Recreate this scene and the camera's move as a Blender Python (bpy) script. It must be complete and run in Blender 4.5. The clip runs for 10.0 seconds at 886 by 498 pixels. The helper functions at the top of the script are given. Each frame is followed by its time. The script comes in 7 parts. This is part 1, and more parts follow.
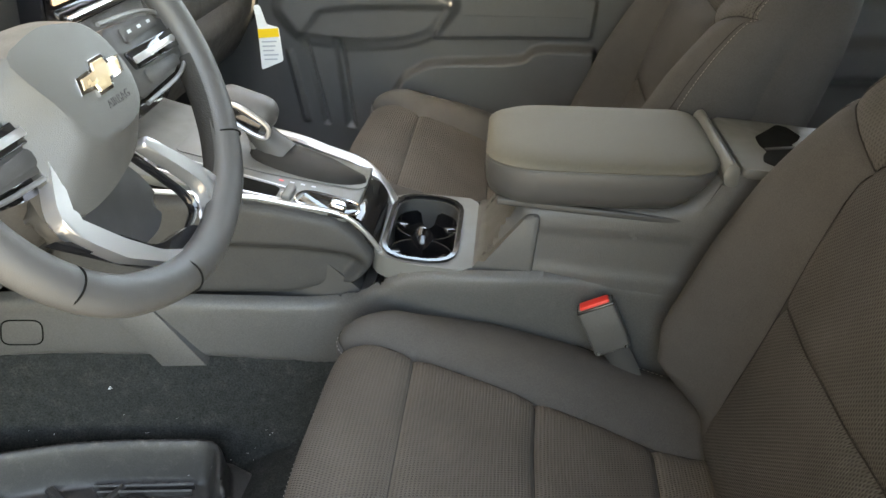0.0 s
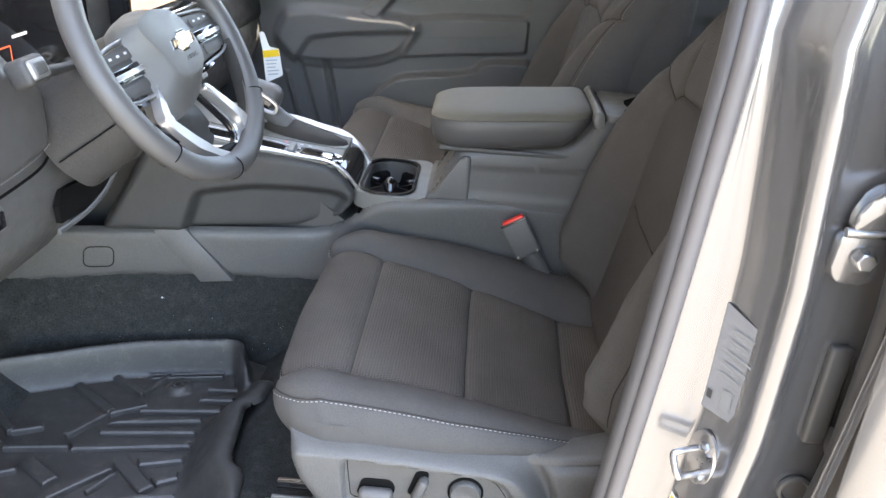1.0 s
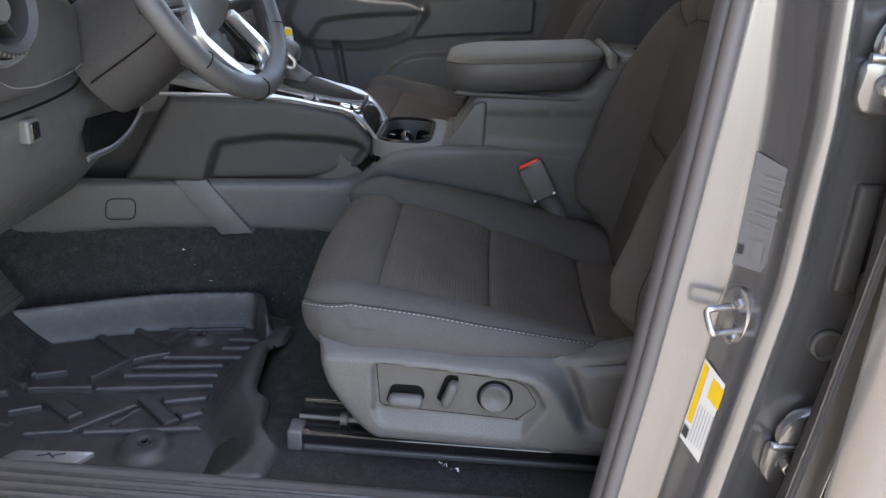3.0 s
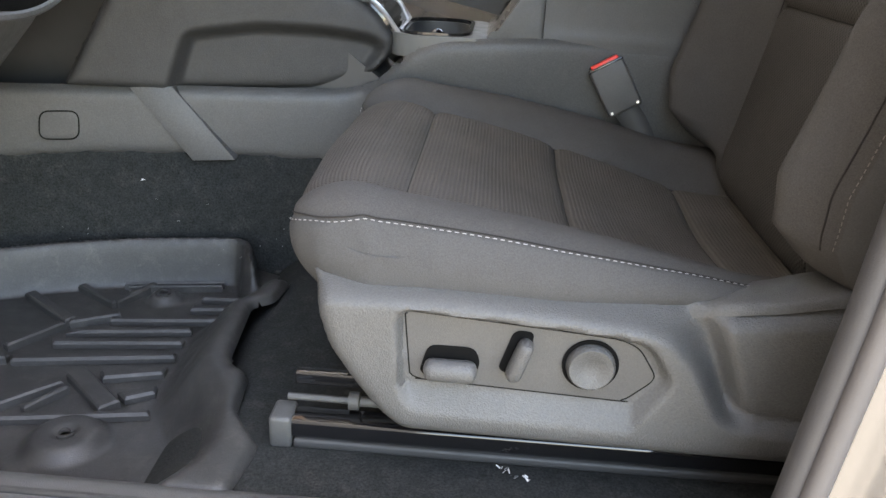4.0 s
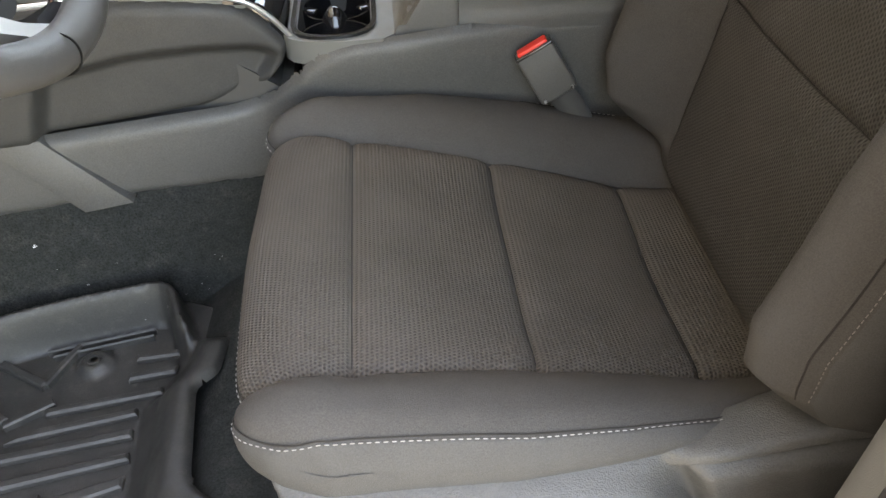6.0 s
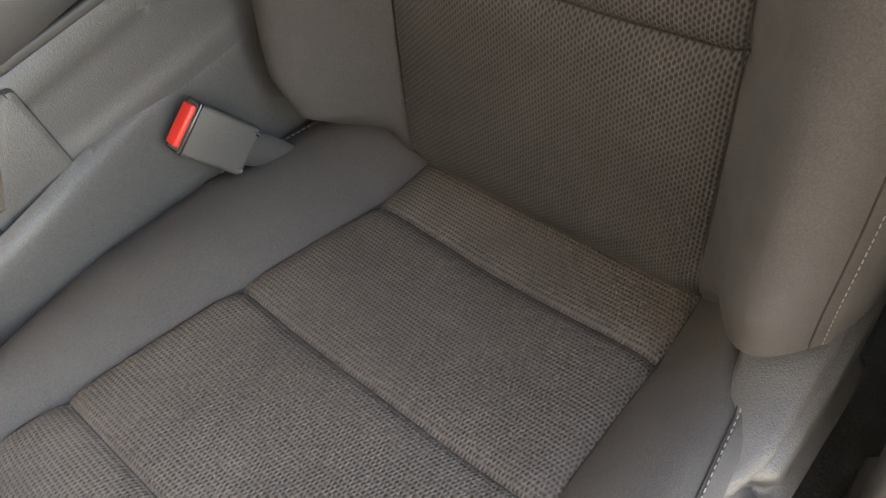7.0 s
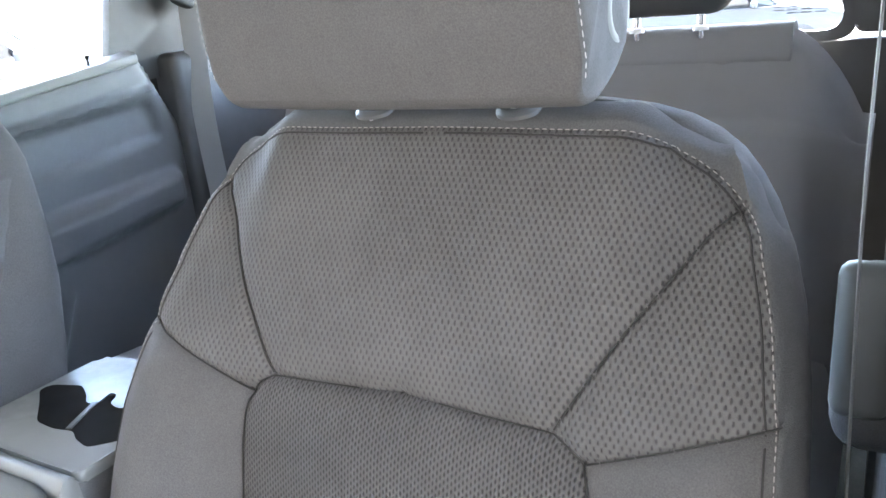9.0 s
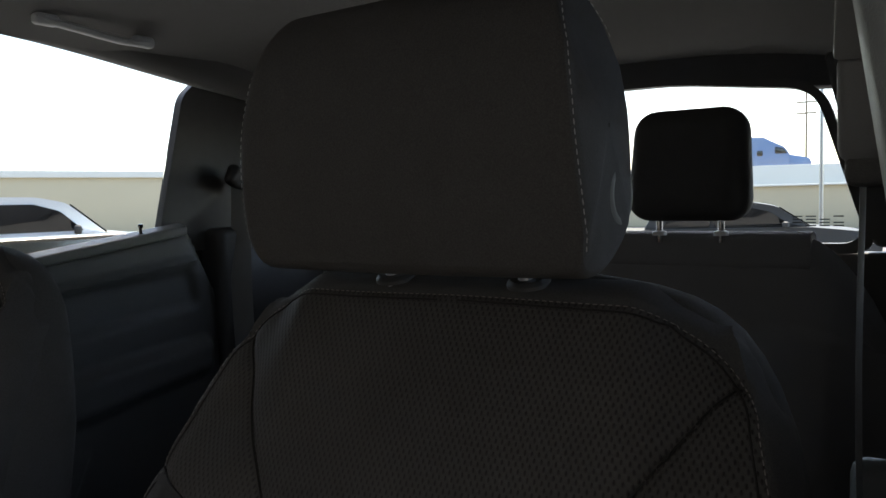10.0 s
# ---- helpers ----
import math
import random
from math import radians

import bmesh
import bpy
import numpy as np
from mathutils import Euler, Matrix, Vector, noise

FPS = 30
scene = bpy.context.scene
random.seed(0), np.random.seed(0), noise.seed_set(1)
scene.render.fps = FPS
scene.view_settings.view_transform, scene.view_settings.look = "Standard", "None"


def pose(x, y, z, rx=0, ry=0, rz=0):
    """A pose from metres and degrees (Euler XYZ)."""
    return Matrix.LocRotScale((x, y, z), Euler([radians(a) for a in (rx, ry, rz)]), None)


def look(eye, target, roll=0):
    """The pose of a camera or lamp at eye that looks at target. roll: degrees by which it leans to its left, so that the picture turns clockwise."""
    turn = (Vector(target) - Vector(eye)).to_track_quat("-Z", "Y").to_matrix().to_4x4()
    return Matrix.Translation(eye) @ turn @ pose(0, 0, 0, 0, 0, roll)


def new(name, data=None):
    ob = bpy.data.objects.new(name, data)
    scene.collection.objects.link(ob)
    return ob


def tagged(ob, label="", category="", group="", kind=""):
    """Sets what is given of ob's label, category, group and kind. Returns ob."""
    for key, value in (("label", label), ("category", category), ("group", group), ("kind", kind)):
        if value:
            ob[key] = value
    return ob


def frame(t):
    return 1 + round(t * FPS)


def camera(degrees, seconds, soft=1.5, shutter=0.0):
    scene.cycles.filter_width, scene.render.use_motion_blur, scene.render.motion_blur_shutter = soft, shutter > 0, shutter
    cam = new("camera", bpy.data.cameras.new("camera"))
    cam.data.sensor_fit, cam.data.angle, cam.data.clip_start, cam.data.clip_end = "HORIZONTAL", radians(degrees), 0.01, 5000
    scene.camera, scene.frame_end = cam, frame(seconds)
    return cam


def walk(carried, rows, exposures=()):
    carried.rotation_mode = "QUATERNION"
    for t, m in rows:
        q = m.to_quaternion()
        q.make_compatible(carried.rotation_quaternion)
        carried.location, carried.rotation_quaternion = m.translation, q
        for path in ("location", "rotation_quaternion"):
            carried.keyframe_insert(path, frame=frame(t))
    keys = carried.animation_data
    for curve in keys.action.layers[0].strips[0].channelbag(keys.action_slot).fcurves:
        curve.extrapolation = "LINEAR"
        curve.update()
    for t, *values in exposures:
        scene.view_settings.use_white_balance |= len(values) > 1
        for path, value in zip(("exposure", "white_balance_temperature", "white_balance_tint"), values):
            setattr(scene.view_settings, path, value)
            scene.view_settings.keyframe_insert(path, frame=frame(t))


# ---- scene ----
cam = camera(59.2, 10.0)
PATH = [
    (0, (-0.345, -0.619, 0.91), (-0.406, 1.119, -0.076), 5.9),
    (0.5, (-0.287, -0.851, 0.917), (-0.349, 0.929, 0.007), 4.9),
    (1, (-0.253, -1.073, 0.916), (-0.308, 0.734, 0.06), 4.3),
    (1.5, (-0.25, -1.228, 0.908), (-0.293, 0.6, 0.097), 4.0),
    (2, (-0.248, -1.269, 0.904), (-0.29, 0.569, 0.117), 3.5),
    (2.5, (-0.252, -1.271, 0.902), (-0.3, 0.574, 0.131), 3.2),
    (3, (-0.273, -1.162, 0.758), (-0.336, 0.685, -0.004), 3.1),
    (3.2, (-0.288, -1.074, 0.656), (-0.363, 0.777, -0.097), 3.0),
    (4.3, (-0.327, -0.83, 0.522), (-0.42, 1.0, -0.279), 2.9),
    (4.5, (-0.322, -0.827, 0.524), (-0.414, 0.986, -0.315), 2.9),
    (5, (-0.321, -0.814, 0.582), (-0.383, 0.937, -0.383), 2.7),
    (5.2, (-0.323, -0.796, 0.663), (-0.374, 0.916, -0.37), 2.4),
    (6.3, (-0.343, -0.507, 0.787), (-0.133, 0.917, -0.601), -7.6),
    (6.5, (-0.339, -0.425, 0.785), (-0.002, 0.894, -0.681), -11.1),
    (7, (-0.336, -0.303, 0.791), (0.355, 0.703, -0.793), -18.9),
    (7.5, (-0.356, -0.274, 0.811), (0.662, 0.579, -0.684), -16.3),
    (8, (-0.371, -0.283, 0.864), (0.903, 0.577, -0.415), -12.2),
    (8.5, (-0.35, -0.288, 0.92), (1.124, 0.627, -0.074), -9.1),
    (9, (-0.358, -0.294, 0.922), (1.28, 0.673, 0.305), -4.9),
    (9.5, (-0.37, -0.309, 0.912), (1.325, 0.712, 0.62), -2.5),
    (10, (-0.375, -0.322, 0.904), (1.314, 0.741, 0.778), -1.3),
]
EXPOSURE = [(0.0, 4.22, 9300, 7), (0.25, 4.37, 9100, 9), (0.5, 4.55, 8400, 10), (1.0, 4.2, 7600, 12), (1.5, 3.5, 7200, 13), (2.0, 3.4, 7250, 14), (2.5, 3.4, 7250, 14), (3.2, 3.25, 7700, 15), (4.3, 4.15, 8600, 11),
            (5.2, 4.22, 8700, 12), (6.5, 4.35, 9900, 10), (7.0, 4.75, 9300, 13), (7.5, 5.15, 8200, 21), (8.0, 5.75, 7400, 9), (8.5, 6.02, 6950, 6), (9.0, 5.95, 6450, 9), (9.5, 4.7, 6350, 11), (9.75, 2.95, 6700, 11), (10.0, 1.75, 7100, 9)]
walk(cam, [(t, look(eye, target, roll)) for t, eye, target, roll in PATH],
     EXPOSURE)


# ---- world, sun ----
world = bpy.data.worlds.new("sky")
scene.world = world
world.use_nodes = True
wn = world.node_tree.nodes
sky = wn.new("ShaderNodeTexSky")
sky.sky_type, sky.sun_disc = "NISHITA", False
sky.sun_elevation, sky.sun_rotation = radians(64), radians(80)
sky.air_density, sky.dust_density = 1.0, 1.2
wn["Background"].inputs["Strength"].default_value = 0.15
world.node_tree.links.new(sky.outputs["Color"], wn["Background"].inputs["Color"])
sun = new("sun", bpy.data.lights.new("sun", "SUN"))
sun.data.energy, sun.data.angle, sun.data.color = 3.0, radians(0.6), (1.0, 0.95, 0.87)
sun.matrix_world = look((26, 4.6, 54), (0, 0, 0))


# ---- materials ----
class Nodes:
    def __init__(self, name):
        self.mat = bpy.data.materials.new(name)
        self.mat.use_nodes = True
        self.tree = self.mat.node_tree
        self.bsdf = self.tree.nodes["Principled BSDF"]

    def add(self, kind, **props):
        node = self.tree.nodes.new(kind)
        for key, value in props.items():
            if key in node.inputs:
                node.inputs[key].default_value = value
            else:
                setattr(node, key, value)
        return node

    def link(self, a, b):
        self.tree.links.new(a, b)

    def math(self, op, a, b=0.0):
        node = self.tree.nodes.new("ShaderNodeMath")
        node.operation = op
        for i, v in enumerate((a, b)):
            if isinstance(v, (int, float)):
                node.inputs[i].default_value = v
            else:
                self.link(v, node.inputs[i])
        return node.outputs[0]


def mat(name, col, rough=0.6, metal=0.0, var=0.15, vscale=6.0, grain=0.0, gscale=900.0, coat=0.0, spec=0.5, dust=0.0, fuzz=0.0, even=False, mottle=0.0, mscale=500.0):
    """A surface with soft large-scale variation, roughness variation and a fine grain."""
    n = Nodes(name)
    b = n.bsdf
    co = n.tree.nodes.new("ShaderNodeTexCoord").outputs["Object"]
    big = n.add("ShaderNodeTexNoise", Scale=vscale, Detail=6.0, Roughness=0.6)
    n.link(co, big.inputs["Vector"])
    mix = n.add("ShaderNodeMix", data_type="RGBA")
    n.link(big.outputs["Fac"], mix.inputs["Factor"])
    mix.inputs["A"].default_value = (*[c * (1 - var) for c in col], 1)
    mix.inputs["B"].default_value = (*[min(1, c * (1 + var)) for c in col], 1)
    out = mix.outputs["Result"]
    if dust:
        spots = n.add("ShaderNodeTexNoise", Scale=38.0, Detail=9.0, Roughness=0.75)
        n.link(co, spots.inputs["Vector"])
        ramp = n.add("ShaderNodeMapRange", **{"From Min": 0.52, "From Max": 0.75, "To Min": 0.0, "To Max": dust})
        n.link(spots.outputs["Fac"], ramp.inputs["Value"])
        dm = n.add("ShaderNodeMix", data_type="RGBA")
        n.link(ramp.outputs["Result"], dm.inputs["Factor"])
        n.link(out, dm.inputs["A"])
        dm.inputs["B"].default_value = (0.22, 0.20, 0.17, 1)
        out = dm.outputs["Result"]
    if mottle:
        speck = n.add("ShaderNodeTexNoise", Scale=mscale, Detail=3.0, Roughness=0.7)
        n.link(co, speck.inputs["Vector"])
        sr = n.add("ShaderNodeMapRange", **{"From Min": 0.32, "From Max": 0.68, "To Min": 1 - mottle, "To Max": 1 + mottle})
        n.link(speck.outputs["Fac"], sr.inputs["Value"])
        mm = n.add("ShaderNodeMix", data_type="RGBA", blend_type="MULTIPLY")
        mm.inputs["Factor"].default_value = 1.0
        n.link(out, mm.inputs["A"])
        n.link(sr.outputs["Result"], mm.inputs["B"])
        out = mm.outputs["Result"]
    n.link(out, b.inputs["Base Color"])
    rr = n.add("ShaderNodeMapRange", **{"From Min": 0.3, "From Max": 0.7, "To Min": max(0.02, rough - 0.07), "To Max": min(1, rough + 0.07)})
    mid = n.add("ShaderNodeTexNoise", Scale=45.0, Detail=4.0)
    n.link(co, mid.inputs["Vector"])
    n.link(mid.outputs["Fac"], rr.inputs["Value"])
    b.inputs["Roughness"].default_value = rough
    if not even:
        n.link(rr.outputs["Result"], b.inputs["Roughness"])
    b.inputs["Metallic"].default_value = metal
    b.inputs["Coat Weight"].default_value = coat
    b.inputs["Coat Roughness"].default_value = 0.06
    b.inputs["Specular IOR Level"].default_value = spec
    if fuzz:
        b.inputs["Sheen Weight"].default_value = fuzz
        b.inputs["Sheen Roughness"].default_value = 0.5
    if grain:
        fine = n.add("ShaderNodeTexNoise", Scale=gscale, Detail=2.0)
        n.link(co, fine.inputs["Vector"])
        bump = n.add("ShaderNodeBump", Strength=grain, Distance=0.001)
        n.link(fine.outputs["Fac"], bump.inputs["Height"])
        n.link(bump.outputs["Normal"], b.inputs["Normal"])
    return n.mat


def knit(name, col, pu, pv, depth, hole, ribs=0.22, lo=-1.05, hi=-0.35, across=False):
    """Woven spacer fabric: staggered cells pu by pv metres in the cloth's own metres."""
    n = Nodes(name)
    uv = n.add("ShaderNodeUVMap").outputs["UV"]
    wob = n.add("ShaderNodeTexNoise", Scale=60.0, Detail=2.0)
    n.link(uv, wob.inputs["Vector"])
    sep = n.add("ShaderNodeSeparateXYZ")
    n.link(uv, sep.inputs[0])
    jit = n.math("MULTIPLY", wob.outputs["Fac"], 0.5)
    u = n.math("ADD", n.math("MULTIPLY", sep.outputs["X"], math.pi / pu), jit)
    v = n.math("ADD", n.math("MULTIPLY", sep.outputs["Y"], math.pi / pv), jit)
    cell = n.math("MULTIPLY", n.math("SINE", u), n.math("SINE", v))
    rib = n.math("MULTIPLY", n.math("COSINE", n.math("MULTIPLY", v if across else u, 2.0)), ribs)
    cell = n.math("ADD", cell, rib)
    h = n.add("ShaderNodeMapRange", **{"From Min": lo, "From Max": hi, "To Min": 0.0, "To Max": 1.0})
    n.link(cell, h.inputs["Value"])
    thread = n.add("ShaderNodeTexNoise", Scale=1500.0, Detail=2.0)
    n.link(uv, thread.inputs["Vector"])
    big = n.add("ShaderNodeTexNoise", Scale=9.0, Detail=4.0)
    n.link(uv, big.inputs["Vector"])
    tone = n.add("ShaderNodeMix", data_type="RGBA")
    n.link(h.outputs["Result"], tone.inputs["Factor"])
    tone.inputs["A"].default_value = (*[c * hole for c in col], 1)
    tone.inputs["B"].default_value = (*col, 1)
    wear = n.add("ShaderNodeMix", data_type="RGBA", blend_type="MULTIPLY")
    wear.inputs["Factor"].default_value = 1.0
    n.link(tone.outputs["Result"], wear.inputs["A"])
    shade = n.add("ShaderNodeMapRange", **{"From Min": 0.3, "From Max": 0.7, "To Min": 0.85, "To Max": 1.12})
    n.link(big.outputs["Fac"], shade.inputs["Value"])
    n.link(shade.outputs["Result"], wear.inputs["B"])
    n.link(wear.outputs["Result"], n.bsdf.inputs["Base Color"])
    n.bsdf.inputs["Roughness"].default_value = 0.85
    n.bsdf.inputs["Specular IOR Level"].default_value = 0.18
    hh = n.math("ADD", h.outputs["Result"], n.math("ADD", n.math("MULTIPLY", thread.outputs["Fac"], 0.35), n.math("MULTIPLY", cell, 0.5)))
    bump = n.add("ShaderNodeBump", Strength=0.9, Distance=depth)
    n.link(hh, bump.inputs["Height"])
    n.link(bump.outputs["Normal"], n.bsdf.inputs["Normal"])
    return n.mat


def glass(name, tint):
    n = Nodes(name)
    n.bsdf.inputs["Base Color"].default_value = (*tint, 1)
    n.bsdf.inputs["Transmission Weight"].default_value = 1.0
    n.bsdf.inputs["Roughness"].default_value = 0.0
    n.bsdf.inputs["IOR"].default_value = 1.05
    return n.mat


def glow(name, col, strength):
    n = Nodes(name)
    n.bsdf.inputs["Base Color"].default_value = (*[c * 0.3 for c in col], 1)
    n.bsdf.inputs["Emission Color"].default_value = (*col, 1)
    n.bsdf.inputs["Emission Strength"].default_value = strength
    n.bsdf.inputs["Roughness"].default_value = 0.15
    return n.mat


M_MESH = knit("spacer_fabric", (0.0735, 0.0695, 0.0660), 0.0026, 0.0044, 0.0007, 0.60, 0.12, -1.0, -0.2)
M_RIB = knit("ribbed_fabric", (0.0670, 0.0632, 0.0598), 0.0029, 0.0027, 0.0008, 0.45, 0.9, -1.4, 0.3)
M_RIBX = knit("cross_ribbed_fabric", (0.0900, 0.0800, 0.0715), 0.0017, 0.0042, 0.0009, 0.66, 0.6, -1.3, 0.2, True)
M_CLOTH = mat("bolster_fabric", (0.0580, 0.0548, 0.0522), 0.85, var=0.08, grain=0.5, gscale=1100, spec=0.25, mottle=0.22, mscale=800)
M_SIDE = mat("seat_side_fabric", (0.0600, 0.0590, 0.0582), 0.8, var=0.08, grain=0.5, gscale=1100, spec=0.3, mottle=0.18, mscale=800)
M_PLAST = mat("dark_moulded_plastic", (0.0693, 0.0677, 0.0655), 0.46, var=0.10, grain=0.5, gscale=900, dust=0.06, mottle=0.12, mscale=600)
M_SHIELD = mat("seat_shield_plastic", (0.0790, 0.0785, 0.0770), 0.45, var=0.08, grain=0.8, gscale=700, mottle=0.16, mscale=520)
M_DOOR = mat("door_trim_plastic", (0.0680, 0.0665, 0.0650), 0.50, var=0.08, grain=0.5, gscale=900, mottle=0.12, mscale=600)
M_HUB = mat("airbag_cover_vinyl", (0.075, 0.074, 0.070), 0.45, var=0.05, grain=0.3, gscale=1200)
M_CONS = mat("console_plastic", (0.0691, 0.0675, 0.0653), 0.46, var=0.10, grain=0.5, gscale=900, dust=0.06, mottle=0.22, mscale=520)
M_KNEE = mat("soft_knee_pad_skin", (0.0345, 0.0340, 0.0335), 0.56, var=0.10, grain=0.5, gscale=900, dust=0.04, mottle=0.22, mscale=520, spec=0.4)
M_GAITER = mat("soft_black_gaiter", (0.022, 0.021, 0.020), 0.65, var=0.15, vscale=25, grain=0.5, gscale=700, spec=0.2)
M_SOFT = mat("soft_black_trim", (0.0435, 0.0428, 0.0420), 0.52, var=0.1, grain=0.15, gscale=1600)
M_GREY = mat("satin_grey_plastic", (0.1105, 0.1122, 0.1062), 0.42, var=0.06, grain=0.12, gscale=1500)
M_PIANO = mat("gloss_black_plastic", (0.008, 0.008, 0.009), 0.08, var=0.1, coat=0.6)
M_SILVER = mat("satin_silver_trim", (0.56, 0.55, 0.545), 0.30, metal=0.82, var=0.04, even=True)
M_RING = mat("satin_vent_ring", (0.2100, 0.2120, 0.2120), 0.38, metal=0.6, var=0.03, even=True)
M_CHROME = mat("bright_chrome", (0.8, 0.8, 0.8), 0.1, metal=1.0, var=0.03)
M_STEEL = mat("zinc_plated_steel", (0.45, 0.45, 0.46), 0.32, metal=1.0, var=0.15, vscale=60)
M_LEATHER = mat("black_leather", (0.0565, 0.0555, 0.0545), 0.45, var=0.08, grain=0.3, gscale=1100)
M_VINYL = mat("armrest_vinyl", (0.088, 0.083, 0.068), 0.66, spec=0.35, var=0.04, grain=0.45, gscale=900, even=True, mottle=0.08, mscale=500)
M_CARPET = mat("black_carpet", (0.0231, 0.0243, 0.0235), 0.97, var=0.45, vscale=60, grain=1.0, gscale=420, mottle=0.45, mscale=380, spec=0.1, dust=0.10)
M_RUBBER = mat("rubber_mat", (0.0312, 0.0300, 0.0289), 0.46, var=0.3, vscale=14, grain=0.5, gscale=900, dust=0.20, mottle=0.25, mscale=450)
M_SEAL = mat("door_seal_rubber", (0.020, 0.0195, 0.020), 0.62, var=0.1, grain=0.2, gscale=700)
M_BULB = mat("seal_bulb_rubber", (0.050, 0.048, 0.050), 0.55, var=0.1, grain=0.2, gscale=700)
M_LIP = mat("seal_lip_rubber", (0.105, 0.098, 0.098), 0.5, var=0.1, grain=0.2, gscale=700)
M_PAINT = mat("silver_body_paint", (0.2120, 0.2120, 0.2144), 0.26, metal=0.75, var=0.015, vscale=2.0, coat=0.9, even=True)
# bench colour is lifted well above charcoal to stand in for haze
M_BENCH = mat("hazed_bench_cloth", (0.2000, 0.1960, 0.1960), 0.9, var=0.08, grain=0.3, gscale=1800, spec=0.25)
# the belt guide's pale grey; on pillar and corner trims it imitates haze
M_PALETRIM = mat("pale_hazed_trim", (0.1850, 0.1830, 0.1800), 0.5, var=0.06, grain=0.3, gscale=900)
M_HEAD = mat("grey_headliner", (0.06, 0.06, 0.062), 0.95, var=0.08, grain=0.5, gscale=1500, fuzz=0.2)
M_RED = mat("red_release_button", (0.75, 0.035, 0.025), 0.35, var=0.05)
M_WEB = mat("belt_webbing", (0.20, 0.20, 0.198), 0.7, var=0.06, grain=0.7, gscale=1200)
M_THREAD = mat("pale_thread", (0.30, 0.29, 0.28), 0.7, var=0.1)
M_TAN = mat("tan_thread", (0.185, 0.170, 0.155), 0.7, var=0.1)
M_DARKGAP = mat("deep_black", (0.006, 0.006, 0.006), 0.9, spec=0.05)
M_SEAM = mat("dark_seam_thread", (0.0320, 0.0304, 0.0288), 0.9, spec=0.1)
M_WHITE = mat("printed_paper", (0.78, 0.78, 0.76), 0.6, var=0.03)
M_YELLOW = mat("yellow_print", (0.85, 0.55, 0.02), 0.6, var=0.04)
M_INK = mat("dark_print", (0.05, 0.05, 0.05), 0.6)
M_LABELGREY = mat("grey_label", (0.42, 0.44, 0.46), 0.45, var=0.08)
M_GOLD = mat("champagne_badge", (0.62, 0.47, 0.30), 0.25, metal=0.6, var=0.05)
M_GLASS = glass("clear_window_glass", (0.96, 0.98, 0.97))


# ---- mesh tools ----
def spline(pts, n=200, closed=False):
    """A smooth curve through the points, n samples even in length."""
    p = np.array(pts, float)
    if closed:
        p = np.vstack([p[-1:], p, p[:2]])
    else:
        p = np.vstack([2 * p[0] - p[1], p, 2 * p[-1] - p[-2]])
    out = []
    for i in range(1, len(p) - 2):
        t = np.linspace(0, 1, 24, endpoint=False)[:, None]
        a, b, c, d = p[i - 1], p[i], p[i + 1], p[i + 2]
        out.append(0.5 * (2 * b + (c - a) * t + (2 * a - 5 * b + 4 * c - d) * t * t + (3 * b - a - 3 * c + d) * t ** 3))
    out.append(p[-2][None])
    q = np.vstack(out)
    s = np.r_[0, np.cumsum(np.linalg.norm(np.diff(q, axis=0), axis=1))]
    e = np.linspace(0, s[-1], n)
    return np.stack([np.interp(e, s, q[:, k]) for k in range(q.shape[1])], 1)


def nearest(P, line):
    """Distance from the points to a polyline, and the nearest points on it."""
    best, at = np.full(len(P), 1e9), P.copy()
    for a, b in zip(line[:-1], line[1:]):
        d = b - a
        t = np.clip(((P - a) @ d) / max(d @ d, 1e-12), 0, 1)
        q = a + t[:, None] * d
        r = np.linalg.norm(P - q, axis=1)
        m = r < best
        best[m], at[m] = r[m], q[m]
    return best, at


def inside(P, poly):
    hit = np.zeros(len(P), bool)
    x, y = P[:, 0], P[:, 1]
    for (x0, y0), (x1, y1) in zip(poly, np.roll(poly, -1, 0)):
        c = (y0 > y) != (y1 > y)
        hit ^= c & (x < (x1 - x0) * (y - y0) / ((y1 - y0) or 1e-12) + x0)
    return hit


def signed(P, poly):
    poly = np.array(poly, float)
    d, _ = nearest(P, np.vstack([poly, poly[:1]]))
    return np.where(inside(P, poly), d, -d)


def ease(x):
    x = np.clip(x, 0, 1)
    return x * x * (3 - 2 * x)


def rounded(poly, r, n=5):
    """The polygon with its corners rounded."""
    p = [np.array(c, float) for c in poly]
    out = []
    for i, c in enumerate(p):
        a, b = p[i - 1] - c, p[(i + 1) % len(p)] - c
        la, lb = np.linalg.norm(a), np.linalg.norm(b)
        k = min(r, 0.45 * la, 0.45 * lb)
        s, e = c + a / la * k, c + b / lb * k
        for t in np.linspace(0, 1, n):
            out.append((1 - t) ** 2 * s + 2 * t * (1 - t) * c + t * t * e)
    return np.array(out)


def finish(me, angle=40):
    me.polygons.foreach_set("use_smooth", [True] * len(me.polygons))
    me.set_sharp_from_angle(angle=radians(angle))
    me.update()


def link_part(name, me, material, parent, label=""):
    me.materials.append(material)
    ob = new(name, me)
    if parent is not None:
        ob.parent = parent
        if parent.type == "EMPTY":
            ob.matrix_parent_inverse = parent.matrix_basis.inverted()
    if label:
        ob["label"] = label
    return ob


def part(name, bm, material, parent, label="", angle=40):
    me = bpy.data.meshes.new(name)
    bmesh.ops.recalc_face_normals(bm, faces=bm.faces)
    bm.to_mesh(me)
    bm.free()
    finish(me, angle)
    return link_part(name, me, material, parent, label)


def thing(name, at, label, category, group="", kind=""):
    ob = new(name)
    ob.empty_display_size = 0.05
    ob.matrix_basis = Matrix.Translation(at)
    return tagged(ob, label, category, group, kind)


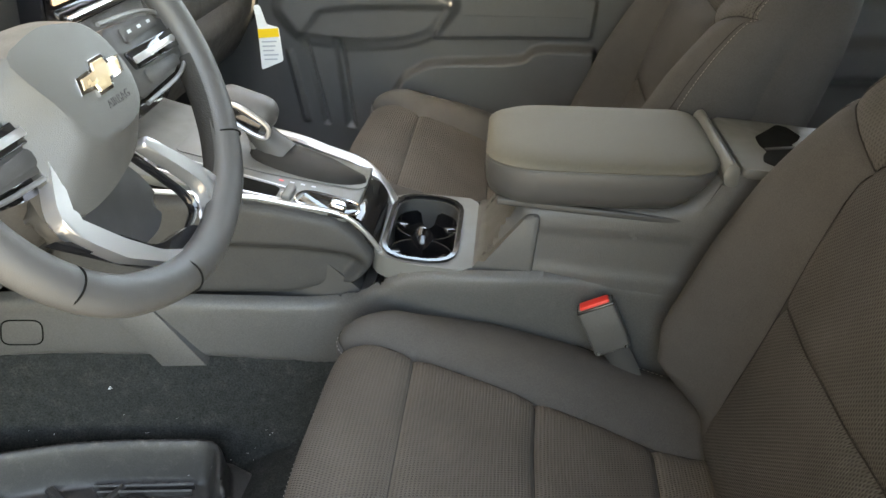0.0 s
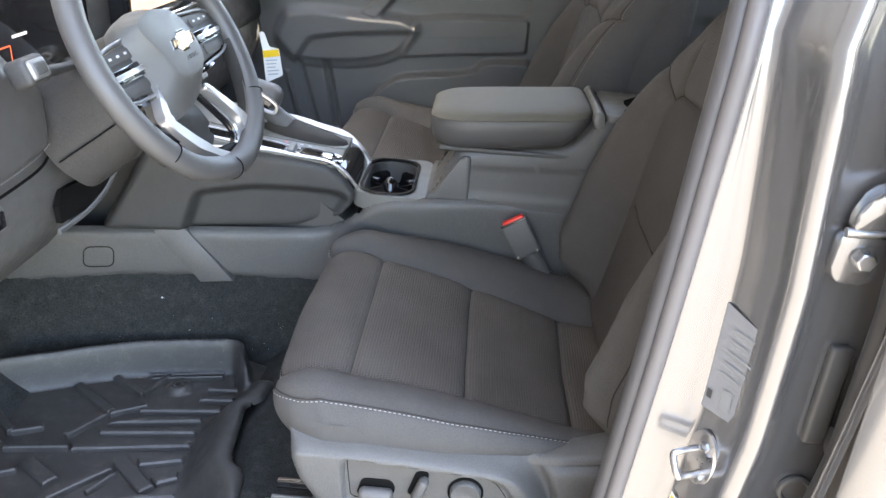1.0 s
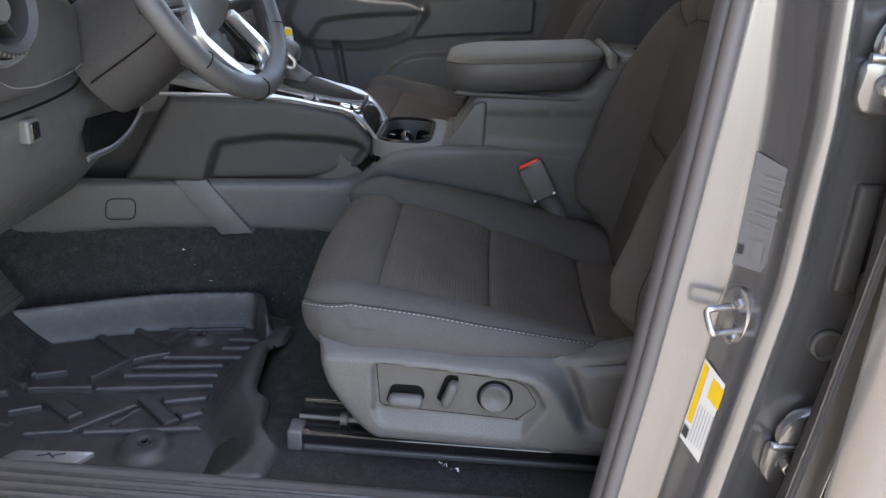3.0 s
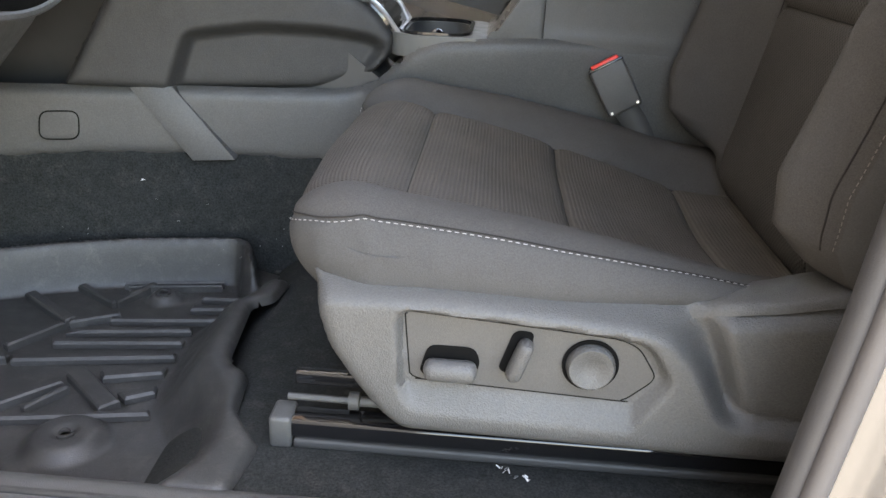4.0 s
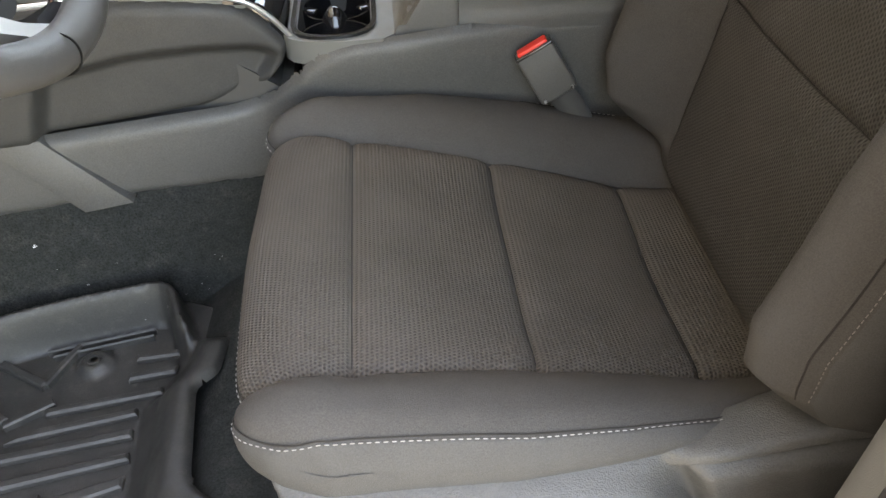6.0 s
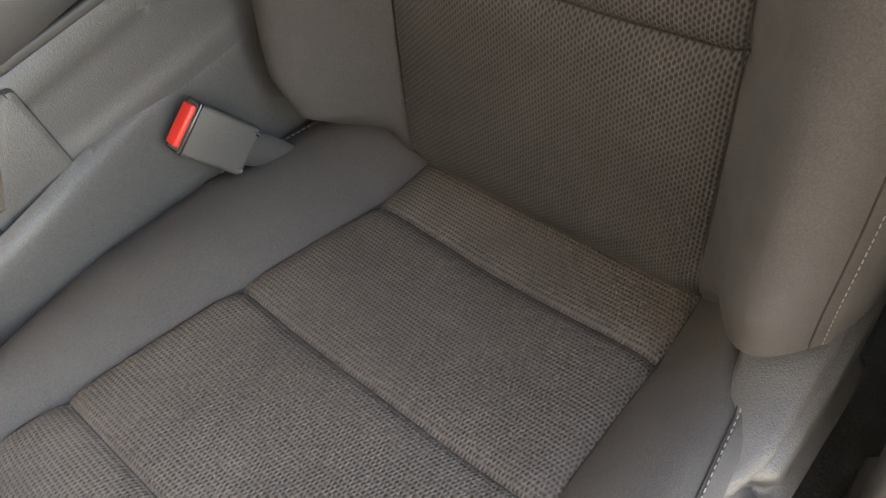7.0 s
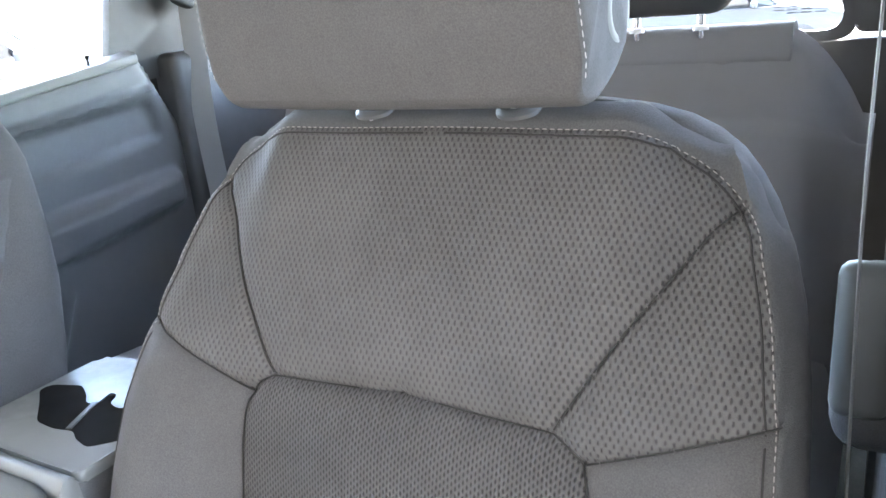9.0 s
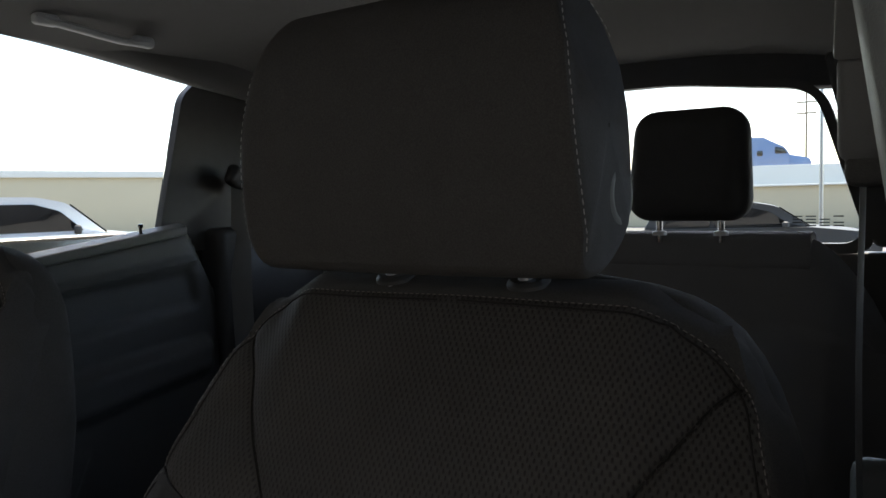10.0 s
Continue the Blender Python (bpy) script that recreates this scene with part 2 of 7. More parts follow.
def patch(parent, F, box, res, cuts, regions):
    """A curved sheet F(u, v) over the box, cut along the given lines into parts: (name, material, test, label)."""
    u0, u1, v0, v1 = box
    nu, nv = max(2, int(round((u1 - u0) / res)) + 1), max(2, int(round((v1 - v0) / res)) + 1)
    U, V = np.meshgrid(np.linspace(u0, u1, nu), np.linspace(v0, v1, nv), indexing="ij")
    P = np.stack([U.ravel(), V.ravel()], 1)
    for line in cuts:
        d, at = nearest(P, np.array(line, float))
        near = d < 0.56 * res
        P[near] = at[near]
    X = F(P[:, 0], P[:, 1])
    i, j = np.meshgrid(np.arange(nu - 1), np.arange(nv - 1), indexing="ij")
    a = (i * nv + j).ravel()
    quads = np.stack([a, a + nv, a + nv + 1, a + 1], 1)
    mid = P[quads].mean(1)
    left = np.ones(len(quads), bool)
    made = []
    for name, material, test, label in regions:
        m = left & test(mid)
        left &= ~m
        if material is None or not m.any():
            continue
        q = quads[m]
        used, back = np.unique(q, return_inverse=True)
        q = back.reshape(-1, 4)
        me = bpy.data.meshes.new(name)
        me.from_pydata(X[used].tolist(), [], q.tolist())
        uv = me.uv_layers.new(name="UVMap")
        loops = np.empty(len(me.loops), np.int32)
        me.loops.foreach_get("vertex_index", loops)
        uv.data.foreach_set("uv", P[used][loops].astype(np.float32).ravel())
        finish(me, 60)
        made.append(link_part(name, me, material, parent, label))
    return made


def relief(parent, name, material, o, eu, ev, en, outline, feats=(), res=0.006, curl=0.02, lip=0.008, extra=(), label="", shape=None):
    """A moulded panel: raised and sunk shapes over an outline, its rim turned back."""
    o, eu, ev, en = (np.array(v, float) for v in (o, eu, ev, en))
    outline = np.array(outline, float)
    feats = [(np.array(p, float), h, s) for p, h, s in feats]

    def F(u, v):
        P = np.stack([u, v], 1)
        h = -curl * np.exp(-np.maximum(signed(P, outline), 0) / lip)
        for p, k, s in feats:
            h = h + k * ease(signed(P, p) / s + 0.5)
        if shape:
            h = h + shape(P)
        return o + u[:, None] * eu + v[:, None] * ev + h[:, None] * en

    lo, hi = outline.min(0) - res, outline.max(0) + res
    close = lambda p: np.vstack([p, p[:1]])
    cuts = [close(outline)] + [close(p) for p, k, s in feats if s <= 0.0085] + [close(np.array(e[2], float)) for e in extra]
    regs = [("outside", None, lambda P: ~inside(P, outline), "")]
    regs += [(e[0], e[1], (lambda P, q=np.array(e[2], float): inside(P, q)), e[3] if len(e) > 3 else "") for e in extra]
    regs += [(name, material, lambda P: np.ones(len(P), bool), label)]
    return patch(parent, F, (lo[0], hi[0], lo[1], hi[1]), res, cuts, regs)


def rbox(c, size, r=0.006, turn=None, seg=3, taper=None):
    """A box with rounded edges; taper: scale of its top in x, y."""
    bm = bmesh.new()
    bmesh.ops.create_cube(bm, size=1.0)
    for v in bm.verts:
        if taper and v.co.z > 0:
            v.co.x *= taper[0]
            v.co.y *= taper[1]
        v.co = Vector((v.co.x * size[0], v.co.y * size[1], v.co.z * size[2]))
    if r:
        bmesh.ops.bevel(bm, geom=bm.edges[:], offset=r, segments=seg, profile=0.5, affect="EDGES", clamp_overlap=True)
    m = Matrix.Translation(c) @ (turn.to_4x4() if turn else Matrix.Identity(4))
    bmesh.ops.transform(bm, matrix=m, verts=bm.verts[:])
    return bm


def prism(poly, axis, a, b, r=0.0, seg=2):
    """A flat outline pushed along an axis from a to b, with rounded rims."""
    bm = bmesh.new()
    k = "xyz".index(axis)
    put = lambda p, w: Vector((w, *p) if k == 0 else (p[0], w, p[1]) if k == 1 else (p[0], p[1], w))
    low = [bm.verts.new(put(p, a)) for p in poly]
    top = [bm.verts.new(put(p, b)) for p in poly]
    n = len(poly)
    rims = []
    f0, f1 = bm.faces.new(low[::-1]), bm.faces.new(top)
    for i in range(n):
        bm.faces.new((low[i], low[(i + 1) % n], top[(i + 1) % n], top[i]))
    if r:
        edges = list(f0.edges) + list(f1.edges)
        bmesh.ops.bevel(bm, geom=edges, offset=r, segments=seg, profile=0.5, affect="EDGES", clamp_overlap=True)
    return bm


def tube(pts, r, n=10, closed=False, samples=60, flat=None):
    """A round (or flat: two half-widths) bar along a smooth curve."""
    c = spline(pts, samples + (1 if closed else 0), closed)
    if closed:
        c = c[:-1]
    bm = bmesh.new()
    rings = []
    N = len(c)
    up = None
    for i in range(N):
        d = Vector(c[(i + 1) % N] - c[i - 1]) if closed or 0 < i < N - 1 else Vector(c[min(i + 1, N - 1)] - c[max(i - 1, 0)])
        d.normalize()
        if up is None:
            up = d.orthogonal().normalized() if not flat else Vector(flat[2])
        side = d.cross(up).normalized()
        up = side.cross(d).normalized()
        rr = r[0] + (r[1] - r[0]) * i / (N - 1) if isinstance(r, tuple) else r
        ring = []
        for k in range(n):
            a = 2 * math.pi * k / n
            w, h = (flat[0], flat[1]) if flat else (rr, rr)
            ring.append(bm.verts.new(Vector(c[i]) + side * math.cos(a) * w + up * math.sin(a) * h))
        rings.append(ring)
    for i in range(N if closed else N - 1):
        A, B = rings[i], rings[(i + 1) % N]
        for k in range(n):
            bm.faces.new((A[k], A[(k + 1) % n], B[(k + 1) % n], B[k]))
    if not closed:
        bm.faces.new(rings[0][::-1])
        bm.faces.new(rings[-1])
    return bm


def lathe(prof, at, axis, n=40):
    """A turned shape: prof is (radius, height) along the axis."""
    bm = bmesh.new()
    q = Vector((0, 0, 1)).rotation_difference(Vector(axis).normalized()).to_matrix()
    rings = []
    for r, h in prof:
        rings.append([bm.verts.new(Vector(at) + q @ Vector((r * math.cos(2 * math.pi * k / n), r * math.sin(2 * math.pi * k / n), h))) for k in range(n)])
    for A, B in zip(rings[:-1], rings[1:]):
        for k in range(n):
            bm.faces.new((A[k], A[(k + 1) % n], B[(k + 1) % n], B[k]))
    if prof[0][0] > 1e-4:
        bm.faces.new(rings[0][::-1])
    if prof[-1][0] > 1e-4:
        bm.faces.new(rings[-1])
    bmesh.ops.remove_doubles(bm, verts=bm.verts[:], dist=1e-6)
    return bm


def join(*bms):
    out = bms[0]
    for b in bms[1:]:
        me = bpy.data.meshes.new("tmp")
        b.to_mesh(me)
        b.free()
        out.from_mesh(me)
        bpy.data.meshes.remove(me)
    return out


def stitches(pts, nrm, step=0.0064, size=(0.0043, 0.0010, 0.0007), lift=0.0006):
    """A row of thread stitches along a dense line with its surface normals."""
    s = np.r_[0, np.cumsum(np.linalg.norm(np.diff(pts, axis=0), axis=1))]
    bm = bmesh.new()
    for e in np.arange(step, s[-1], step):
        at = lambda w, a: Vector([np.interp(w, s, a[:, k]) for k in range(3)])
        p, n = at(e, pts), at(e, nrm).normalized()
        d = (at(min(e + 0.002, s[-1]), pts) - at(e - 0.002, pts)).normalized()
        w = n.cross(d).normalized()
        m = Matrix((d, w, n)).transposed()
        c = p + n * lift
        vs = []
        for x, y, z in ((-1, 0, 0), (-0.6, 1, 0), (0.6, 1, 0), (1, 0, 0), (0.6, -1, 0), (-0.6, -1, 0), (-0.5, 0, 1), (0.5, 0, 1)):
            vs.append(bm.verts.new(c + m @ Vector((x * size[0] / 2, y * size[1] / 2, z * size[2]))))
        for f in ((0, 1, 6), (1, 2, 7, 6), (2, 3, 7), (3, 4, 7), (4, 5, 6, 7), (5, 0, 6)):
            bm.faces.new([vs[k] for k in f])
    return bm


def on_sheet(F, p, q, flip=1):
    """Points of a sheet and their normals, for stitches and cords."""
    p, q = np.array(p, float), np.array(q, float)
    e = 1e-3
    X = F(p, q)
    n = np.cross(F(p + e, q) - F(p - e, q), F(p, q + e) - F(p, q - e))
    n *= flip / (np.linalg.norm(n, axis=1)[:, None] + 1e-12)
    return X, n


# ---- the cab: floor, tunnel, bulkheads, roof ----
MID = 0.38


def structure(name, label, category, at=(0, 0, 0)):
    return thing(name, at, label, category, kind="structure")


floor = structure("floor", "black cut-pile carpet on the cab floor with white lint", "floor")


def floor_sheet(u, v):
    # u along the cab, v across; the footwell dips and rises to the bulkhead, the tunnel climbs beside the console
    z = 0.052 - 0.068 * ease((-0.56 - u) / 0.12) + 0.34 * ease((-0.98 - u) / 0.34)
    edge = np.minimum(0.205 + (u + 0.95) * 0.19, 0.288)
    side = np.abs(v - MID)
    z = z + np.maximum(0.196 - z, 0) * ease((MID - edge + 0.026 - side) / 0.032) * ease((0.40 - u) / 0.2)
    z = z + 0.006 * np.sin(9 * u + 4 * v) * np.sin(13 * v)
    return np.stack([u, v, z], 1)


patch(floor, floor_sheet, (-1.22, 1.28, -0.36, 1.12), 0.012, [], [("carpet", M_CARPET, lambda P: P[:, 0] > -9, "")])

lint = thing("lint", (-0.28, -0.26, 0.034), "scattered specks of white lint on the carpet", "lint", kind="stuff")
rng = random.Random(4)
bm = bmesh.new()
for x, y, z, s in [(-0.44, -0.205, 0.054, 0.006), (-0.425, -0.21, 0.054, 0.005), (-0.278, -0.262, 0.054, 0.008), (-0.288, -0.257, 0.054, 0.007),
                   (-0.268, -0.268, 0.054, 0.006), (-0.11, -0.215, 0.054, 0.012), (-0.115, -0.225, 0.054, 0.010), (-0.105, -0.205, 0.054, 0.01),
                   (-0.085, -0.2, 0.054, 0.006), (-0.818, 0.196, 0.16, 0.004), (-0.67, 0.17, 0.06, 0.0025), (-0.70, 0.16, 0.05, 0.002), (-0.76, 0.17, 0.11, 0.002)] + \
        [(rng.uniform(-1.0, -0.55), 0.175 + rng.uniform(-0.01, 0.01), rng.uniform(0.05, 0.15), 0.0012) for _ in range(14)]:
    s *= 0.62
    for _ in range(5):
        a = Vector((x, y, z)) + Vector([rng.uniform(-1, 1) * s for _ in range(2)] + [rng.uniform(0, 1) * s * 0.4])
        b = a + Vector([rng.uniform(-1, 1) * s for _ in range(2)] + [rng.uniform(0, 1) * s * 0.3])
        w = (b - a).orthogonal().normalized() * s * 0.14
        bm.faces.new([bm.verts.new(p) for p in (a - w, b - w, b + w, a + w)])
part("lint_fibres", bm, M_WHITE, lint)

sill = structure("door_sill", "black ribbed plastic sill plate over the painted rocker", "door sill")
part("sill_plate", prism(rounded([(-0.315, 0.02), (-0.315, 0.056), (-0.335, 0.068), (-0.43, 0.062), (-0.445, 0.02)], 0.008), "x", -1.05, 0.02, 0.003), M_PLAST, sill)
for k in range(5):
    part("tread_rib", rbox((-0.5, -0.352 - 0.016 * k, 0.0675 - 0.0008 * k), (0.9, 0.007, 0.006), 0.002, seg=1), M_RUBBER, sill)
part("rocker_panel", prism(rounded([(-0.44, -0.12), (-0.44, 0.045), (-0.47, 0.05), (-0.535, 0.0), (-0.545, -0.12)], 0.02), "x", -1.1, 1.2, 0.004), M_PAINT, sill)

bulkhead = structure("wall_front", "black insulated bulkhead behind the dashboard", "wall")
part("bulkhead_panel", rbox((-1.24, MID, 0.42), (0.04, 1.56, 1.0), 0.005), M_SOFT, bulkhead)

ceiling = structure("ceiling", "dark grey woven headliner over the cab", "ceiling")


def roof_sheet(u, v):
    side = np.abs(v - MID) / 0.70
    z = 1.285 - 0.085 * side ** 4 - 0.10 * ease((u - 0.85) / 0.45) - 0.05 * ease((-0.3 - u) / 0.3)
    return np.stack([u, v, z], 1)


patch(ceiling, roof_sheet, (-0.55, 1.30, -0.30, 1.06), 0.03, [], [("headliner", M_HEAD, lambda P: P[:, 0] > -9, "")])
roof = structure("roof", "silver painted cab roof", "roof")
part("roof_skin", rbox((0.37, MID, 1.345), (1.9, 1.42, 0.05), 0.02), M_PAINT, roof)

rear_wall = structure("wall_rear", "dark trimmed rear cab wall under the back window", "wall")
part("rear_panel", rbox((1.33, MID, 0.385), (0.05, 1.56, 0.80), 0.005), M_SOFT, rear_wall)
part("rear_header", prism([(MID - 0.72, 1.275), (MID - 0.72, 1.09), (MID - 0.50, 1.106), (MID - 0.24, 1.137), (MID + 0.24, 1.137), (MID + 0.50, 1.106), (MID + 0.72, 1.09), (MID + 0.72, 1.275)], "x", 1.272, 1.345, 0.006), M_HEAD, rear_wall)
for s in (-1, 1):
    part("rear_corner", prism(rounded([(MID + s * 0.612, 0.80), (MID + s * 0.525, 1.16), (MID + s * 0.80, 1.20), (MID + s * 0.80, 0.80)], 0.015), "x", 1.24, 1.36, 0.008), M_SOFT, rear_wall)

back_window = structure("window_rear", "clear rear cab window with rounded black border", "window")
rim = rounded([(MID - 0.625, 0.785), (MID - 0.52, 1.115), (MID - 0.24, 1.146), (MID + 0.24, 1.146), (MID + 0.52, 1.115), (MID + 0.625, 0.785)], 0.06, 8)
hole = rounded([(MID - 0.600, 0.804), (MID - 0.507, 1.10), (MID - 0.24, 1.131), (MID + 0.24, 1.131), (MID + 0.507, 1.10), (MID + 0.600, 0.804)], 0.05, 8)
bm = bmesh.new()
va = [[bm.verts.new((x, *p)) for p in ring] for x in (1.27, 1.30) for ring in (rim, hole)]
n = len(rim)
for A, B in ((va[0], va[1]), (va[1], va[3]), (va[3], va[2]), (va[2], va[0])):
    for k in range(n):
        bm.faces.new((A[k], A[(k + 1) % n], B[(k + 1) % n], B[k]))
part("window_frame", bm, M_SOFT, back_window)
pane = part("pane", prism(rim, "x", 1.283, 1.287), M_GLASS, back_window)
pane.visible_shadow = False
bm = bmesh.new()
for k in range(16):
    y, z = -0.17 + (k % 4) * 0.024, 0.838 + (k // 4) * 0.006
    if k % 5 != 3:
        bm.faces.new([bm.verts.new((1.2815, y + a, z + b)) for a, b in ((-0.009, -0.0012), (0.009, -0.0012), (0.009, 0.0012), (-0.009, 0.0012))])
part("window_marking", bm, M_INK, back_window)

windshield = structure("windshield", "sloping clear windshield", "window")
bm = prism([(-1.16, 0.83), (-0.50, 1.225), (-0.502, 1.230), (-1.163, 0.835)], "y", MID - 0.66, MID + 0.66)
p = part("pane", bm, M_GLASS, windshield)
p.visible_shadow = False
part("header_rail", rbox((-0.52, MID, 1.25), (0.14, 1.36, 0.07), 0.02), M_HEAD, windshield)
for s in (-1, 1):
    part("pillar_trim", tube([(-1.17, MID + s * 0.72, 0.78), (-0.85, MID + s * 0.70, 1.03), (-0.5, MID + s * 0.665, 1.235)], 0.045, 10, flat=(0.045, 0.03, (0, 0, 1))), M_SOFT, windshield)


# ---- seats ----
CUSH = spline([(-0.400, 0.190), (-0.445, 0.205), (-0.482, 0.226), (-0.502, 0.256), (-0.496, 0.288), (-0.455, 0.304), (-0.395, 0.297),
               (-0.310, 0.281), (-0.232, 0.262), (-0.150, 0.241), (-0.075, 0.220), (-0.02, 0.212), (0.05, 0.215)], 700)
BACK = spline([(0.03, 0.200), (-0.006, 0.212), (-0.022, 0.250), (-0.010, 0.320), (0.004, 0.395), (0.014, 0.453), (0.028, 0.550), (0.046, 0.632),
               (0.078, 0.715), (0.113, 0.780), (0.138, 0.820), (0.156, 0.838), (0.182, 0.842), (0.206, 0.826)], 900)


class Rail:
    """A side view curve in x and z: place and outward normal at a length along it."""

    def __init__(self, c, flip=1):
        self.c = c
        self.s = np.r_[0, np.cumsum(np.linalg.norm(np.diff(c, axis=0), axis=1))]
        d = np.gradient(c, axis=0)
        d /= np.linalg.norm(d, axis=1)[:, None]
        self.n = np.stack([-d[:, 1], d[:, 0]], 1) * flip
        self.L = self.s[-1]

    def at(self, q):
        f = lambda a: np.interp(q, self.s, a)
        return f(self.c[:, 0]), f(self.c[:, 1]), f(self.n[:, 0]), f(self.n[:, 1])

    def where(self, col, value, lo=0.0):
        """The length at which a coordinate is first reached past lo."""
        k = np.nonzero((self.s >= lo) & (self.c[:, col] >= value))[0]
        return self.s[k[0]] if len(k) else self.L


CR, BR = Rail(CUSH), Rail(BACK)
Q1, Q2, Q3 = (CR.where(0, x, 0.2) for x in (-0.395, -0.233, -0.075))
HALF, DROP = 0.252, 0.075


def cushion_inner(x):
    return np.interp(x, [-0.5, -0.395, -0.232, -0.075, 0.05], [0.192, 0.183, 0.167, 0.158, 0.15])


def back_q(z):
    k = int(np.argmax(BR.c[:, 1]))
    return np.interp(z, BR.c[:k, 1], BR.s[:k])


def make_seat(y0, driver):
    seat = thing("driver_seat" if driver else "passenger_seat", (-0.2, y0, 0.034),
                 "charcoal cloth front seat with perforated mesh inserts and pale stitching", "car seat", "front seats")
    # cushion
    qa = np.linspace(0.0, CR.L, 160)
    xa = CR.at(qa)[0]
    seams = [np.stack([s * cushion_inner(xa), qa], 1) for s in (-1, 1)]
    for q in (Q1, Q2, Q3):
        w = float(cushion_inner(CR.at(q)[0]))
        seams.append(np.array([(-w, q), (w, q)]))
    qf = CR.where(1, 0.274)
    # the seam that runs across the front and back along both sides
    half_rim = np.vstack([spline([(0.0, qf), (0.12, qf), (0.205, qf + 0.002), (HALF - 0.006, qf + 0.018), (HALF + 0.004, qf + 0.055), (HALF + 0.001, qf + 0.10), (HALF, qf + 0.18), (HALF, qf + 0.28)], 60), [(HALF, CR.L)]])
    edges = [half_rim, half_rim * [-1, 1]]
    face = np.vstack([half_rim, (half_rim * [-1, 1])[::-1]])

    def cushion(p, q):
        x, z, nx, nz = CR.at(q)
        a = np.abs(p)
        wi = cushion_inner(x)
        t = np.clip((a - wi) / (HALF - wi), 0, 1)
        lift = 0.030 * np.clip((x + 0.42) / 0.33, 0, 1.15)
        h = lift * t ** 1.3 + np.where(p > 0, 0.020, 0.010) * np.sin(math.pi * t) - 0.004 * ease((a - HALF + 0.02) / 0.02)
        h = h - 0.010 * (1 - (p / 0.17) ** 2) * (a < wi) * ease((x + 0.42) / 0.2) * (1 - ease((x + 0.10) / 0.12))
        P = np.stack([p, q], 1)
        for line in seams:
            d = nearest(P, line)[0]
            h = h - 0.0034 * np.exp(-(d / 0.013) ** 2) - 0.0042 * np.exp(-(d / 0.0032) ** 2)
        d = nearest(np.stack([a, q], 1), half_rim)[0]
        h = h - 0.0022 * np.exp(-(d / 0.003) ** 2)
        b = np.clip((a - HALF) / DROP, 0, 1)
        grow = (p > 0) * np.interp(x, [-0.50, -0.42, -0.30, -0.18, -0.05, 0.05], [0, 0.016, 0.040, 0.038, 0.016, 0.0]) * t
        draw = (p < 0) * np.interp(x, [-0.26, -0.18, -0.10, -0.04, 0.05], [0, 0.008, 0.020, 0.044, 0.060]) * ease(t)
        y = np.sign(p) * (np.minimum(a, HALF) + grow - draw + 0.013 * np.sin(b * math.pi * 0.62))
        fall = np.clip(z + lift - 0.240, 0.012, 0.072) + 0.03 * ease((-0.46 - x) / 0.04)
        h = h - fall * b ** 1.15
        x = x + (0.036 * (np.minimum(a, HALF) / HALF) ** 4 + 0.022 * b) * ease((-0.38 - x) / 0.11)
        # soft unevenness of the foam
        h = h + 0.0012 * np.sin(31 * p + 5) * np.sin(23 * q + 1)
        return np.stack([x + nx * h, y0 + y, z + nz * h], 1)

    wi_of = lambda P: cushion_inner(CR.at(P[:, 1])[0])
    patch(seat, cushion, (-HALF - DROP, HALF + DROP, 0.0, CR.L), 0.0046, seams + edges, [
        ("cushion_side", M_SIDE, lambda P: ~inside(P, face) & (P[:, 0] > 0), "smooth charcoal side fabric"),
        ("cushion_side", M_SIDE, lambda P: ~inside(P, face), "smooth charcoal side fabric"),
        ("cushion_bolster", M_CLOTH, lambda P: P[:, 0] > wi_of(P), "smooth brown-grey cloth"),
        ("cushion_bolster", M_CLOTH, lambda P: P[:, 0] < -wi_of(P), "smooth brown-grey cloth"),
        ("cushion_insert", M_RIBX, lambda P: P[:, 1] < Q1, "ribbed mesh cloth"), ("cushion_insert", M_RIBX, lambda P: P[:, 1] < Q2, "ribbed mesh cloth"),
        ("cushion_insert", M_RIBX, lambda P: P[:, 1] < Q3, "ribbed mesh cloth"), ("cushion_insert", M_RIBX, lambda P: P[:, 1] > 0, "ribbed mesh cloth")])
    for s in (-1, 1):
        rim = spline(half_rim[:-1:4].tolist() + [(HALF, q) for q in np.linspace(qf + 0.30, Q3 + 0.02, 8)], 260)
        w = ease((rim[:, 1] - qf) / 0.05)
        X, n = on_sheet(cushion, s * (rim[:, 0] + 0.004 * w), rim[:, 1] - 0.004 * (1 - w), -1)
        part("stitching", stitches(X, n), M_THREAD, seat, "pale thread")
        X, n = on_sheet(cushion, s * (rim[:, 0] - 0.002 * w), rim[:, 1] + 0.002 * (1 - w), -1)
        part("seam", tube((X + n * 0.0010)[::4], 0.0007, 5, samples=130), M_SEAM, seat)
    for line in seams:
        q = np.linspace(0, 1, 120)
        s = np.linspace(0, 1, len(line))
        X, n = on_sheet(cushion, np.interp(q, s, line[:, 0]), np.interp(q, s, line[:, 1]), -1)
        part("seam", tube(X[::4], 0.0009, 5, samples=110), M_SEAM, seat)
    part("cushion_pan", rbox((-0.22, y0, 0.135), (0.44, 0.42, 0.10), 0.03), M_SOFT, seat)

    # backrest
    zs = np.array([0.20, 0.235, 0.28, 0.40, 0.55, 0.67, 0.73, 0.78, 0.815, 0.83, 0.842])
    ws = np.array([0.240, 0.254, 0.259, 0.262, 0.262, 0.254, 0.245, 0.232, 0.220, 0.214, 0.208])

    def half(q):
        x, z, *_ = BR.at(q)
        w = np.interp(z, zs, ws)
        return np.where(q > back_q(0.8415), 0.208, w)

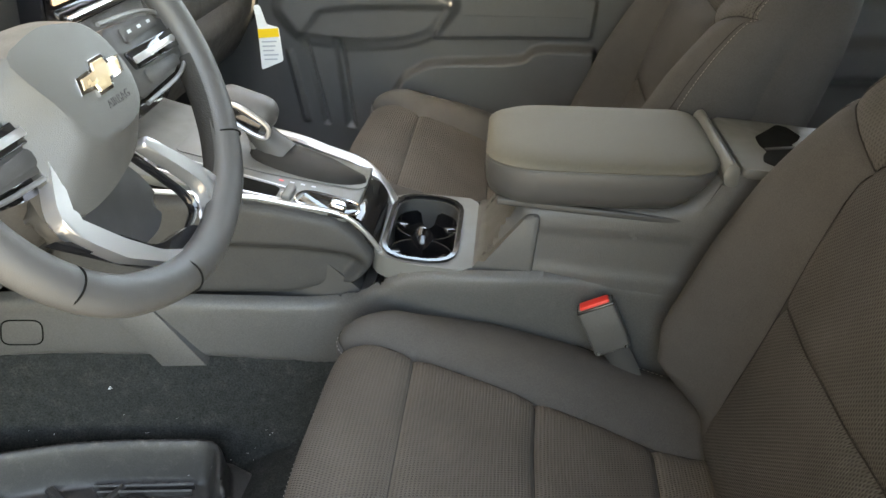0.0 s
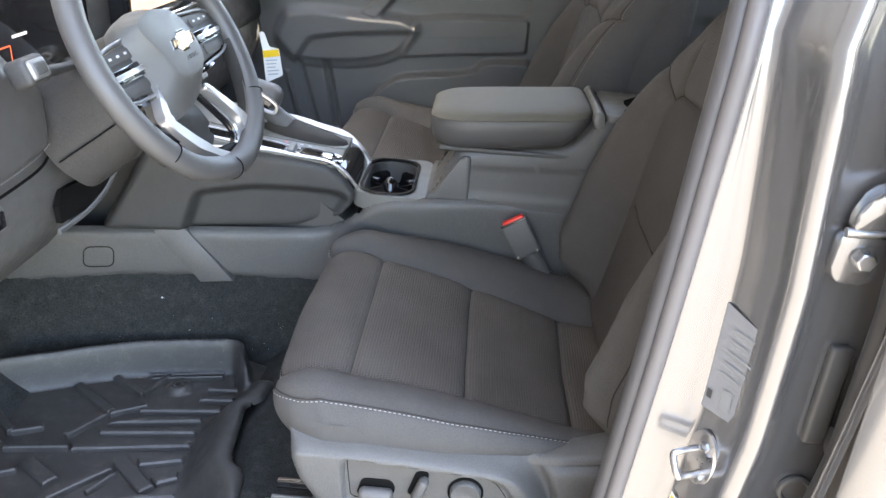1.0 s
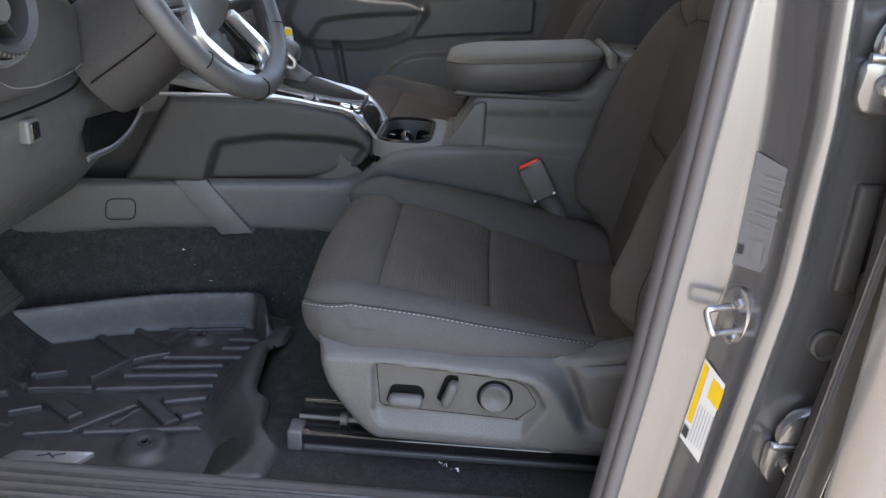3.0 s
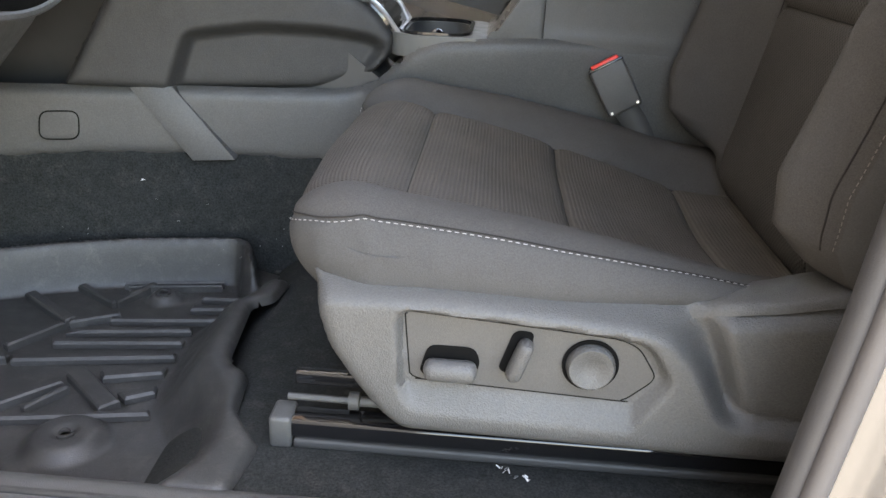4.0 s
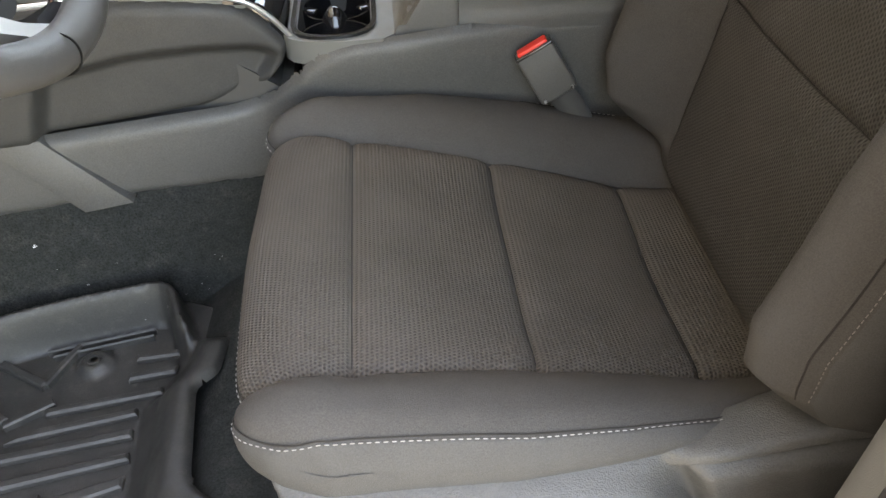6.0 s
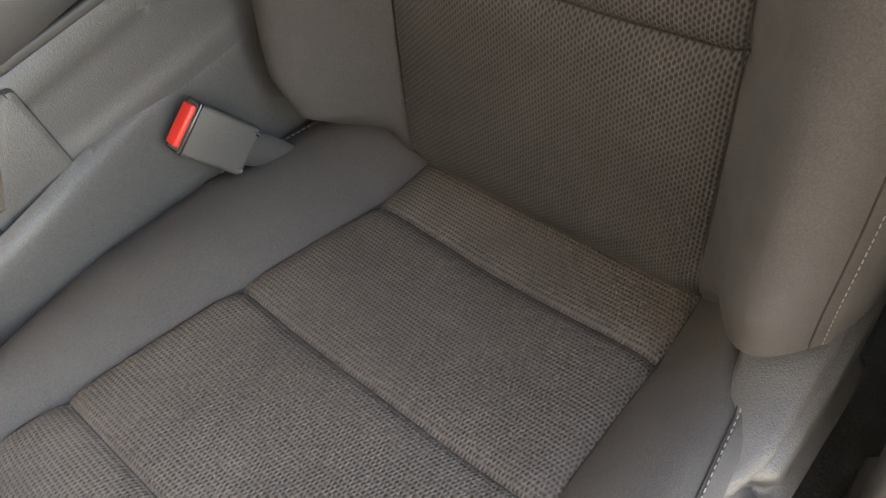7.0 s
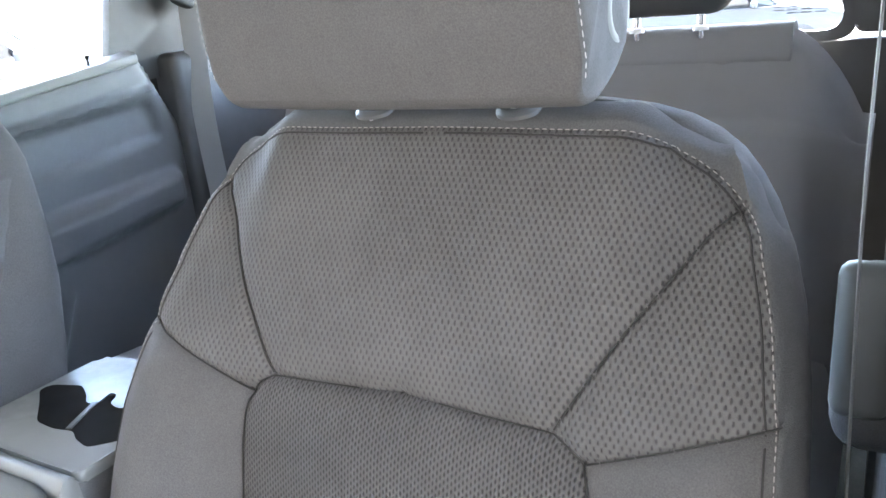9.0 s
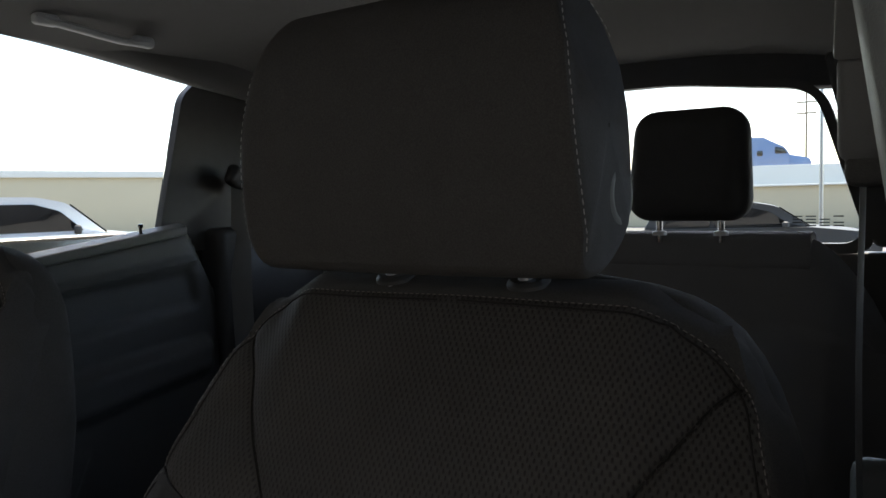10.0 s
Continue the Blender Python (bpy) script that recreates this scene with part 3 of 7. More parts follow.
    def bulge(z):
        return np.interp(z, [0.20, 0.252, 0.270, 0.290, 0.335, 0.46, 0.56, 0.66, 0.72, 0.82], [-0.04, -0.02, 0.030, 0.064, 0.078, 0.066, 0.040, 0.006, -0.012, -0.016])

    def inner(z):
        return np.interp(z, [0.2, 0.24, 0.453, 0.60, 0.9], [0.155, 0.156, 0.153, 0.148, 0.14])

    zq = back_q
    side_line = [(0.156, zq(0.205)), (0.1555, zq(0.24)), (0.153, zq(0.453)), (0.149, zq(0.58)), (0.146, zq(0.612))]
    arc = rounded([(0.149, zq(0.56)), (0.144, zq(0.646)), (0.0, zq(0.652))], 0.045, 8)[8:16]
    right = np.vstack([side_line, arc, [(0.0, zq(0.652))]])
    insert = np.vstack([right, (right * [-1, 1])[::-1]])
    in_poly = np.vstack([right, (right * [-1, 1])[::-1]])
    wing = [(0.1405, zq(0.630)), (0.262, zq(0.676))]
    fan = [(0.120, zq(0.6495)), (0.218, zq(0.800))]
    qtop, qmid = zq(0.830), zq(0.453)
    cuts = [right, right * [-1, 1], np.array([(-0.153, qmid), (0.153, qmid)])]
    for s in (-1, 1):
        cuts += [np.array(wing) * [s, 1], np.array(fan) * [s, 1]]
    # the stitched border of the face: up the side, round the shoulder, along the top
    qs = np.linspace(0, zq(0.765), 120)
    a, c, b = (np.array(v) for v in ((float(half(qs[-1])), qs[-1]), (float(half(qtop)) + 0.014, qtop), (0.145, qtop)))
    bend = np.linspace(0, 1, 24)[1:, None]
    border = np.vstack([np.stack([half(qs), qs], 1), (1 - bend) ** 2 * a + 2 * bend * (1 - bend) * c + bend * bend * b, [(0.0, qtop)]])
    face = np.vstack([border, (border * [-1, 1])[::-1]])

    def back(p, q):
        # p runs across in parts of the half width; past 1 it turns round the side
        x, z, nx, nz = BR.at(q)
        w = half(q)
        a = np.abs(p)
        m = np.minimum(a, w)
        wi = inner(z)
        t = np.clip((m - wi) / (w - wi), 0, 1)
        h = bulge(z) * np.where(t < 0.62, ease(t / 0.62), 1 - 0.45 * ((t - 0.62) / 0.38) ** 2)
        h = h + 0.006 * ease((0.14 - m) / 0.1) * ease((z - 0.30) / 0.1) * (1 - ease((z - 0.60) / 0.06))
        P = np.stack([p, q], 1)
        for line in cuts:
            d = nearest(P, line)[0]
            h = h - 0.0036 * np.exp(-(d / 0.012) ** 2) - 0.0042 * np.exp(-(d / 0.0032) ** 2)
        h = h - 0.0024 * np.exp(-(nearest(np.stack([a, q], 1), border)[0] / 0.003) ** 2)
        h = h - 0.012 * ease((m - w + 0.03) / 0.03) * 0.8
        over = np.clip((a - w) / 0.11, 0, 1)
        y = np.sign(p) * (m + 0.020 * np.sin(np.minimum(over * 2.2, 1.57)) - 0.02 * over ** 2)
        h = h - 0.020 * over
        deep = np.where(q > zq(0.84), 0.010, np.interp(z, [0.25, 0.50, 0.70, 0.79, 0.84], [0.110, 0.100, 0.075, 0.060, 0.030])) * over
        y = y + 0.022 * (p > 0) * t * np.interp(z, [0.27, 0.36, 0.60, 0.76], [0, 1, 1, 0])
        h = h + 0.0012 * np.sin(29 * p + 2) * np.sin(21 * q)
        # the shoulders droop towards the sides
        droop = 0.018 * np.clip((a - 0.13) / 0.10, 0, 1.5) ** 2 * ease((z - 0.755) / 0.075)
        return np.stack([x + nx * h + deep, y0 + y, z + nz * h - droop], 1)

    uv_cuts = cuts + [np.stack([s * half(np.linspace(0, BR.L, 200)), np.linspace(0, BR.L, 200)], 1) for s in (-1, 1)] + [border, border * [-1, 1]]
    wing_poly = lambda s: np.array([(0.1405, zq(0.630)), (0.30, zq(0.690)), (0.30, zq(0.81)), (0.218, zq(0.800)), (0.120, zq(0.6495))]) * [s, 1]
    over = lambda P: np.abs(P[:, 0]) > half(P[:, 1])
    patch(seat, back, (-0.372, 0.372, 0.0, BR.L), 0.0047, uv_cuts, [
        ("backrest_side", M_SIDE, lambda P: over(P) & (np.abs(P[:, 0]) < half(P[:, 1]) + 0.11) & (P[:, 0] > 0), "smooth charcoal side fabric"),
        ("backrest_side", M_SIDE, lambda P: over(P) & (np.abs(P[:, 0]) < half(P[:, 1]) + 0.11), "smooth charcoal side fabric"),
        ("outside", None, over, ""),
        ("top_panel", M_SIDE, lambda P: ~inside(P, face), "smooth charcoal cloth"),
        ("back_insert", M_RIB, lambda P: inside(P, in_poly) & (P[:, 1] < qmid), "ribbed mesh cloth"),
        ("back_insert", M_RIB, lambda P: inside(P, in_poly), "ribbed mesh cloth"),
        ("shoulder_wing", M_MESH, lambda P: inside(P, wing_poly(1)), "perforated mesh cloth"),
        ("shoulder_wing", M_MESH, lambda P: inside(P, wing_poly(-1)), "perforated mesh cloth"),
        ("shoulder_panel", M_MESH, lambda P: (P[:, 1] > zq(0.645)) & (np.abs(P[:, 0]) < 0.120 + 0.098 * (P[:, 1] - zq(0.6495)) / (zq(0.8) - zq(0.6495))), "perforated mesh cloth"),
        ("back_bolster", M_CLOTH, lambda P: P[:, 0] > 0, "smooth brown-grey cloth"),
        ("back_bolster", M_CLOTH, lambda P: P[:, 0] < 0, "smooth brown-grey cloth")])
    trace = spline(border[border[:, 1] > zq(0.285)][::3].tolist(), 420)
    d = np.gradient(trace, axis=0)
    d /= np.linalg.norm(d, axis=1)[:, None]
    into = np.stack([-d[:, 1], d[:, 0]], 1)
    for s in (-1, 1):
        line = trace + 0.0015 * into
        X, n = on_sheet(back, s * line[:, 0], line[:, 1], -1)
        part("stitching", stitches(X, n, 0.0056, (0.0042, 0.0009, 0.0006)), M_TAN, seat, "tan thread")
        line = trace + 0.0068 * into
        X2, n2 = on_sheet(back, s * line[:, 0], line[:, 1], -1)
        part("seam", tube((X2 + n2 * 0.0002)[::6], 0.0008, 6, samples=200), M_SEAM, seat)
    for line in cuts:
        q = np.linspace(0, 1, 120)
        s = np.linspace(0, 1, len(line))
        pp, qq = np.interp(q, s, line[:, 0]), np.interp(q, s, line[:, 1])
        k = np.abs(pp) < half(qq) + 0.002
        X, n = on_sheet(back, pp[k], qq[k], -1)
        part("seam", tube((X + n * 0.0018)[::4], 0.0007, 5, samples=110), M_SEAM, seat)
    # padded body behind the face, slice by slice, with round shoulders
    front = lambda z: np.interp(z, [0.22, 0.32, 0.45, 0.55, 0.65, 0.72, 0.78, 0.82, 0.845], [0.04, 0.05, 0.065, 0.08, 0.105, 0.132, 0.158, 0.174, 0.182])
    rear_x = lambda z: np.interp(z, [0.22, 0.42, 0.62, 0.78, 0.826, 0.845], [0.115, 0.186, 0.216, 0.220, 0.208, 0.192])
    wide = lambda z: np.interp(z, [0.22, 0.28, 0.40, 0.55, 0.66, 0.72, 0.755, 0.785, 0.807, 0.823, 0.834, 0.841, 0.845], [0.235, 0.255, 0.264, 0.268, 0.263, 0.254, 0.243, 0.228, 0.212, 0.193, 0.170, 0.140, 0.10])
    core = bmesh.new()
    slices = []
    for z in [0.22, 0.28, 0.36, 0.46, 0.56, 0.64, 0.70, 0.74, 0.77, 0.79, 0.807, 0.820, 0.830, 0.838, 0.8425, 0.845]:
        a, b, w = float(front(z)), float(rear_x(z)), float(wide(z))
        slices.append([core.verts.new((x, y0 + y, z)) for x, y in rounded([(a, -w), (b, -w), (b, w), (a, w)], 0.036, 6)])
    for A, B in zip(slices[:-1], slices[1:]):
        for k in range(len(A)):
            core.faces.new((A[k], A[(k + 1) % len(A)], B[(k + 1) % len(A)], B[k]))
    core.faces.new(slices[0][::-1])
    core.faces.new(slices[-1])
    part("back_core", core, M_SIDE, seat, "smooth charcoal cloth", 50)
    # rear shell of the backrest
    shell = spline([(0.206, 0.826), (0.222, 0.78), (0.218, 0.62), (0.190, 0.42), (0.150, 0.26), (0.10, 0.20)], 60)
    R2 = Rail(shell)

    def rear(p, q):
        x, z, nx, nz = R2.at(q)
        w = np.interp(z, zs, ws) - 0.022
        k = np.clip(p, -1, 1)
        droop = 0.034 * np.clip((np.abs(k) * w - 0.13) / 0.10, 0, 1.5) ** 2 * ease((z - 0.755) / 0.075)
        return np.stack([x + 0.004 - 0.020 * k ** 8, y0 + k * w, z - 0.006 - droop], 1)

    patch(seat, rear, (-1, 1, 0, R2.L), 0.02, [], [("back_panel", M_PLAST, lambda P: P[:, 0] > -9, "hard moulded plastic back")])

    # head restraint
    hr = spline([(0.128, 0.858), (0.117, 0.90), (0.113, 0.96), (0.122, 1.02), (0.142, 1.056), (0.172, 1.068), (0.202, 1.055), (0.222, 1.01),
                 (0.222, 0.94), (0.205, 0.875), (0.178, 0.853), (0.150, 0.848)], 241, closed=True)
    C = np.array([0.168, 0.955])
    HR = Rail(hr)

    def head(p, q):
        x, z, *_ = HR.at(q)
        a = np.abs(p)
        k = np.clip((a - 0.142) / 0.020, 0, 1)
        c = np.clip((a - 0.162) / 0.05, 0, 0.98)
        taper = np.interp(z, [0.85, 0.875, 0.91, 0.97, 1.01, 1.04, 1.07], [1.0, 1.03, 1.02, 0.99, 0.955, 0.90, 0.82])
        taper = taper * (1 - ease(c)) + 0.995 * ease(c)
        s = (1 - 0.14 * (1 - np.cos(k * math.pi / 2)) - 0.03 * k) * (1 - c)
        s = s + 0.014 * (1 - (np.minimum(a, 0.142) / 0.142) ** 2)
        y = np.sign(p) * 0.003 * (1 - (1 - c) ** 2) + np.sign(p) * taper * (np.minimum(a, 0.142) + 0.008 * np.sin(k * math.pi / 2))
        g = np.exp(-((a - 0.150) / 0.0025) ** 2) * 0.012
        return np.stack([C[0] - 0.040 + (x - C[0]) * (s - g), y0 + 0.009 + y * 0.968, C[1] - 0.004 + (z - C[1]) * (s - g) * 0.95], 1)

    patch(seat, head, (-0.212, 0.212, 0, HR.L), 0.006, [np.array([(s * 0.150, 0), (s * 0.150, HR.L)]) for s in (-1, 1)], [
        ("headrest_side", M_SIDE, lambda P: P[:, 0] > 0.150, "smooth charcoal cloth"), ("headrest_side", M_SIDE, lambda P: P[:, 0] < -0.150, "smooth charcoal cloth"),
        ("headrest_face", M_CLOTH, lambda P: P[:, 0] < 9, "")])
    q = np.linspace(0.0, 0.30, 150)
    for s in (-1, 1):
        X, n = on_sheet(head, np.full(150, s * 0.1535), q, -1)
        part("stitching", stitches(X, n, 0.0062, (0.0044, 0.0009, 0.0006)), M_THREAD, seat, "pale thread")
    for s in (-1, 1):
        part("headrest_post", lathe([(0.006, 0), (0.006, 0.09)], (0.160, y0 + s * 0.062, 0.80), (-0.12, 0, 1), 16), M_STEEL, seat, "steel post")
        part("post_sleeve", lathe([(0.017, 0), (0.017, 0.003), (0.014, 0.006), (0.007, 0.0065)], (0.160, y0 + s * 0.062, 0.838), (-0.25, 0, 1), 24), M_SOFT, seat)
    part("release_button", lathe([(0.023, -0.004), (0.023, 0.003), (0.021, 0.0045), (0.017, 0.0045), (0.015, 0.003), (0.0, 0.0025)], (0.152, y0 - 0.1345, 0.905), (0, -1, 0), 36), M_GREY, seat, "satin grey button")
    return seat


driver_seat = make_seat(0.0, True)
passenger_seat = make_seat(0.76, False)
# the passenger's seat stands further forward, a little higher and tipped back
hip = Matrix.Translation((0, 0.76, 0.25))
passenger_seat.matrix_basis = Matrix.Translation((-0.085, 0, 0.03)) @ hip @ Matrix.Rotation(radians(3), 4, "Y") @ hip.inverted() @ passenger_seat.matrix_basis

# side shield with the power switches
shield_line = rounded([(-0.470, 0.250), (-0.463, 0.220), (-0.452, 0.183), (-0.428, 0.146), (-0.404, 0.116), (-0.384, 0.101), (-0.31, 0.100), (-0.238, 0.099), (-0.119, 0.097), (0.070, 0.097), (0.085, 0.262),
                       (0.0, 0.264), (-0.036, 0.259), (-0.069, 0.252), (-0.107, 0.247), (-0.163, 0.245), (-0.252, 0.246), (-0.36, 0.250), (-0.424, 0.250), (-0.458, 0.250)], 0.010, 4)
main_bulge = rounded([(-0.455, 0.238), (-0.413, 0.239), (-0.359, 0.240), (-0.296, 0.238), (-0.230, 0.233), (-0.180, 0.228), (-0.158, 0.220), (-0.136, 0.198), (-0.119, 0.168), (-0.104, 0.142), (0.10, 0.128), (0.10, 0.075), (-0.398, 0.085),
                      (-0.432, 0.135), (-0.456, 0.182), (-0.464, 0.215)], 0.02, 4)
valley = rounded([(-0.176, 0.240), (-0.157, 0.234), (-0.140, 0.220), (-0.122, 0.190), (-0.104, 0.150), (-0.096, 0.156), (-0.110, 0.196), (-0.128, 0.230), (-0.150, 0.244)], 0.006, 3)
tail_panel = rounded([(-0.122, 0.232), (-0.100, 0.168), (-0.090, 0.145), (0.10, 0.132), (0.10, 0.245), (-0.05, 0.240)], 0.012, 4)
panel_poly = rounded([(-0.383, 0.223), (-0.377, 0.160), (-0.366, 0.157), (-0.192, 0.150), (-0.166, 0.175), (-0.184, 0.203), (-0.200, 0.210), (-0.25, 0.214)], 0.008, 4)
pocket = rounded([(-0.388, 0.227), (-0.384, 0.150), (-0.372, 0.130), (-0.184, 0.124), (-0.154, 0.172), (-0.176, 0.208), (-0.198, 0.215), (-0.25, 0.219)], 0.012, 4)


def switch_pocket(P):
    # the floor of the pocket runs out in a flare along its lower side
    foot = np.interp(P[:, 0], [-0.39, -0.184, -0.154], [0.129, 0.124, 0.172])
    return -0.012 * ease(signed(P, pocket) / 0.005 + 0.5) * np.clip((P[:, 1] - foot) / 0.024, 0, 1)


relief(driver_seat, "side_shield", M_SHIELD, (0, -0.262, 0), (1, 0, 0), (0, 0, 1), (0, -1, 0), shield_line,
       [(main_bulge, 0.022, 0.018), (valley, -0.007, 0.012), (tail_panel, 0.012, 0.020)], 0.0034, 0.03, 0.005,
       [("switch_plate", M_PLAST, panel_poly)], "moulded dark grey plastic shield", switch_pocket)
# the shield's top turns in under the cushion as a flat ledge
bm = bmesh.new()
rows = []
for x in np.linspace(-0.165, 0.078, 36):
    zt = np.interp(x, [-0.30, -0.163, -0.107, -0.069, -0.036, 0.0, 0.08], [0.2455, 0.2445, 0.2465, 0.2515, 0.2585, 0.2635, 0.2625])
    tuck = 1 - ease((x + 0.160) / 0.060)
    zt = zt - 0.012 * tuck
    yi = np.interp(x, [-0.30, -0.15, -0.10, -0.05, 0.08], [-0.228, -0.228, -0.224, -0.214, -0.200])
    rows.append([bm.verts.new((x, y, z)) for y, z in ((-0.2655 + 0.014 * tuck, zt - 0.010), (-0.2650 + 0.014 * tuck, zt - 0.004), (-0.2620 + 0.014 * tuck, zt - 0.0005), (-0.2570 + 0.014 * tuck, zt + 0.0010), (0.5 * (yi - 0.257), zt + 0.0020), (yi, zt), (yi + 0.004, zt - 0.006), (yi + 0.006, zt - 0.05))])
for A, B in zip(rows[:-1], rows[1:]):
    for k in range(7):
        bm.faces.new((A[k], A[k + 1], B[k + 1], B[k]))
part("shield_ledge", bm, M_SHIELD, driver_seat, "", 60)
yk = -0.272
ring = np.vstack([panel_poly, panel_poly[:1]])
part("plate_gap", tube([(x, -0.2715, z) for x, z in ring[:-1]], 0.0009, 6, True, 160), M_DARKGAP, driver_seat)
# flat black patches paint the shadow of the finger recesses behind the switches
part("switch_shade", prism(rounded([(-0.369, 0.166), (-0.362, 0.192), (-0.322, 0.192), (-0.316, 0.176), (-0.324, 0.163), (-0.362, 0.161)], 0.008), "y", -0.2735, -0.270, 0.0006), M_DARKGAP, driver_seat)
part("switch_shade", prism(rounded([(-0.302, 0.172), (-0.290, 0.212), (-0.272, 0.211), (-0.282, 0.169)], 0.007), "y", -0.2735, -0.270, 0.0006), M_DARKGAP, driver_seat)
part("seat_switch", rbox((-0.342, yk - 0.009, 0.173), (0.046, 0.020, 0.019), 0.008, taper=(1, 0.9)), M_SHIELD, driver_seat)
part("recline_switch", rbox((-0.284, yk - 0.009, 0.188), (0.014, 0.020, 0.040), 0.007, Matrix.Rotation(radians(18), 3, "Y")), M_SHIELD, driver_seat)
part("lumbar_bezel", lathe([(0.0240, -0.004), (0.0240, 0.002), (0.0210, 0.002), (0.0210, -0.004)], (-0.2235, yk, 0.184), (0, -1, 0)), M_DARKGAP, driver_seat)
part("lumbar_knob", lathe([(0.0205, -0.004), (0.0205, 0.007), (0.0185, 0.010), (0.011, 0.0085), (0.009, 0.0070), (0.0, 0.0070)], (-0.2235, yk, 0.184), (0, -1, 0)), M_SHIELD, driver_seat)
for yr, zr in ((-0.230, 0.074), (0.20, 0.074)):
    part("seat_rail", rbox((-0.215, yr, zr - 0.002), (0.56, 0.028, 0.020), 0.004), M_PIANO, driver_seat, "black seat rail")
    part("rail_lower", rbox((-0.215, yr, zr - 0.017), (0.55, 0.032, 0.010), 0.003), M_SOFT, driver_seat)
    part("rail_end", rbox((-0.502, yr, zr - 0.006), (0.022, 0.034, 0.034), 0.004), M_PLAST, driver_seat)
part("rail_inner", rbox((-0.34, -0.205, 0.108), (0.31, 0.012, 0.014), 0.002), M_PIANO, driver_seat)
part("drive_spindle", lathe([(0.0035, 0), (0.0035, 0.06), (0.009, 0.06), (0.009, 0.07), (0.005, 0.071), (0.005, 0.20)], (-0.50, -0.218, 0.092), (1, 0, 0), 12), M_PLAST, driver_seat)


# ---- centre console ----
console = thing("center_console", (-0.3, MID, 0.1), "dark grey plastic centre console with cup holders between the seats", "console")
YN, YF = 0.262, 0.498


def flank(x):
    """The driver's flank of the console in plan; it draws in towards the seats."""
    return 0.205 + (x + 0.95) * 0.19


def facets(verts, faces, r=0.0025):
    bm = bmesh.new()
    vs = [bm.verts.new(v) for v in verts]
    for f in faces:
        bm.faces.new([vs[k] for k in f])
    sharp = [e for e in bm.edges if len(e.link_faces) == 2]
    bmesh.ops.bevel(bm, geom=sharp, offset=r, segments=2, profile=0.5, affect="EDGES", clamp_overlap=True)
    return bm


# lower trim along the footwell, swelling out beside the cup holders
skirt = rounded([(-1.16, 0.165), (-1.16, 0.287), (-0.95, 0.287), (-0.75, 0.289), (-0.545, 0.288), (-0.500, 0.300), (-0.470, 0.326), (-0.440, 0.354), (-0.400, 0.371), (-0.345, 0.376), (-0.26, 0.380), (0.0, 0.376),
                 (0.14, 0.376), (0.14, 0.12), (-0.54, 0.172), (-0.70, 0.184), (-0.90, 0.186)], 0.022, 5)
gusset = np.array([(-0.838, 0.288), (-0.779, 0.290), (-0.694, 0.186), (-0.754, 0.184)])
port = rounded([(-0.967, 0.210), (-0.961, 0.251), (-0.909, 0.252), (-0.913, 0.211)], 0.014, 5)


def trim_sheet(u, v, side=-1):
    P = np.stack([u, v], 1)
    y = np.minimum(flank(u), 0.288)
    y = y - 0.026 * ease((v - 0.18) / 0.19) * ease((u + 0.54) / 0.10) * (1 - ease((u + 0.36) / 0.22))
    d = np.maximum(signed(P, skirt), 0)
    y = y + (0.016 - 0.004 * ease((u + 0.52) / 0.05)) * np.exp(-d / 0.005)
    y = y - 0.0016 * ease(signed(P, port) / 0.003 + 0.5)
    return np.stack([u, y if side < 0 else 2 * MID - y, v], 1)


shut = lambda p: np.vstack([p, p[:1]])
patch(console, trim_sheet, (-1.17, 0.15, 0.11, 0.39), 0.0042, [shut(skirt), shut(port)], [
    ("outside", None, lambda P: ~inside(P, skirt), ""), ("access_cover", M_CONS, lambda P: inside(P, port), ""),
    ("lower_trim", M_CONS, lambda P: P[:, 0] < 9, "")])
patch(console, lambda u, v: trim_sheet(u, v, 1), (-1.17, 0.15, 0.11, 0.39), 0.012, [shut(skirt)], [
    ("outside", None, lambda P: ~inside(P, skirt), ""), ("lower_trim", M_CONS, lambda P: P[:, 0] < 9, "")])
facet = [(x, flank(x) - (0.001 if z > 0.25 else 0.014), z) for x, z in gusset]
facet += [(x, flank(x) + 0.02, z) for x, z in gusset]
part("gusset", facets(facet, [(0, 1, 2, 3), (0, 3, 7, 4), (1, 5, 6, 2), (3, 2, 6, 7), (0, 4, 5, 1)], 0.0012), M_CONS, console, "angled facet", 30)
part("port_gap", tube([(x, flank(x) - 0.0012, z) for x, z in port], 0.0011, 5, True, 90), M_DARKGAP, console)
# knee pads with a long scoop, laid on the flanks
pad_out = [(-0.826, 0.450), (-0.646, 0.447), (-0.576, 0.437), (-0.520, 0.426), (-0.488, 0.402), (-0.462, 0.368)]
pad_line = rounded([(-0.930, 0.286), (-0.836, 0.449), (-0.646, 0.448), (-0.576, 0.438), (-0.520, 0.427), (-0.488, 0.403), (-0.462, 0.368), (-0.468, 0.345), (-0.490, 0.318), (-0.530, 0.298), (-0.580, 0.284), (-0.780, 0.280)], 0.008, 3)
scoop = rounded([(-0.792, 0.25), (-0.752, 0.362), (-0.655, 0.376), (-0.56, 0.373), (-0.500, 0.365), (-0.482, 0.352), (-0.54, 0.27), (-0.65, 0.25)], 0.012, 3)
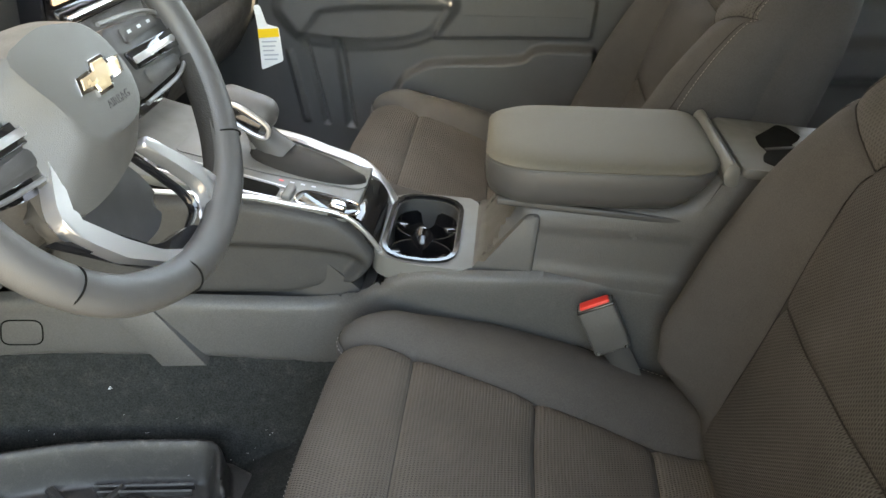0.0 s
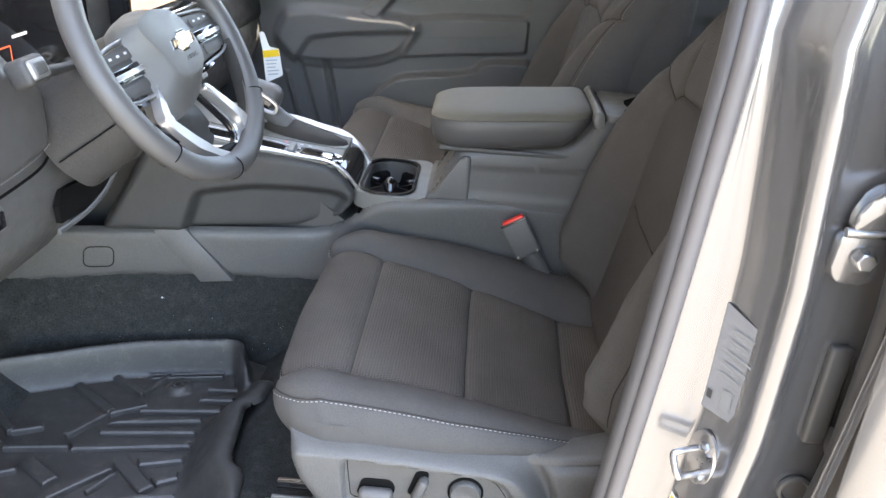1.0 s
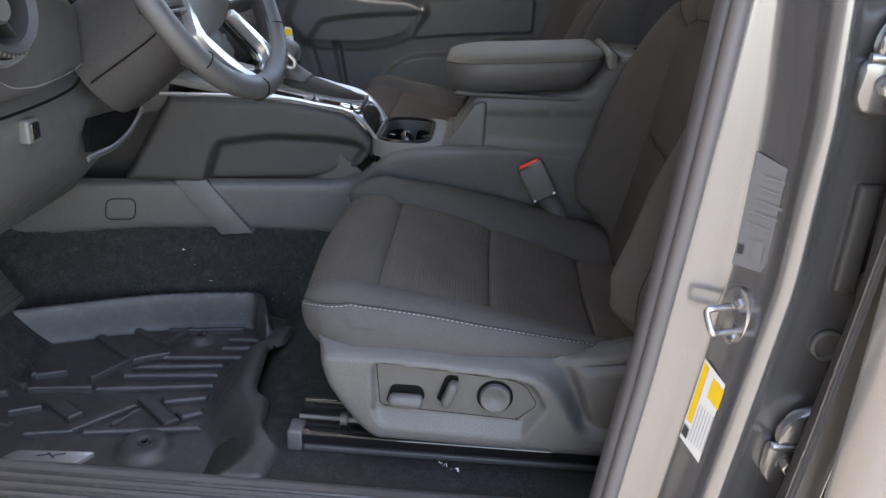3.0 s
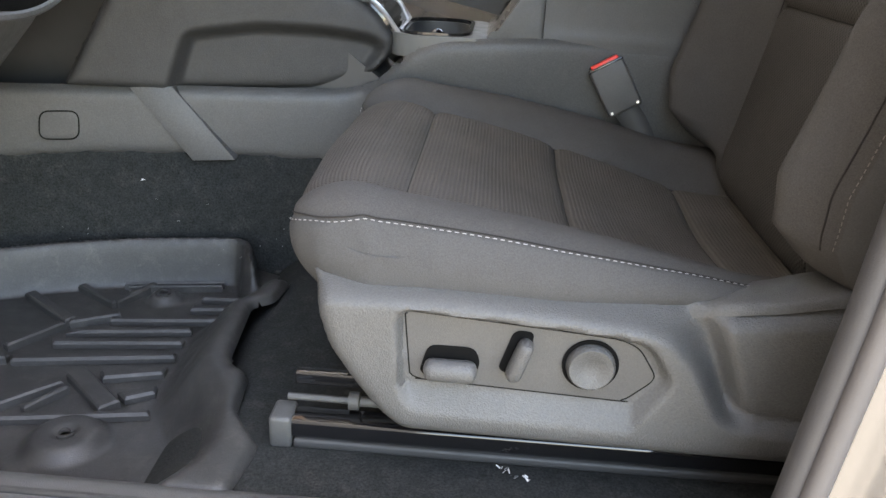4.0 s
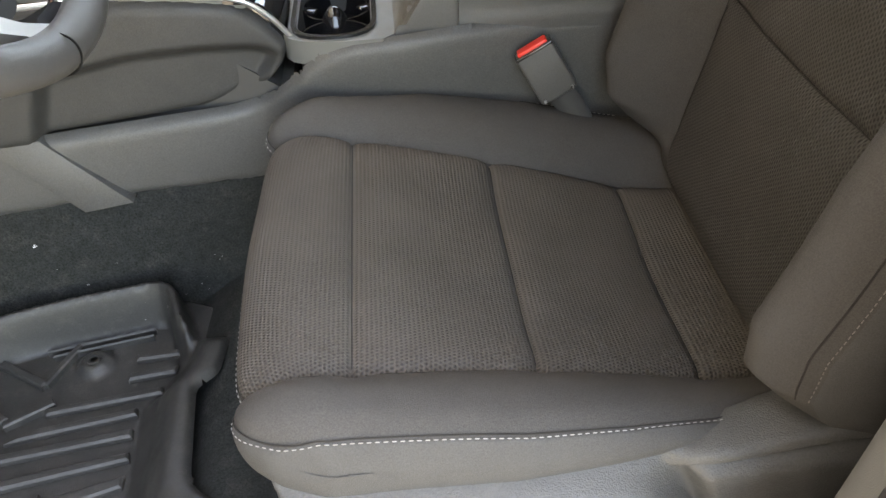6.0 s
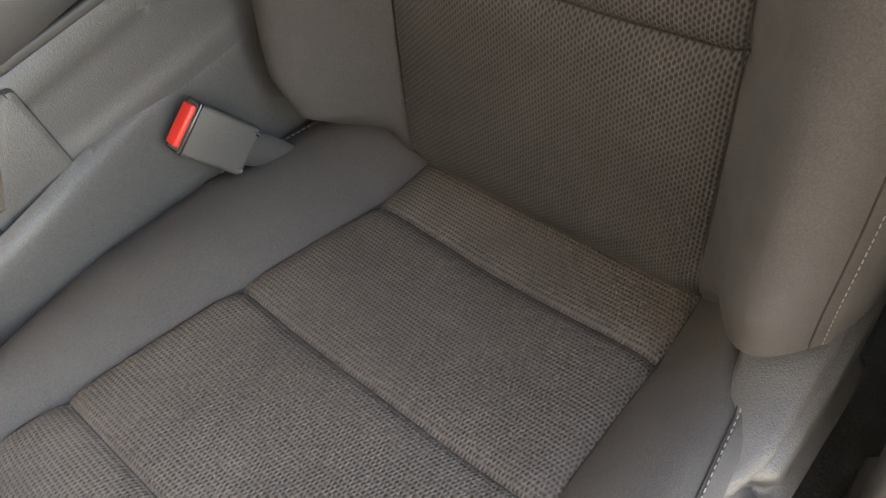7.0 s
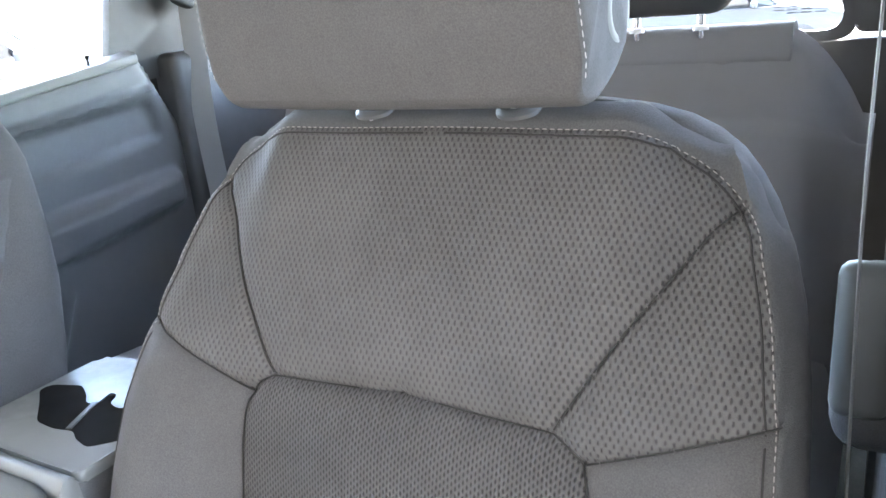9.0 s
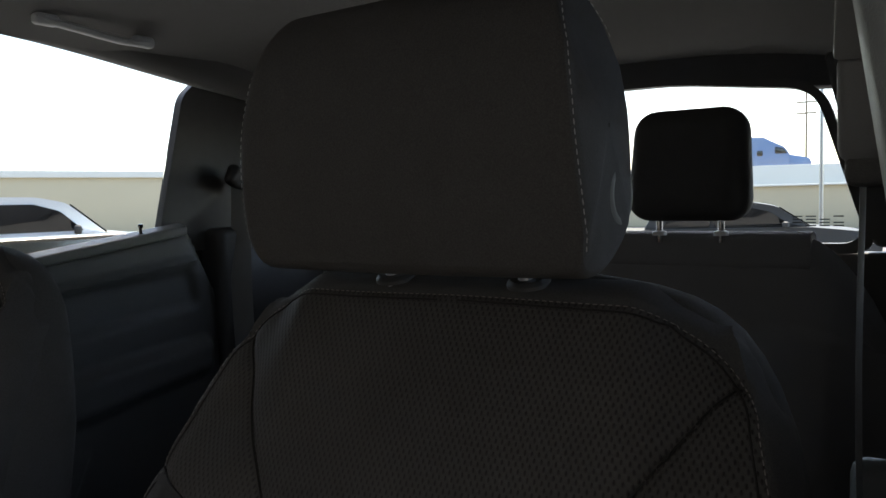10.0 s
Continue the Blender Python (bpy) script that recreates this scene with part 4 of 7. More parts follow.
for s in (-1, 1):
    at = lambda p, h=0.0: (p[0], MID + s * (MID - flank(p[0]) + h), p[1])
    relief(console, "knee_pad", M_KNEE, (0, MID + s * (MID - flank(0) + 0.006), 0), (1, -0.19 * s, 0), (0, 0, 1), (0.18, 0.98 * s, 0), pad_line, [(scoop, -0.024, 0.022)], 0.004, 0.03, 0.004)
    rail = [(-0.85, 0.4525)] + [(x + 0.002, z + 0.003) for x, z in pad_out]
    rail = [at(p, -0.002 if s < 0 else -0.012) for p in rail]
    part("bright_rail", tube(rail, 0.01, 8, samples=80, flat=(0.0035 if s < 0 else 0.011, 0.0035 if s < 0 else 0.006, (0, 0, 1))), M_SILVER, console, "satin silver rail")
# core blocks under the trim
part("shoulder_block", prism([(-0.62, 0.262), (-0.545, 0.280), (-0.500, 0.294), (-0.468, 0.320), (-0.468, 0.25), (-0.62, 0.25)], "y", 0.298, 0.462), M_PLAST, console)
part("console_core", prism([(-1.15, 0.22), (-1.15, 0.40), (-0.84, 0.43), (-0.62, 0.405), (-0.48, 0.30), (-0.30, 0.29), (-0.28, 0.42), (0.12, 0.46), (0.12, 0.22)], "y", 0.302, 0.458), M_SOFT, console)


def on_deck(bm):
    """Lays a flat shape on the shifter plate, which falls towards the rear."""
    for v in bm.verts:
        v.co.z += 0.446 - 0.155 * (v.co.x + 0.646)
    return bm


# the plate's grey stands in for sky reflected in a gloss surface
part("shifter_plate", on_deck(prism([(-0.86, 0.250), (-0.66, 0.268), (-0.512, 0.292), (-0.500, 0.305), (-0.500, 0.455), (-0.512, 0.468), (-0.66, 0.492), (-0.86, 0.510)], "z", -0.01, 0.003, 0.002)), M_GREY, console, "shifter plate greyed for its sky reflection")
part("gloss_end", prism(rounded([(-0.516, 0.4215), (-0.492, 0.416), (-0.474, 0.396), (-0.464, 0.372), (-0.49, 0.35), (-0.53, 0.40)], 0.010, 4), "y", 0.302, 0.458, 0.004), M_PIANO, console, "gloss black end panel")
# solid black slab paints the shaded hollow of the storage tray
part("tray_shade", on_deck(prism(rounded([(-0.760, 0.280), (-0.604, 0.286), (-0.604, 0.318), (-0.760, 0.318)], 0.008), "z", -0.004, 0.0045, 0.0012)), M_DARKGAP, console, "flat black slab for the tray's shaded hollow")
part("tray_rim", on_deck(tube([(-0.760, 0.280, 0.004), (-0.604, 0.284, 0.004), (-0.600, 0.300, 0.004), (-0.604, 0.320, 0.004), (-0.760, 0.320, 0.004)], 0.0022, 6, True, 60)), M_SILVER, console)
part("tray_divider", on_deck(rbox((-0.590, 0.304, 0.006), (0.012, 0.040, 0.010), 0.003)), M_GREY, console)
part("switch_bezel", on_deck(prism(rounded([(-0.576, 0.290), (-0.570, 0.325), (-0.510, 0.328), (-0.497, 0.316), (-0.500, 0.296), (-0.520, 0.288)], 0.006), "z", -0.004, 0.0046, 0.0012)), M_PIANO, console, "gloss black panel")
part("bezel_edge", on_deck(tube([(-0.576, 0.290, 0.004), (-0.570, 0.326, 0.004), (-0.510, 0.329, 0.004), (-0.496, 0.316, 0.004), (-0.499, 0.295, 0.004), (-0.520, 0.287, 0.004)], 0.0016, 6, True, 60)), M_CHROME, console)
part("drive_mode_switch", on_deck(rbox((-0.522, 0.304, 0.008), (0.022, 0.022, 0.010), 0.004)), M_CHROME, console, "chrome drive mode switch")
part("gate_surround", on_deck(prism(rounded([(-0.760, 0.345), (-0.633, 0.346), (-0.508, 0.368), (-0.498, 0.385), (-0.500, 0.415), (-0.515, 0.425), (-0.640, 0.432), (-0.760, 0.435)], 0.012), "z", 0.000, 0.0048, 0.001)), M_GREY, console, "grey gate surround")
for k in range(4):
    x = -0.609 + 0.0145 * k
    bm = bmesh.new()
    bm.faces.new([bm.verts.new((x + a, 0.3385 + 0.002 * k + b, 0.0036)) for a, b in ((-0.003, -0.002), (0.003, -0.002), (0.003, 0.002), (-0.003, 0.002))])
    part("gear_mark", on_deck(bm), M_RED if k == 0 else M_LABELGREY, console)
# shift lever
lever = thing("gear_lever", (-0.66, 0.405, 0.405), "black leather gear lever with silver collar and gaiter", "gear lever")
gaiter = bmesh.new()
rings = []
for k, (cx, z, a, b) in enumerate([(-0.586, 0.436, 0.086, 0.036), (-0.588, 0.447, 0.083, 0.034), (-0.597, 0.456, 0.066, 0.027), (-0.612, 0.463, 0.044, 0.021), (-0.630, 0.470, 0.027, 0.018), (-0.646, 0.478, 0.018, 0.015)]):
    rings.append([gaiter.verts.new((cx + a * math.cos(t) * (1 + 0.04 * math.sin(5 * t + k)), 0.395 + 0.002 * k + b * math.sin(t), z - 0.155 * a * math.cos(t))) for t in np.linspace(0, 2 * math.pi, 28, endpoint=False)])
for A, B in zip(rings[:-1], rings[1:]):
    for k in range(28):
        gaiter.faces.new((A[k], A[(k + 1) % 28], B[(k + 1) % 28], B[k]))
part("gaiter", gaiter, M_GAITER, lever, "soft black leather gaiter", 60)
part("neck", tube([(-0.668, 0.404, 0.500), (-0.655, 0.403, 0.482), (-0.640, 0.402, 0.466), (-0.622, 0.400, 0.452)], (0.016, 0.026), 14, samples=24), M_LEATHER, lever, "tapered black neck", 70)
part("collar", lathe([(0.020, 0), (0.019, 0.012), (0.016, 0.022)], (-0.649, 0.405, 0.458), (-0.45, 0, 1), 24), M_SILVER, lever)
kn = rbox((-0.676, 0.405, 0.517), (0.090, 0.054, 0.048), 0.0225, Matrix.Rotation(radians(14), 3, "Y"), 5)
part("knob", kn, M_LEATHER, lever, "rounded black leather grip", 70)
part("knob_band", tube([(-0.708, 0.3795, 0.524), (-0.690, 0.3775, 0.508), (-0.662, 0.3775, 0.492), (-0.643, 0.380, 0.486), (-0.638, 0.380, 0.500), (-0.655, 0.3775, 0.516), (-0.685, 0.3775, 0.530)], 0.0036, 8, True, 50), M_SILVER, lever)
part("knob_inset", rbox((-0.672, 0.379, 0.509), (0.050, 0.004, 0.016), 0.0015, Matrix.Rotation(radians(26), 3, "Y")), M_PIANO, lever)
# cup holders
cupx = (-0.476, -0.335)
ring_o = rounded([(-0.472, 0.296), (-0.455, 0.282), (-0.42, 0.271), (cupx[1], 0.270), (cupx[1], 0.494), (-0.42, 0.492), (-0.455, 0.480), (-0.472, 0.464)], 0.012, 4)
ring_i = rounded([(-0.458, 0.284), (-0.362, 0.284), (-0.362, 0.476), (-0.458, 0.476)], 0.044, 9)
ring_m = rounded([(-0.464, 0.278), (-0.356, 0.278), (-0.356, 0.482), (-0.464, 0.482)], 0.048, 9)


def frame_ring(outer, inner, z0, z1):
    n = 44
    O, I = (np.vstack([r, r[:1]]) for r in (outer, inner))

    def even(r):
        # samples by direction from the middle, so that the rings correspond
        c = r[:-1].mean(0)
        out = []
        for t in np.linspace(0, 2 * math.pi, n, endpoint=False):
            d = np.array([math.cos(t), math.sin(t)])
            best = None
            for a, b in zip(r[:-1], r[1:]):
                e = b - a
                det = d[0] * -e[1] + d[1] * e[0]
                if abs(det) < 1e-12:
                    continue
                w = a - c
                s = (w[0] * -e[1] + w[1] * e[0]) / det
                k = (d[0] * w[1] - d[1] * w[0]) / det
                if s > 0 and -1e-6 <= k <= 1 + 1e-6:
                    best = s if best is None else max(best, s)
            out.append(c + d * best)
        return out
    a, b = even(O), even(I)
    bm = bmesh.new()
    R = [[bm.verts.new((p[0], p[1], z)) for p in ring] for ring, z in ((a, z0), (a, z1), (b, z1), (b, z0))]
    for A, B in ((R[0], R[1]), (R[1], R[2]), (R[2], R[3])):
        for k in range(n):
            bm.faces.new((A[k], A[(k + 1) % n], B[(k + 1) % n], B[k]))
    return bm


part("cup_surround", frame_ring(ring_o, ring_m, 0.345, 0.376), M_GREY, console, "satin grey surround")
part("cup_bezel", frame_ring(ring_m, ring_i, 0.355, 0.380), M_PIANO, console, "gloss black bezel")
part("cup_well", frame_ring(ring_i, ring_i * 0.96 + ring_i.mean(0) * 0.04, 0.29, 0.374), M_SOFT, console)
part("cup_floor", rbox((-0.41, 0.38, 0.297), (0.10, 0.20, 0.008), 0.002), M_SOFT, console)
for y in (0.332, 0.428):
    part("cup_ring", lathe([(0.042, 0.0), (0.046, 0.07), (0.049, 0.07), (0.046, 0.0)], (-0.41, y, 0.286), (0, 0, 1), 32), M_PIANO, console)
part("cup_divider", lathe([(0.026, 0), (0.024, 0.03), (0.016, 0.06), (0.007, 0.072), (0.0, 0.074)], (-0.412, 0.385, 0.30), (0, 0, 1), 24), M_PIANO, console)
for s in (-1, 1):
    for f in (-1, 1):
        part("cup_finger", rbox((-0.41 + s * 0.040, 0.38 + f * 0.045, 0.352), (0.026, 0.014, 0.008), 0.003, Matrix.Rotation(radians(25 * s * f), 3, "Z")), M_PIANO, console)
# ramp behind the cups and the storage bin
part("cup_ramp", prism(rounded([(-0.345, 0.33), (-0.345, 0.374), (-0.325, 0.378), (-0.272, 0.462), (-0.255, 0.462), (-0.255, 0.33)], 0.010, 4), "y", 0.284, 0.476, 0.006), M_PLAST, console)
bin_line = rounded([(-0.335, 0.360), (-0.290, 0.452), (-0.284, 0.476), (-0.10, 0.494), (-0.075, 0.502), (-0.045, 0.545), (0.02, 0.552), (0.13, 0.550), (0.16, 0.40), (0.16, 0.310), (-0.335, 0.310)], 0.012, 4)
cover = rounded([(-0.300, 0.388), (-0.268, 0.440), (-0.13, 0.446), (0.11, 0.456), (0.13, 0.388)], 0.012, 4)
for y, s in ((0.289, -1), (0.471, 1)):
    relief(console, "bin_side", M_PLAST, (0, y, 0), (1, 0, 0), (0, 0, 1), (0, s, 0), bin_line, [(cover, -0.003, 0.003)], 0.006, 0.02, 0.008)
part("rear_housing", prism(rounded([(-0.07, 0.46), (-0.035, 0.545), (0.0, 0.557), (0.150, 0.552), (0.172, 0.50), (0.175, 0.08), (0.02, 0.08), (-0.02, 0.40)], 0.014), "y", 0.2905, 0.4695, 0.010, 3), M_PLAST, console, "dark rear housing")
part("housing_cap", prism(rounded([(-0.022, 0.286), (0.146, 0.286), (0.158, 0.30), (0.158, 0.46), (0.146, 0.474), (-0.022, 0.474)], 0.008), "z", 0.5465, 0.5588, 0.004), M_GREY, console, "satin grey rear cap")
part("lid_gasket", rbox((-0.185, MID, 0.474), (0.26, 0.180, 0.010), 0.003), M_SOFT, console)
# rear cup holder with rubber fingers; a flat black shape paints its shaded cut-outs
half_cut = [(0.010, 0.316), (0.016, 0.340), (0.025, 0.355), (0.020, 0.378), (0.023, 0.408), (0.050, 0.443), (0.068, 0.469), (0.081, 0.466), (0.092, 0.431), (0.080, 0.408), (0.067, 0.392), (0.069, 0.379), (0.093, 0.386), (0.092, 0.375), (0.076, 0.367),
            (0.071, 0.348), (0.088, 0.330), (0.085, 0.306), (0.060, 0.294), (0.030, 0.296)]
part("rear_cup_shade", prism(rounded(half_cut, 0.006, 3), "z", 0.545, 0.5592), M_DARKGAP, console, "flat black shape for the rear cup holder's shaded hollow")
part("cup_rib", rbox((0.048, 0.372, 0.5597), (0.050, 0.006, 0.0016), 0.0005, Matrix.Rotation(radians(24), 3, "Z")), M_SOFT, console)
# armrest lid
lid = thing("armrest_lid", (-0.19, MID, 0.484), "padded grey vinyl armrest lid with stitched edge", "armrest")


def lid_ring(inset, z, tail=0.0, n=72):
    """One level of the lid: a rounded rectangle, rounder at the front; tail lifts its rear end."""
    x0, x1, y0, y1 = -0.342 + inset, -0.044 - inset * 0.6, 0.266 + inset, 0.494 - inset
    pts = rounded([(x0, y0), (x0 + 0.12, y0 - 0.002), (x1, y0), (x1, y1), (x0 + 0.12, y1 + 0.002), (x0, y1)], max(0.012, 0.046 - 0.4 * inset), 7)
    front = pts[:, 0] < x0 + 0.07
    dy = (np.abs(pts[:, 1] - MID) / (0.116 - inset)) ** 3
    pts[:, 0] = pts[:, 0] + np.where(front, (0.030 - 0.25 * inset) * dy, 0.004 * dy * -1)
    zz = z + 0.024 * (pts[:, 0] + 0.342) / 0.298 + tail * ease((pts[:, 0] + 0.11) / 0.066)
    return [(p[0], p[1], h) for p, h in zip(pts, zz)]


def lid_loft(levels, cap):
    bm = bmesh.new()
    rings = [[bm.verts.new(p) for p in lid_ring(*lv)] for lv in levels]
    n = len(rings[0])
    for A, B in zip(rings[:-1], rings[1:]):
        for k in range(n):
            bm.faces.new((A[k], A[(k + 1) % n], B[(k + 1) % n], B[k]))
    if cap:
        bm.faces.new(rings[-1])
    return bm


part("lid_side", lid_loft([(0.030, 0.472, 0.030), (0.020, 0.4725, 0.032), (0.011, 0.478, 0.030), (0.005, 0.492, 0.022), (0.002, 0.506, 0.012), (0.0008, 0.520, 0.004), (0.0022, 0.5265, 0.003)], False), M_LEATHER, lid, "darker side band", 60)
part("lid_top", lid_loft([(0.0022, 0.5265, 0.003), (0.0004, 0.529, 0.003), (0.003, 0.533, 0.003), (0.012, 0.5375, 0.003), (0.026, 0.541, 0.003), (0.045, 0.543, 0.002), (0.065, 0.5442, 0.002), (0.085, 0.5450, 0.001)], True), M_VINYL, lid, "padded top", 60)
loop = np.array(lid_ring(0.0006, 0.5250, 0.004))
loop = np.vstack([loop, loop[:1]])
out = loop - [[-0.19, MID, 0]]
out[:, 2] = 0
part("stitching", stitches(loop, out / np.linalg.norm(out, axis=1)[:, None], 0.0055, (0.0038, 0.0009, 0.0007)), M_SOFT, lid)
part("lid_strip", prism(rounded([(-0.042, 0.536), (-0.047, 0.555), (-0.038, 0.567), (-0.028, 0.562), (-0.026, 0.536)], 0.004), "y", 0.278, 0.482, 0.004), M_GREY, lid, "grey end strip")

# ---- seat belt buckle ----
def buckle(y, mirror=1):
    ob = thing("belt_buckle", (-0.13, y, 0.22), "black seat belt buckle with red release button beside the seat", "belt buckle", "buckles")
    ax = Vector((-0.50, 0.12 * mirror, 0.86)).normalized()
    c = Vector((-0.168, y + 0.008 * mirror, 0.354)) - ax * 0.036
    w = Vector((0.036, 0, 0.024)).normalized()
    w = (w - ax * w.dot(ax)).normalized()
    n = ax.cross(w)
    R = Matrix((w, n, ax)).transposed()
    part("buckle_body", rbox(c, (0.050, 0.024, 0.072), 0.004, R), M_PLAST, ob)
    part("release_button", rbox(c + ax * 0.037, (0.040, 0.017, 0.006), 0.002, R), M_RED, ob, "bright red button")
    part("button_bezel", rbox(c + ax * 0.0335, (0.0505, 0.0245, 0.004), 0.0015, R), M_PIANO, ob)
    part("stalk", tube([c - ax * 0.03, c - ax * 0.07 + Vector((0.006, 0, 0)), Vector((-0.07, y - 0.02 * mirror, 0.18))], 0.01, 8, samples=14, flat=(0.017, 0.005, n)), M_SOFT, ob)
    for s in (-1, 1):
        part("pin", lathe([(0.002, 0), (0.002, 0.003)], c - ax * 0.031 + w * 0.019 * s - n * 0.012, -n, 8), M_STEEL, ob)
    return ob


buckle(0.256)
anchor = thing("belt_anchor", (-0.075, 0.235, 0.2), "pale moulded anchor cover between seat and console", "belt anchor")
part("anchor_cover", rbox((-0.055, 0.222, 0.215), (0.06, 0.03, 0.035), 0.01, Matrix.Rotation(radians(-25), 3, "Y")), M_LABELGREY, anchor)

# ---- steering wheel ----
wheel = thing("steering_wheel", (-0.66, 0.0, 0.69), "black leather steering wheel with silver lower spokes and switches", "steering wheel")
T = radians(30)
WN = Vector((math.cos(T), -0.085, math.sin(T))).normalized()
WR = (Vector((0, 1, 0)) - WN * WN.y).normalized()
WU = WN.cross(WR)
WC = Vector((-0.673, -0.023, 0.682))


def wp(r, u, n=0.0):
    """A place on the wheel: to the driver's right, up the wheel, and towards the driver."""
    return WC + WR * r + WU * u + WN * n


def wheel_plate(poly, n0, n1, r=0.003):
    bm = prism(poly, "z", n0, n1, r)
    m = Matrix((WR, WU, WN)).transposed().to_4x4()
    bmesh.ops.transform(bm, matrix=Matrix.Translation(WC) @ m, verts=bm.verts[:])
    return bm


RAD = 0.179
part("rim", tube([wp(RAD * math.sin(a), RAD * 0.985 * math.cos(a) * (1.0 if math.cos(a) > -0.8 else 0.985)) for a in np.linspace(0, 2 * math.pi, 28, endpoint=False)], 0.0165, 16, True, 120, (0.0175, 0.0155, tuple(WN))), M_LEATHER, wheel, "smooth black leather rim", 80)
def by_angle(poly, c, n=64):
    """The outline sampled by direction from c."""
    P = np.vstack([poly, poly[:1]]) - np.array(c)
    out = []
    for t in np.linspace(0, 2 * math.pi, n, endpoint=False):
        d = np.array([math.cos(t), math.sin(t)])
        best = 0.0
        for a, b in zip(P[:-1], P[1:]):
            e = b - a
            det = d[1] * e[0] - d[0] * e[1]
            if abs(det) > 1e-12:
                s = (a[1] * e[0] - a[0] * e[1]) / det
                k = (d[0] * -a[1] + d[1] * a[0]) / -det
                if s > 0 and -1e-6 <= k <= 1 + 1e-6:
                    best = max(best, s)
        out.append(np.array(c) + d * best)
    return np.array(out)


hub = rounded([(-0.086, 0.052), (-0.042, 0.065), (0.0, 0.062), (0.05, 0.047), (0.068, 0.028), (0.074, -0.005), (0.062, -0.031), (0.022, -0.065), (-0.03, -0.079), (-0.072, -0.082), (-0.100, -0.075), (-0.094, -0.055), (-0.090, -0.02), (-0.096, 0.02)], 0.016, 5)
crest = rounded([(-0.082, 0.046), (-0.031, 0.056), (0.017, 0.046), (0.035, 0.025), (0.041, -0.006), (0.030, -0.032), (0.005, -0.041), (-0.037, -0.041), (-0.056, -0.031), (-0.060, -0.002), (-0.072, 0.020)], 0.016, 5)
bm = bmesh.new()
mid_hub = np.array((-0.018, 0.006))
A, B = by_angle(hub, mid_hub), by_angle(crest, mid_hub)
rows = []
for ring, n in ((A * 0.95 + mid_hub * 0.05, -0.030), (A, -0.012), (A * 0.985 + mid_hub * 0.015, -0.004), (A * 0.12 + B * 0.88, 0.0160), (B, 0.0195), (B * 0.9 + mid_hub * 0.1, 0.0205)):
    rows.append([bm.verts.new(wp(r, u, n)) for r, u in ring])
for a, b in zip(rows[:-1], rows[1:]):
    for k in range(64):
        bm.faces.new((a[k], a[(k + 1) % 64], b[(k + 1) % 64], b[k]))
bm.faces.new(rows[-1])
part("airbag_cover", bm, M_HUB, wheel, "satin grey-black airbag cover", 28)
badge_at = lambda poly: [(x, y + 0.004) for x, y in poly]
part("badge_base", wheel_plate(badge_at([(-0.030, 0.007), (-0.009, 0.007), (-0.007, 0.014), (0.014, 0.014), (0.014, 0.007), (0.033, 0.007), (0.028, -0.007), (0.007, -0.007), (0.005, -0.014), (-0.016, -0.014), (-0.016, -0.007), (-0.035, -0.007)]), 0.0185, 0.0225, 0.0008), M_CHROME, wheel)
part("badge", wheel_plate(badge_at([(-0.026, 0.0042), (-0.0065, 0.0042), (-0.0045, 0.011), (0.011, 0.011), (0.011, 0.0042), (0.028, 0.0042), (0.0245, -0.0042), (0.005, -0.0042), (0.003, -0.011), (-0.013, -0.011), (-0.013, -0.0042), (-0.030, -0.0042)]), 0.0215, 0.0238, 0.0006), M_GOLD, wheel, "champagne coloured badge")
for s in (-1, 1):
    pad_poly = rounded([(s * 0.066, 0.034), (s * 0.140, 0.028), (s * 0.172, 0.012), (s * 0.172, -0.010), (s * 0.145, -0.030), (s * 0.062, -0.036)][:: s], 0.012, 4)
    part("switch_pad", wheel_plate(pad_poly, -0.022, -0.004, 0.003), M_SOFT, wheel, "dark grey switch pad")
    part("switch_surround", tube([wp(s * a, b, -0.005) for a, b in ((0.070, 0.038), (0.140, 0.032), (0.174, 0.014), (0.174, -0.012), (0.146, -0.034), (0.070, -0.040))], 0.0022, 8, samples=50), M_RING, wheel)
    part("rocker_switch", wheel_plate(rounded([(s * 0.076, 0.007), (s * 0.166, 0.006), (s * 0.166, -0.012), (s * 0.080, -0.011)][:: s], 0.004), -0.006, -0.001, 0.002), M_PIANO, wheel)
    part("rocker_bar", wheel_plate(rounded([(s * 0.082, 0.0005), (s * 0.158, 0.0005), (s * 0.158, -0.006), (s * 0.082, -0.006)][:: s], 0.002), -0.004, 0.0012, 0.0012), M_SILVER, wheel)
    for du in (0.020, -0.021):
        part("switch_button", wheel_plate(rounded([(s * 0.088, du + 0.007), (s * 0.150, du + 0.005), (s * 0.150, du - 0.006), (s * 0.088, du - 0.007)][:: s], 0.004), -0.006, -0.002, 0.0015), M_SOFT, wheel)
    for k in range(3):
        part("switch_mark", wheel_plate([(s * (0.098 + 0.018 * k), 0.0195), (s * (0.104 + 0.018 * k), 0.0195), (s * (0.104 + 0.018 * k), 0.0225), (s * (0.098 + 0.018 * k), 0.0225)][:: s], -0.0022, -0.0016, 0), M_LABELGREY, wheel)
    part("spoke_back", wheel_plate(rounded([(s * 0.050, -0.025), (s * 0.170, -0.012), (s * 0.166, -0.034), (s * 0.110, -0.046), (s * 0.060, -0.050)][:: s], 0.01, 4), -0.026, -0.014, 0.004), M_PIANO, wheel, "gloss black spoke")
part("spoke_back", wheel_plate(rounded([(-0.118, -0.078), (-0.06, -0.135), (-0.02, -0.168), (0.03, -0.178), (0.06, -0.172), (0.03, -0.150), (-0.02, -0.142), (-0.06, -0.115)], 0.008, 4), -0.022, -0.010, 0.004), M_PIANO, wheel, "gloss black spoke")
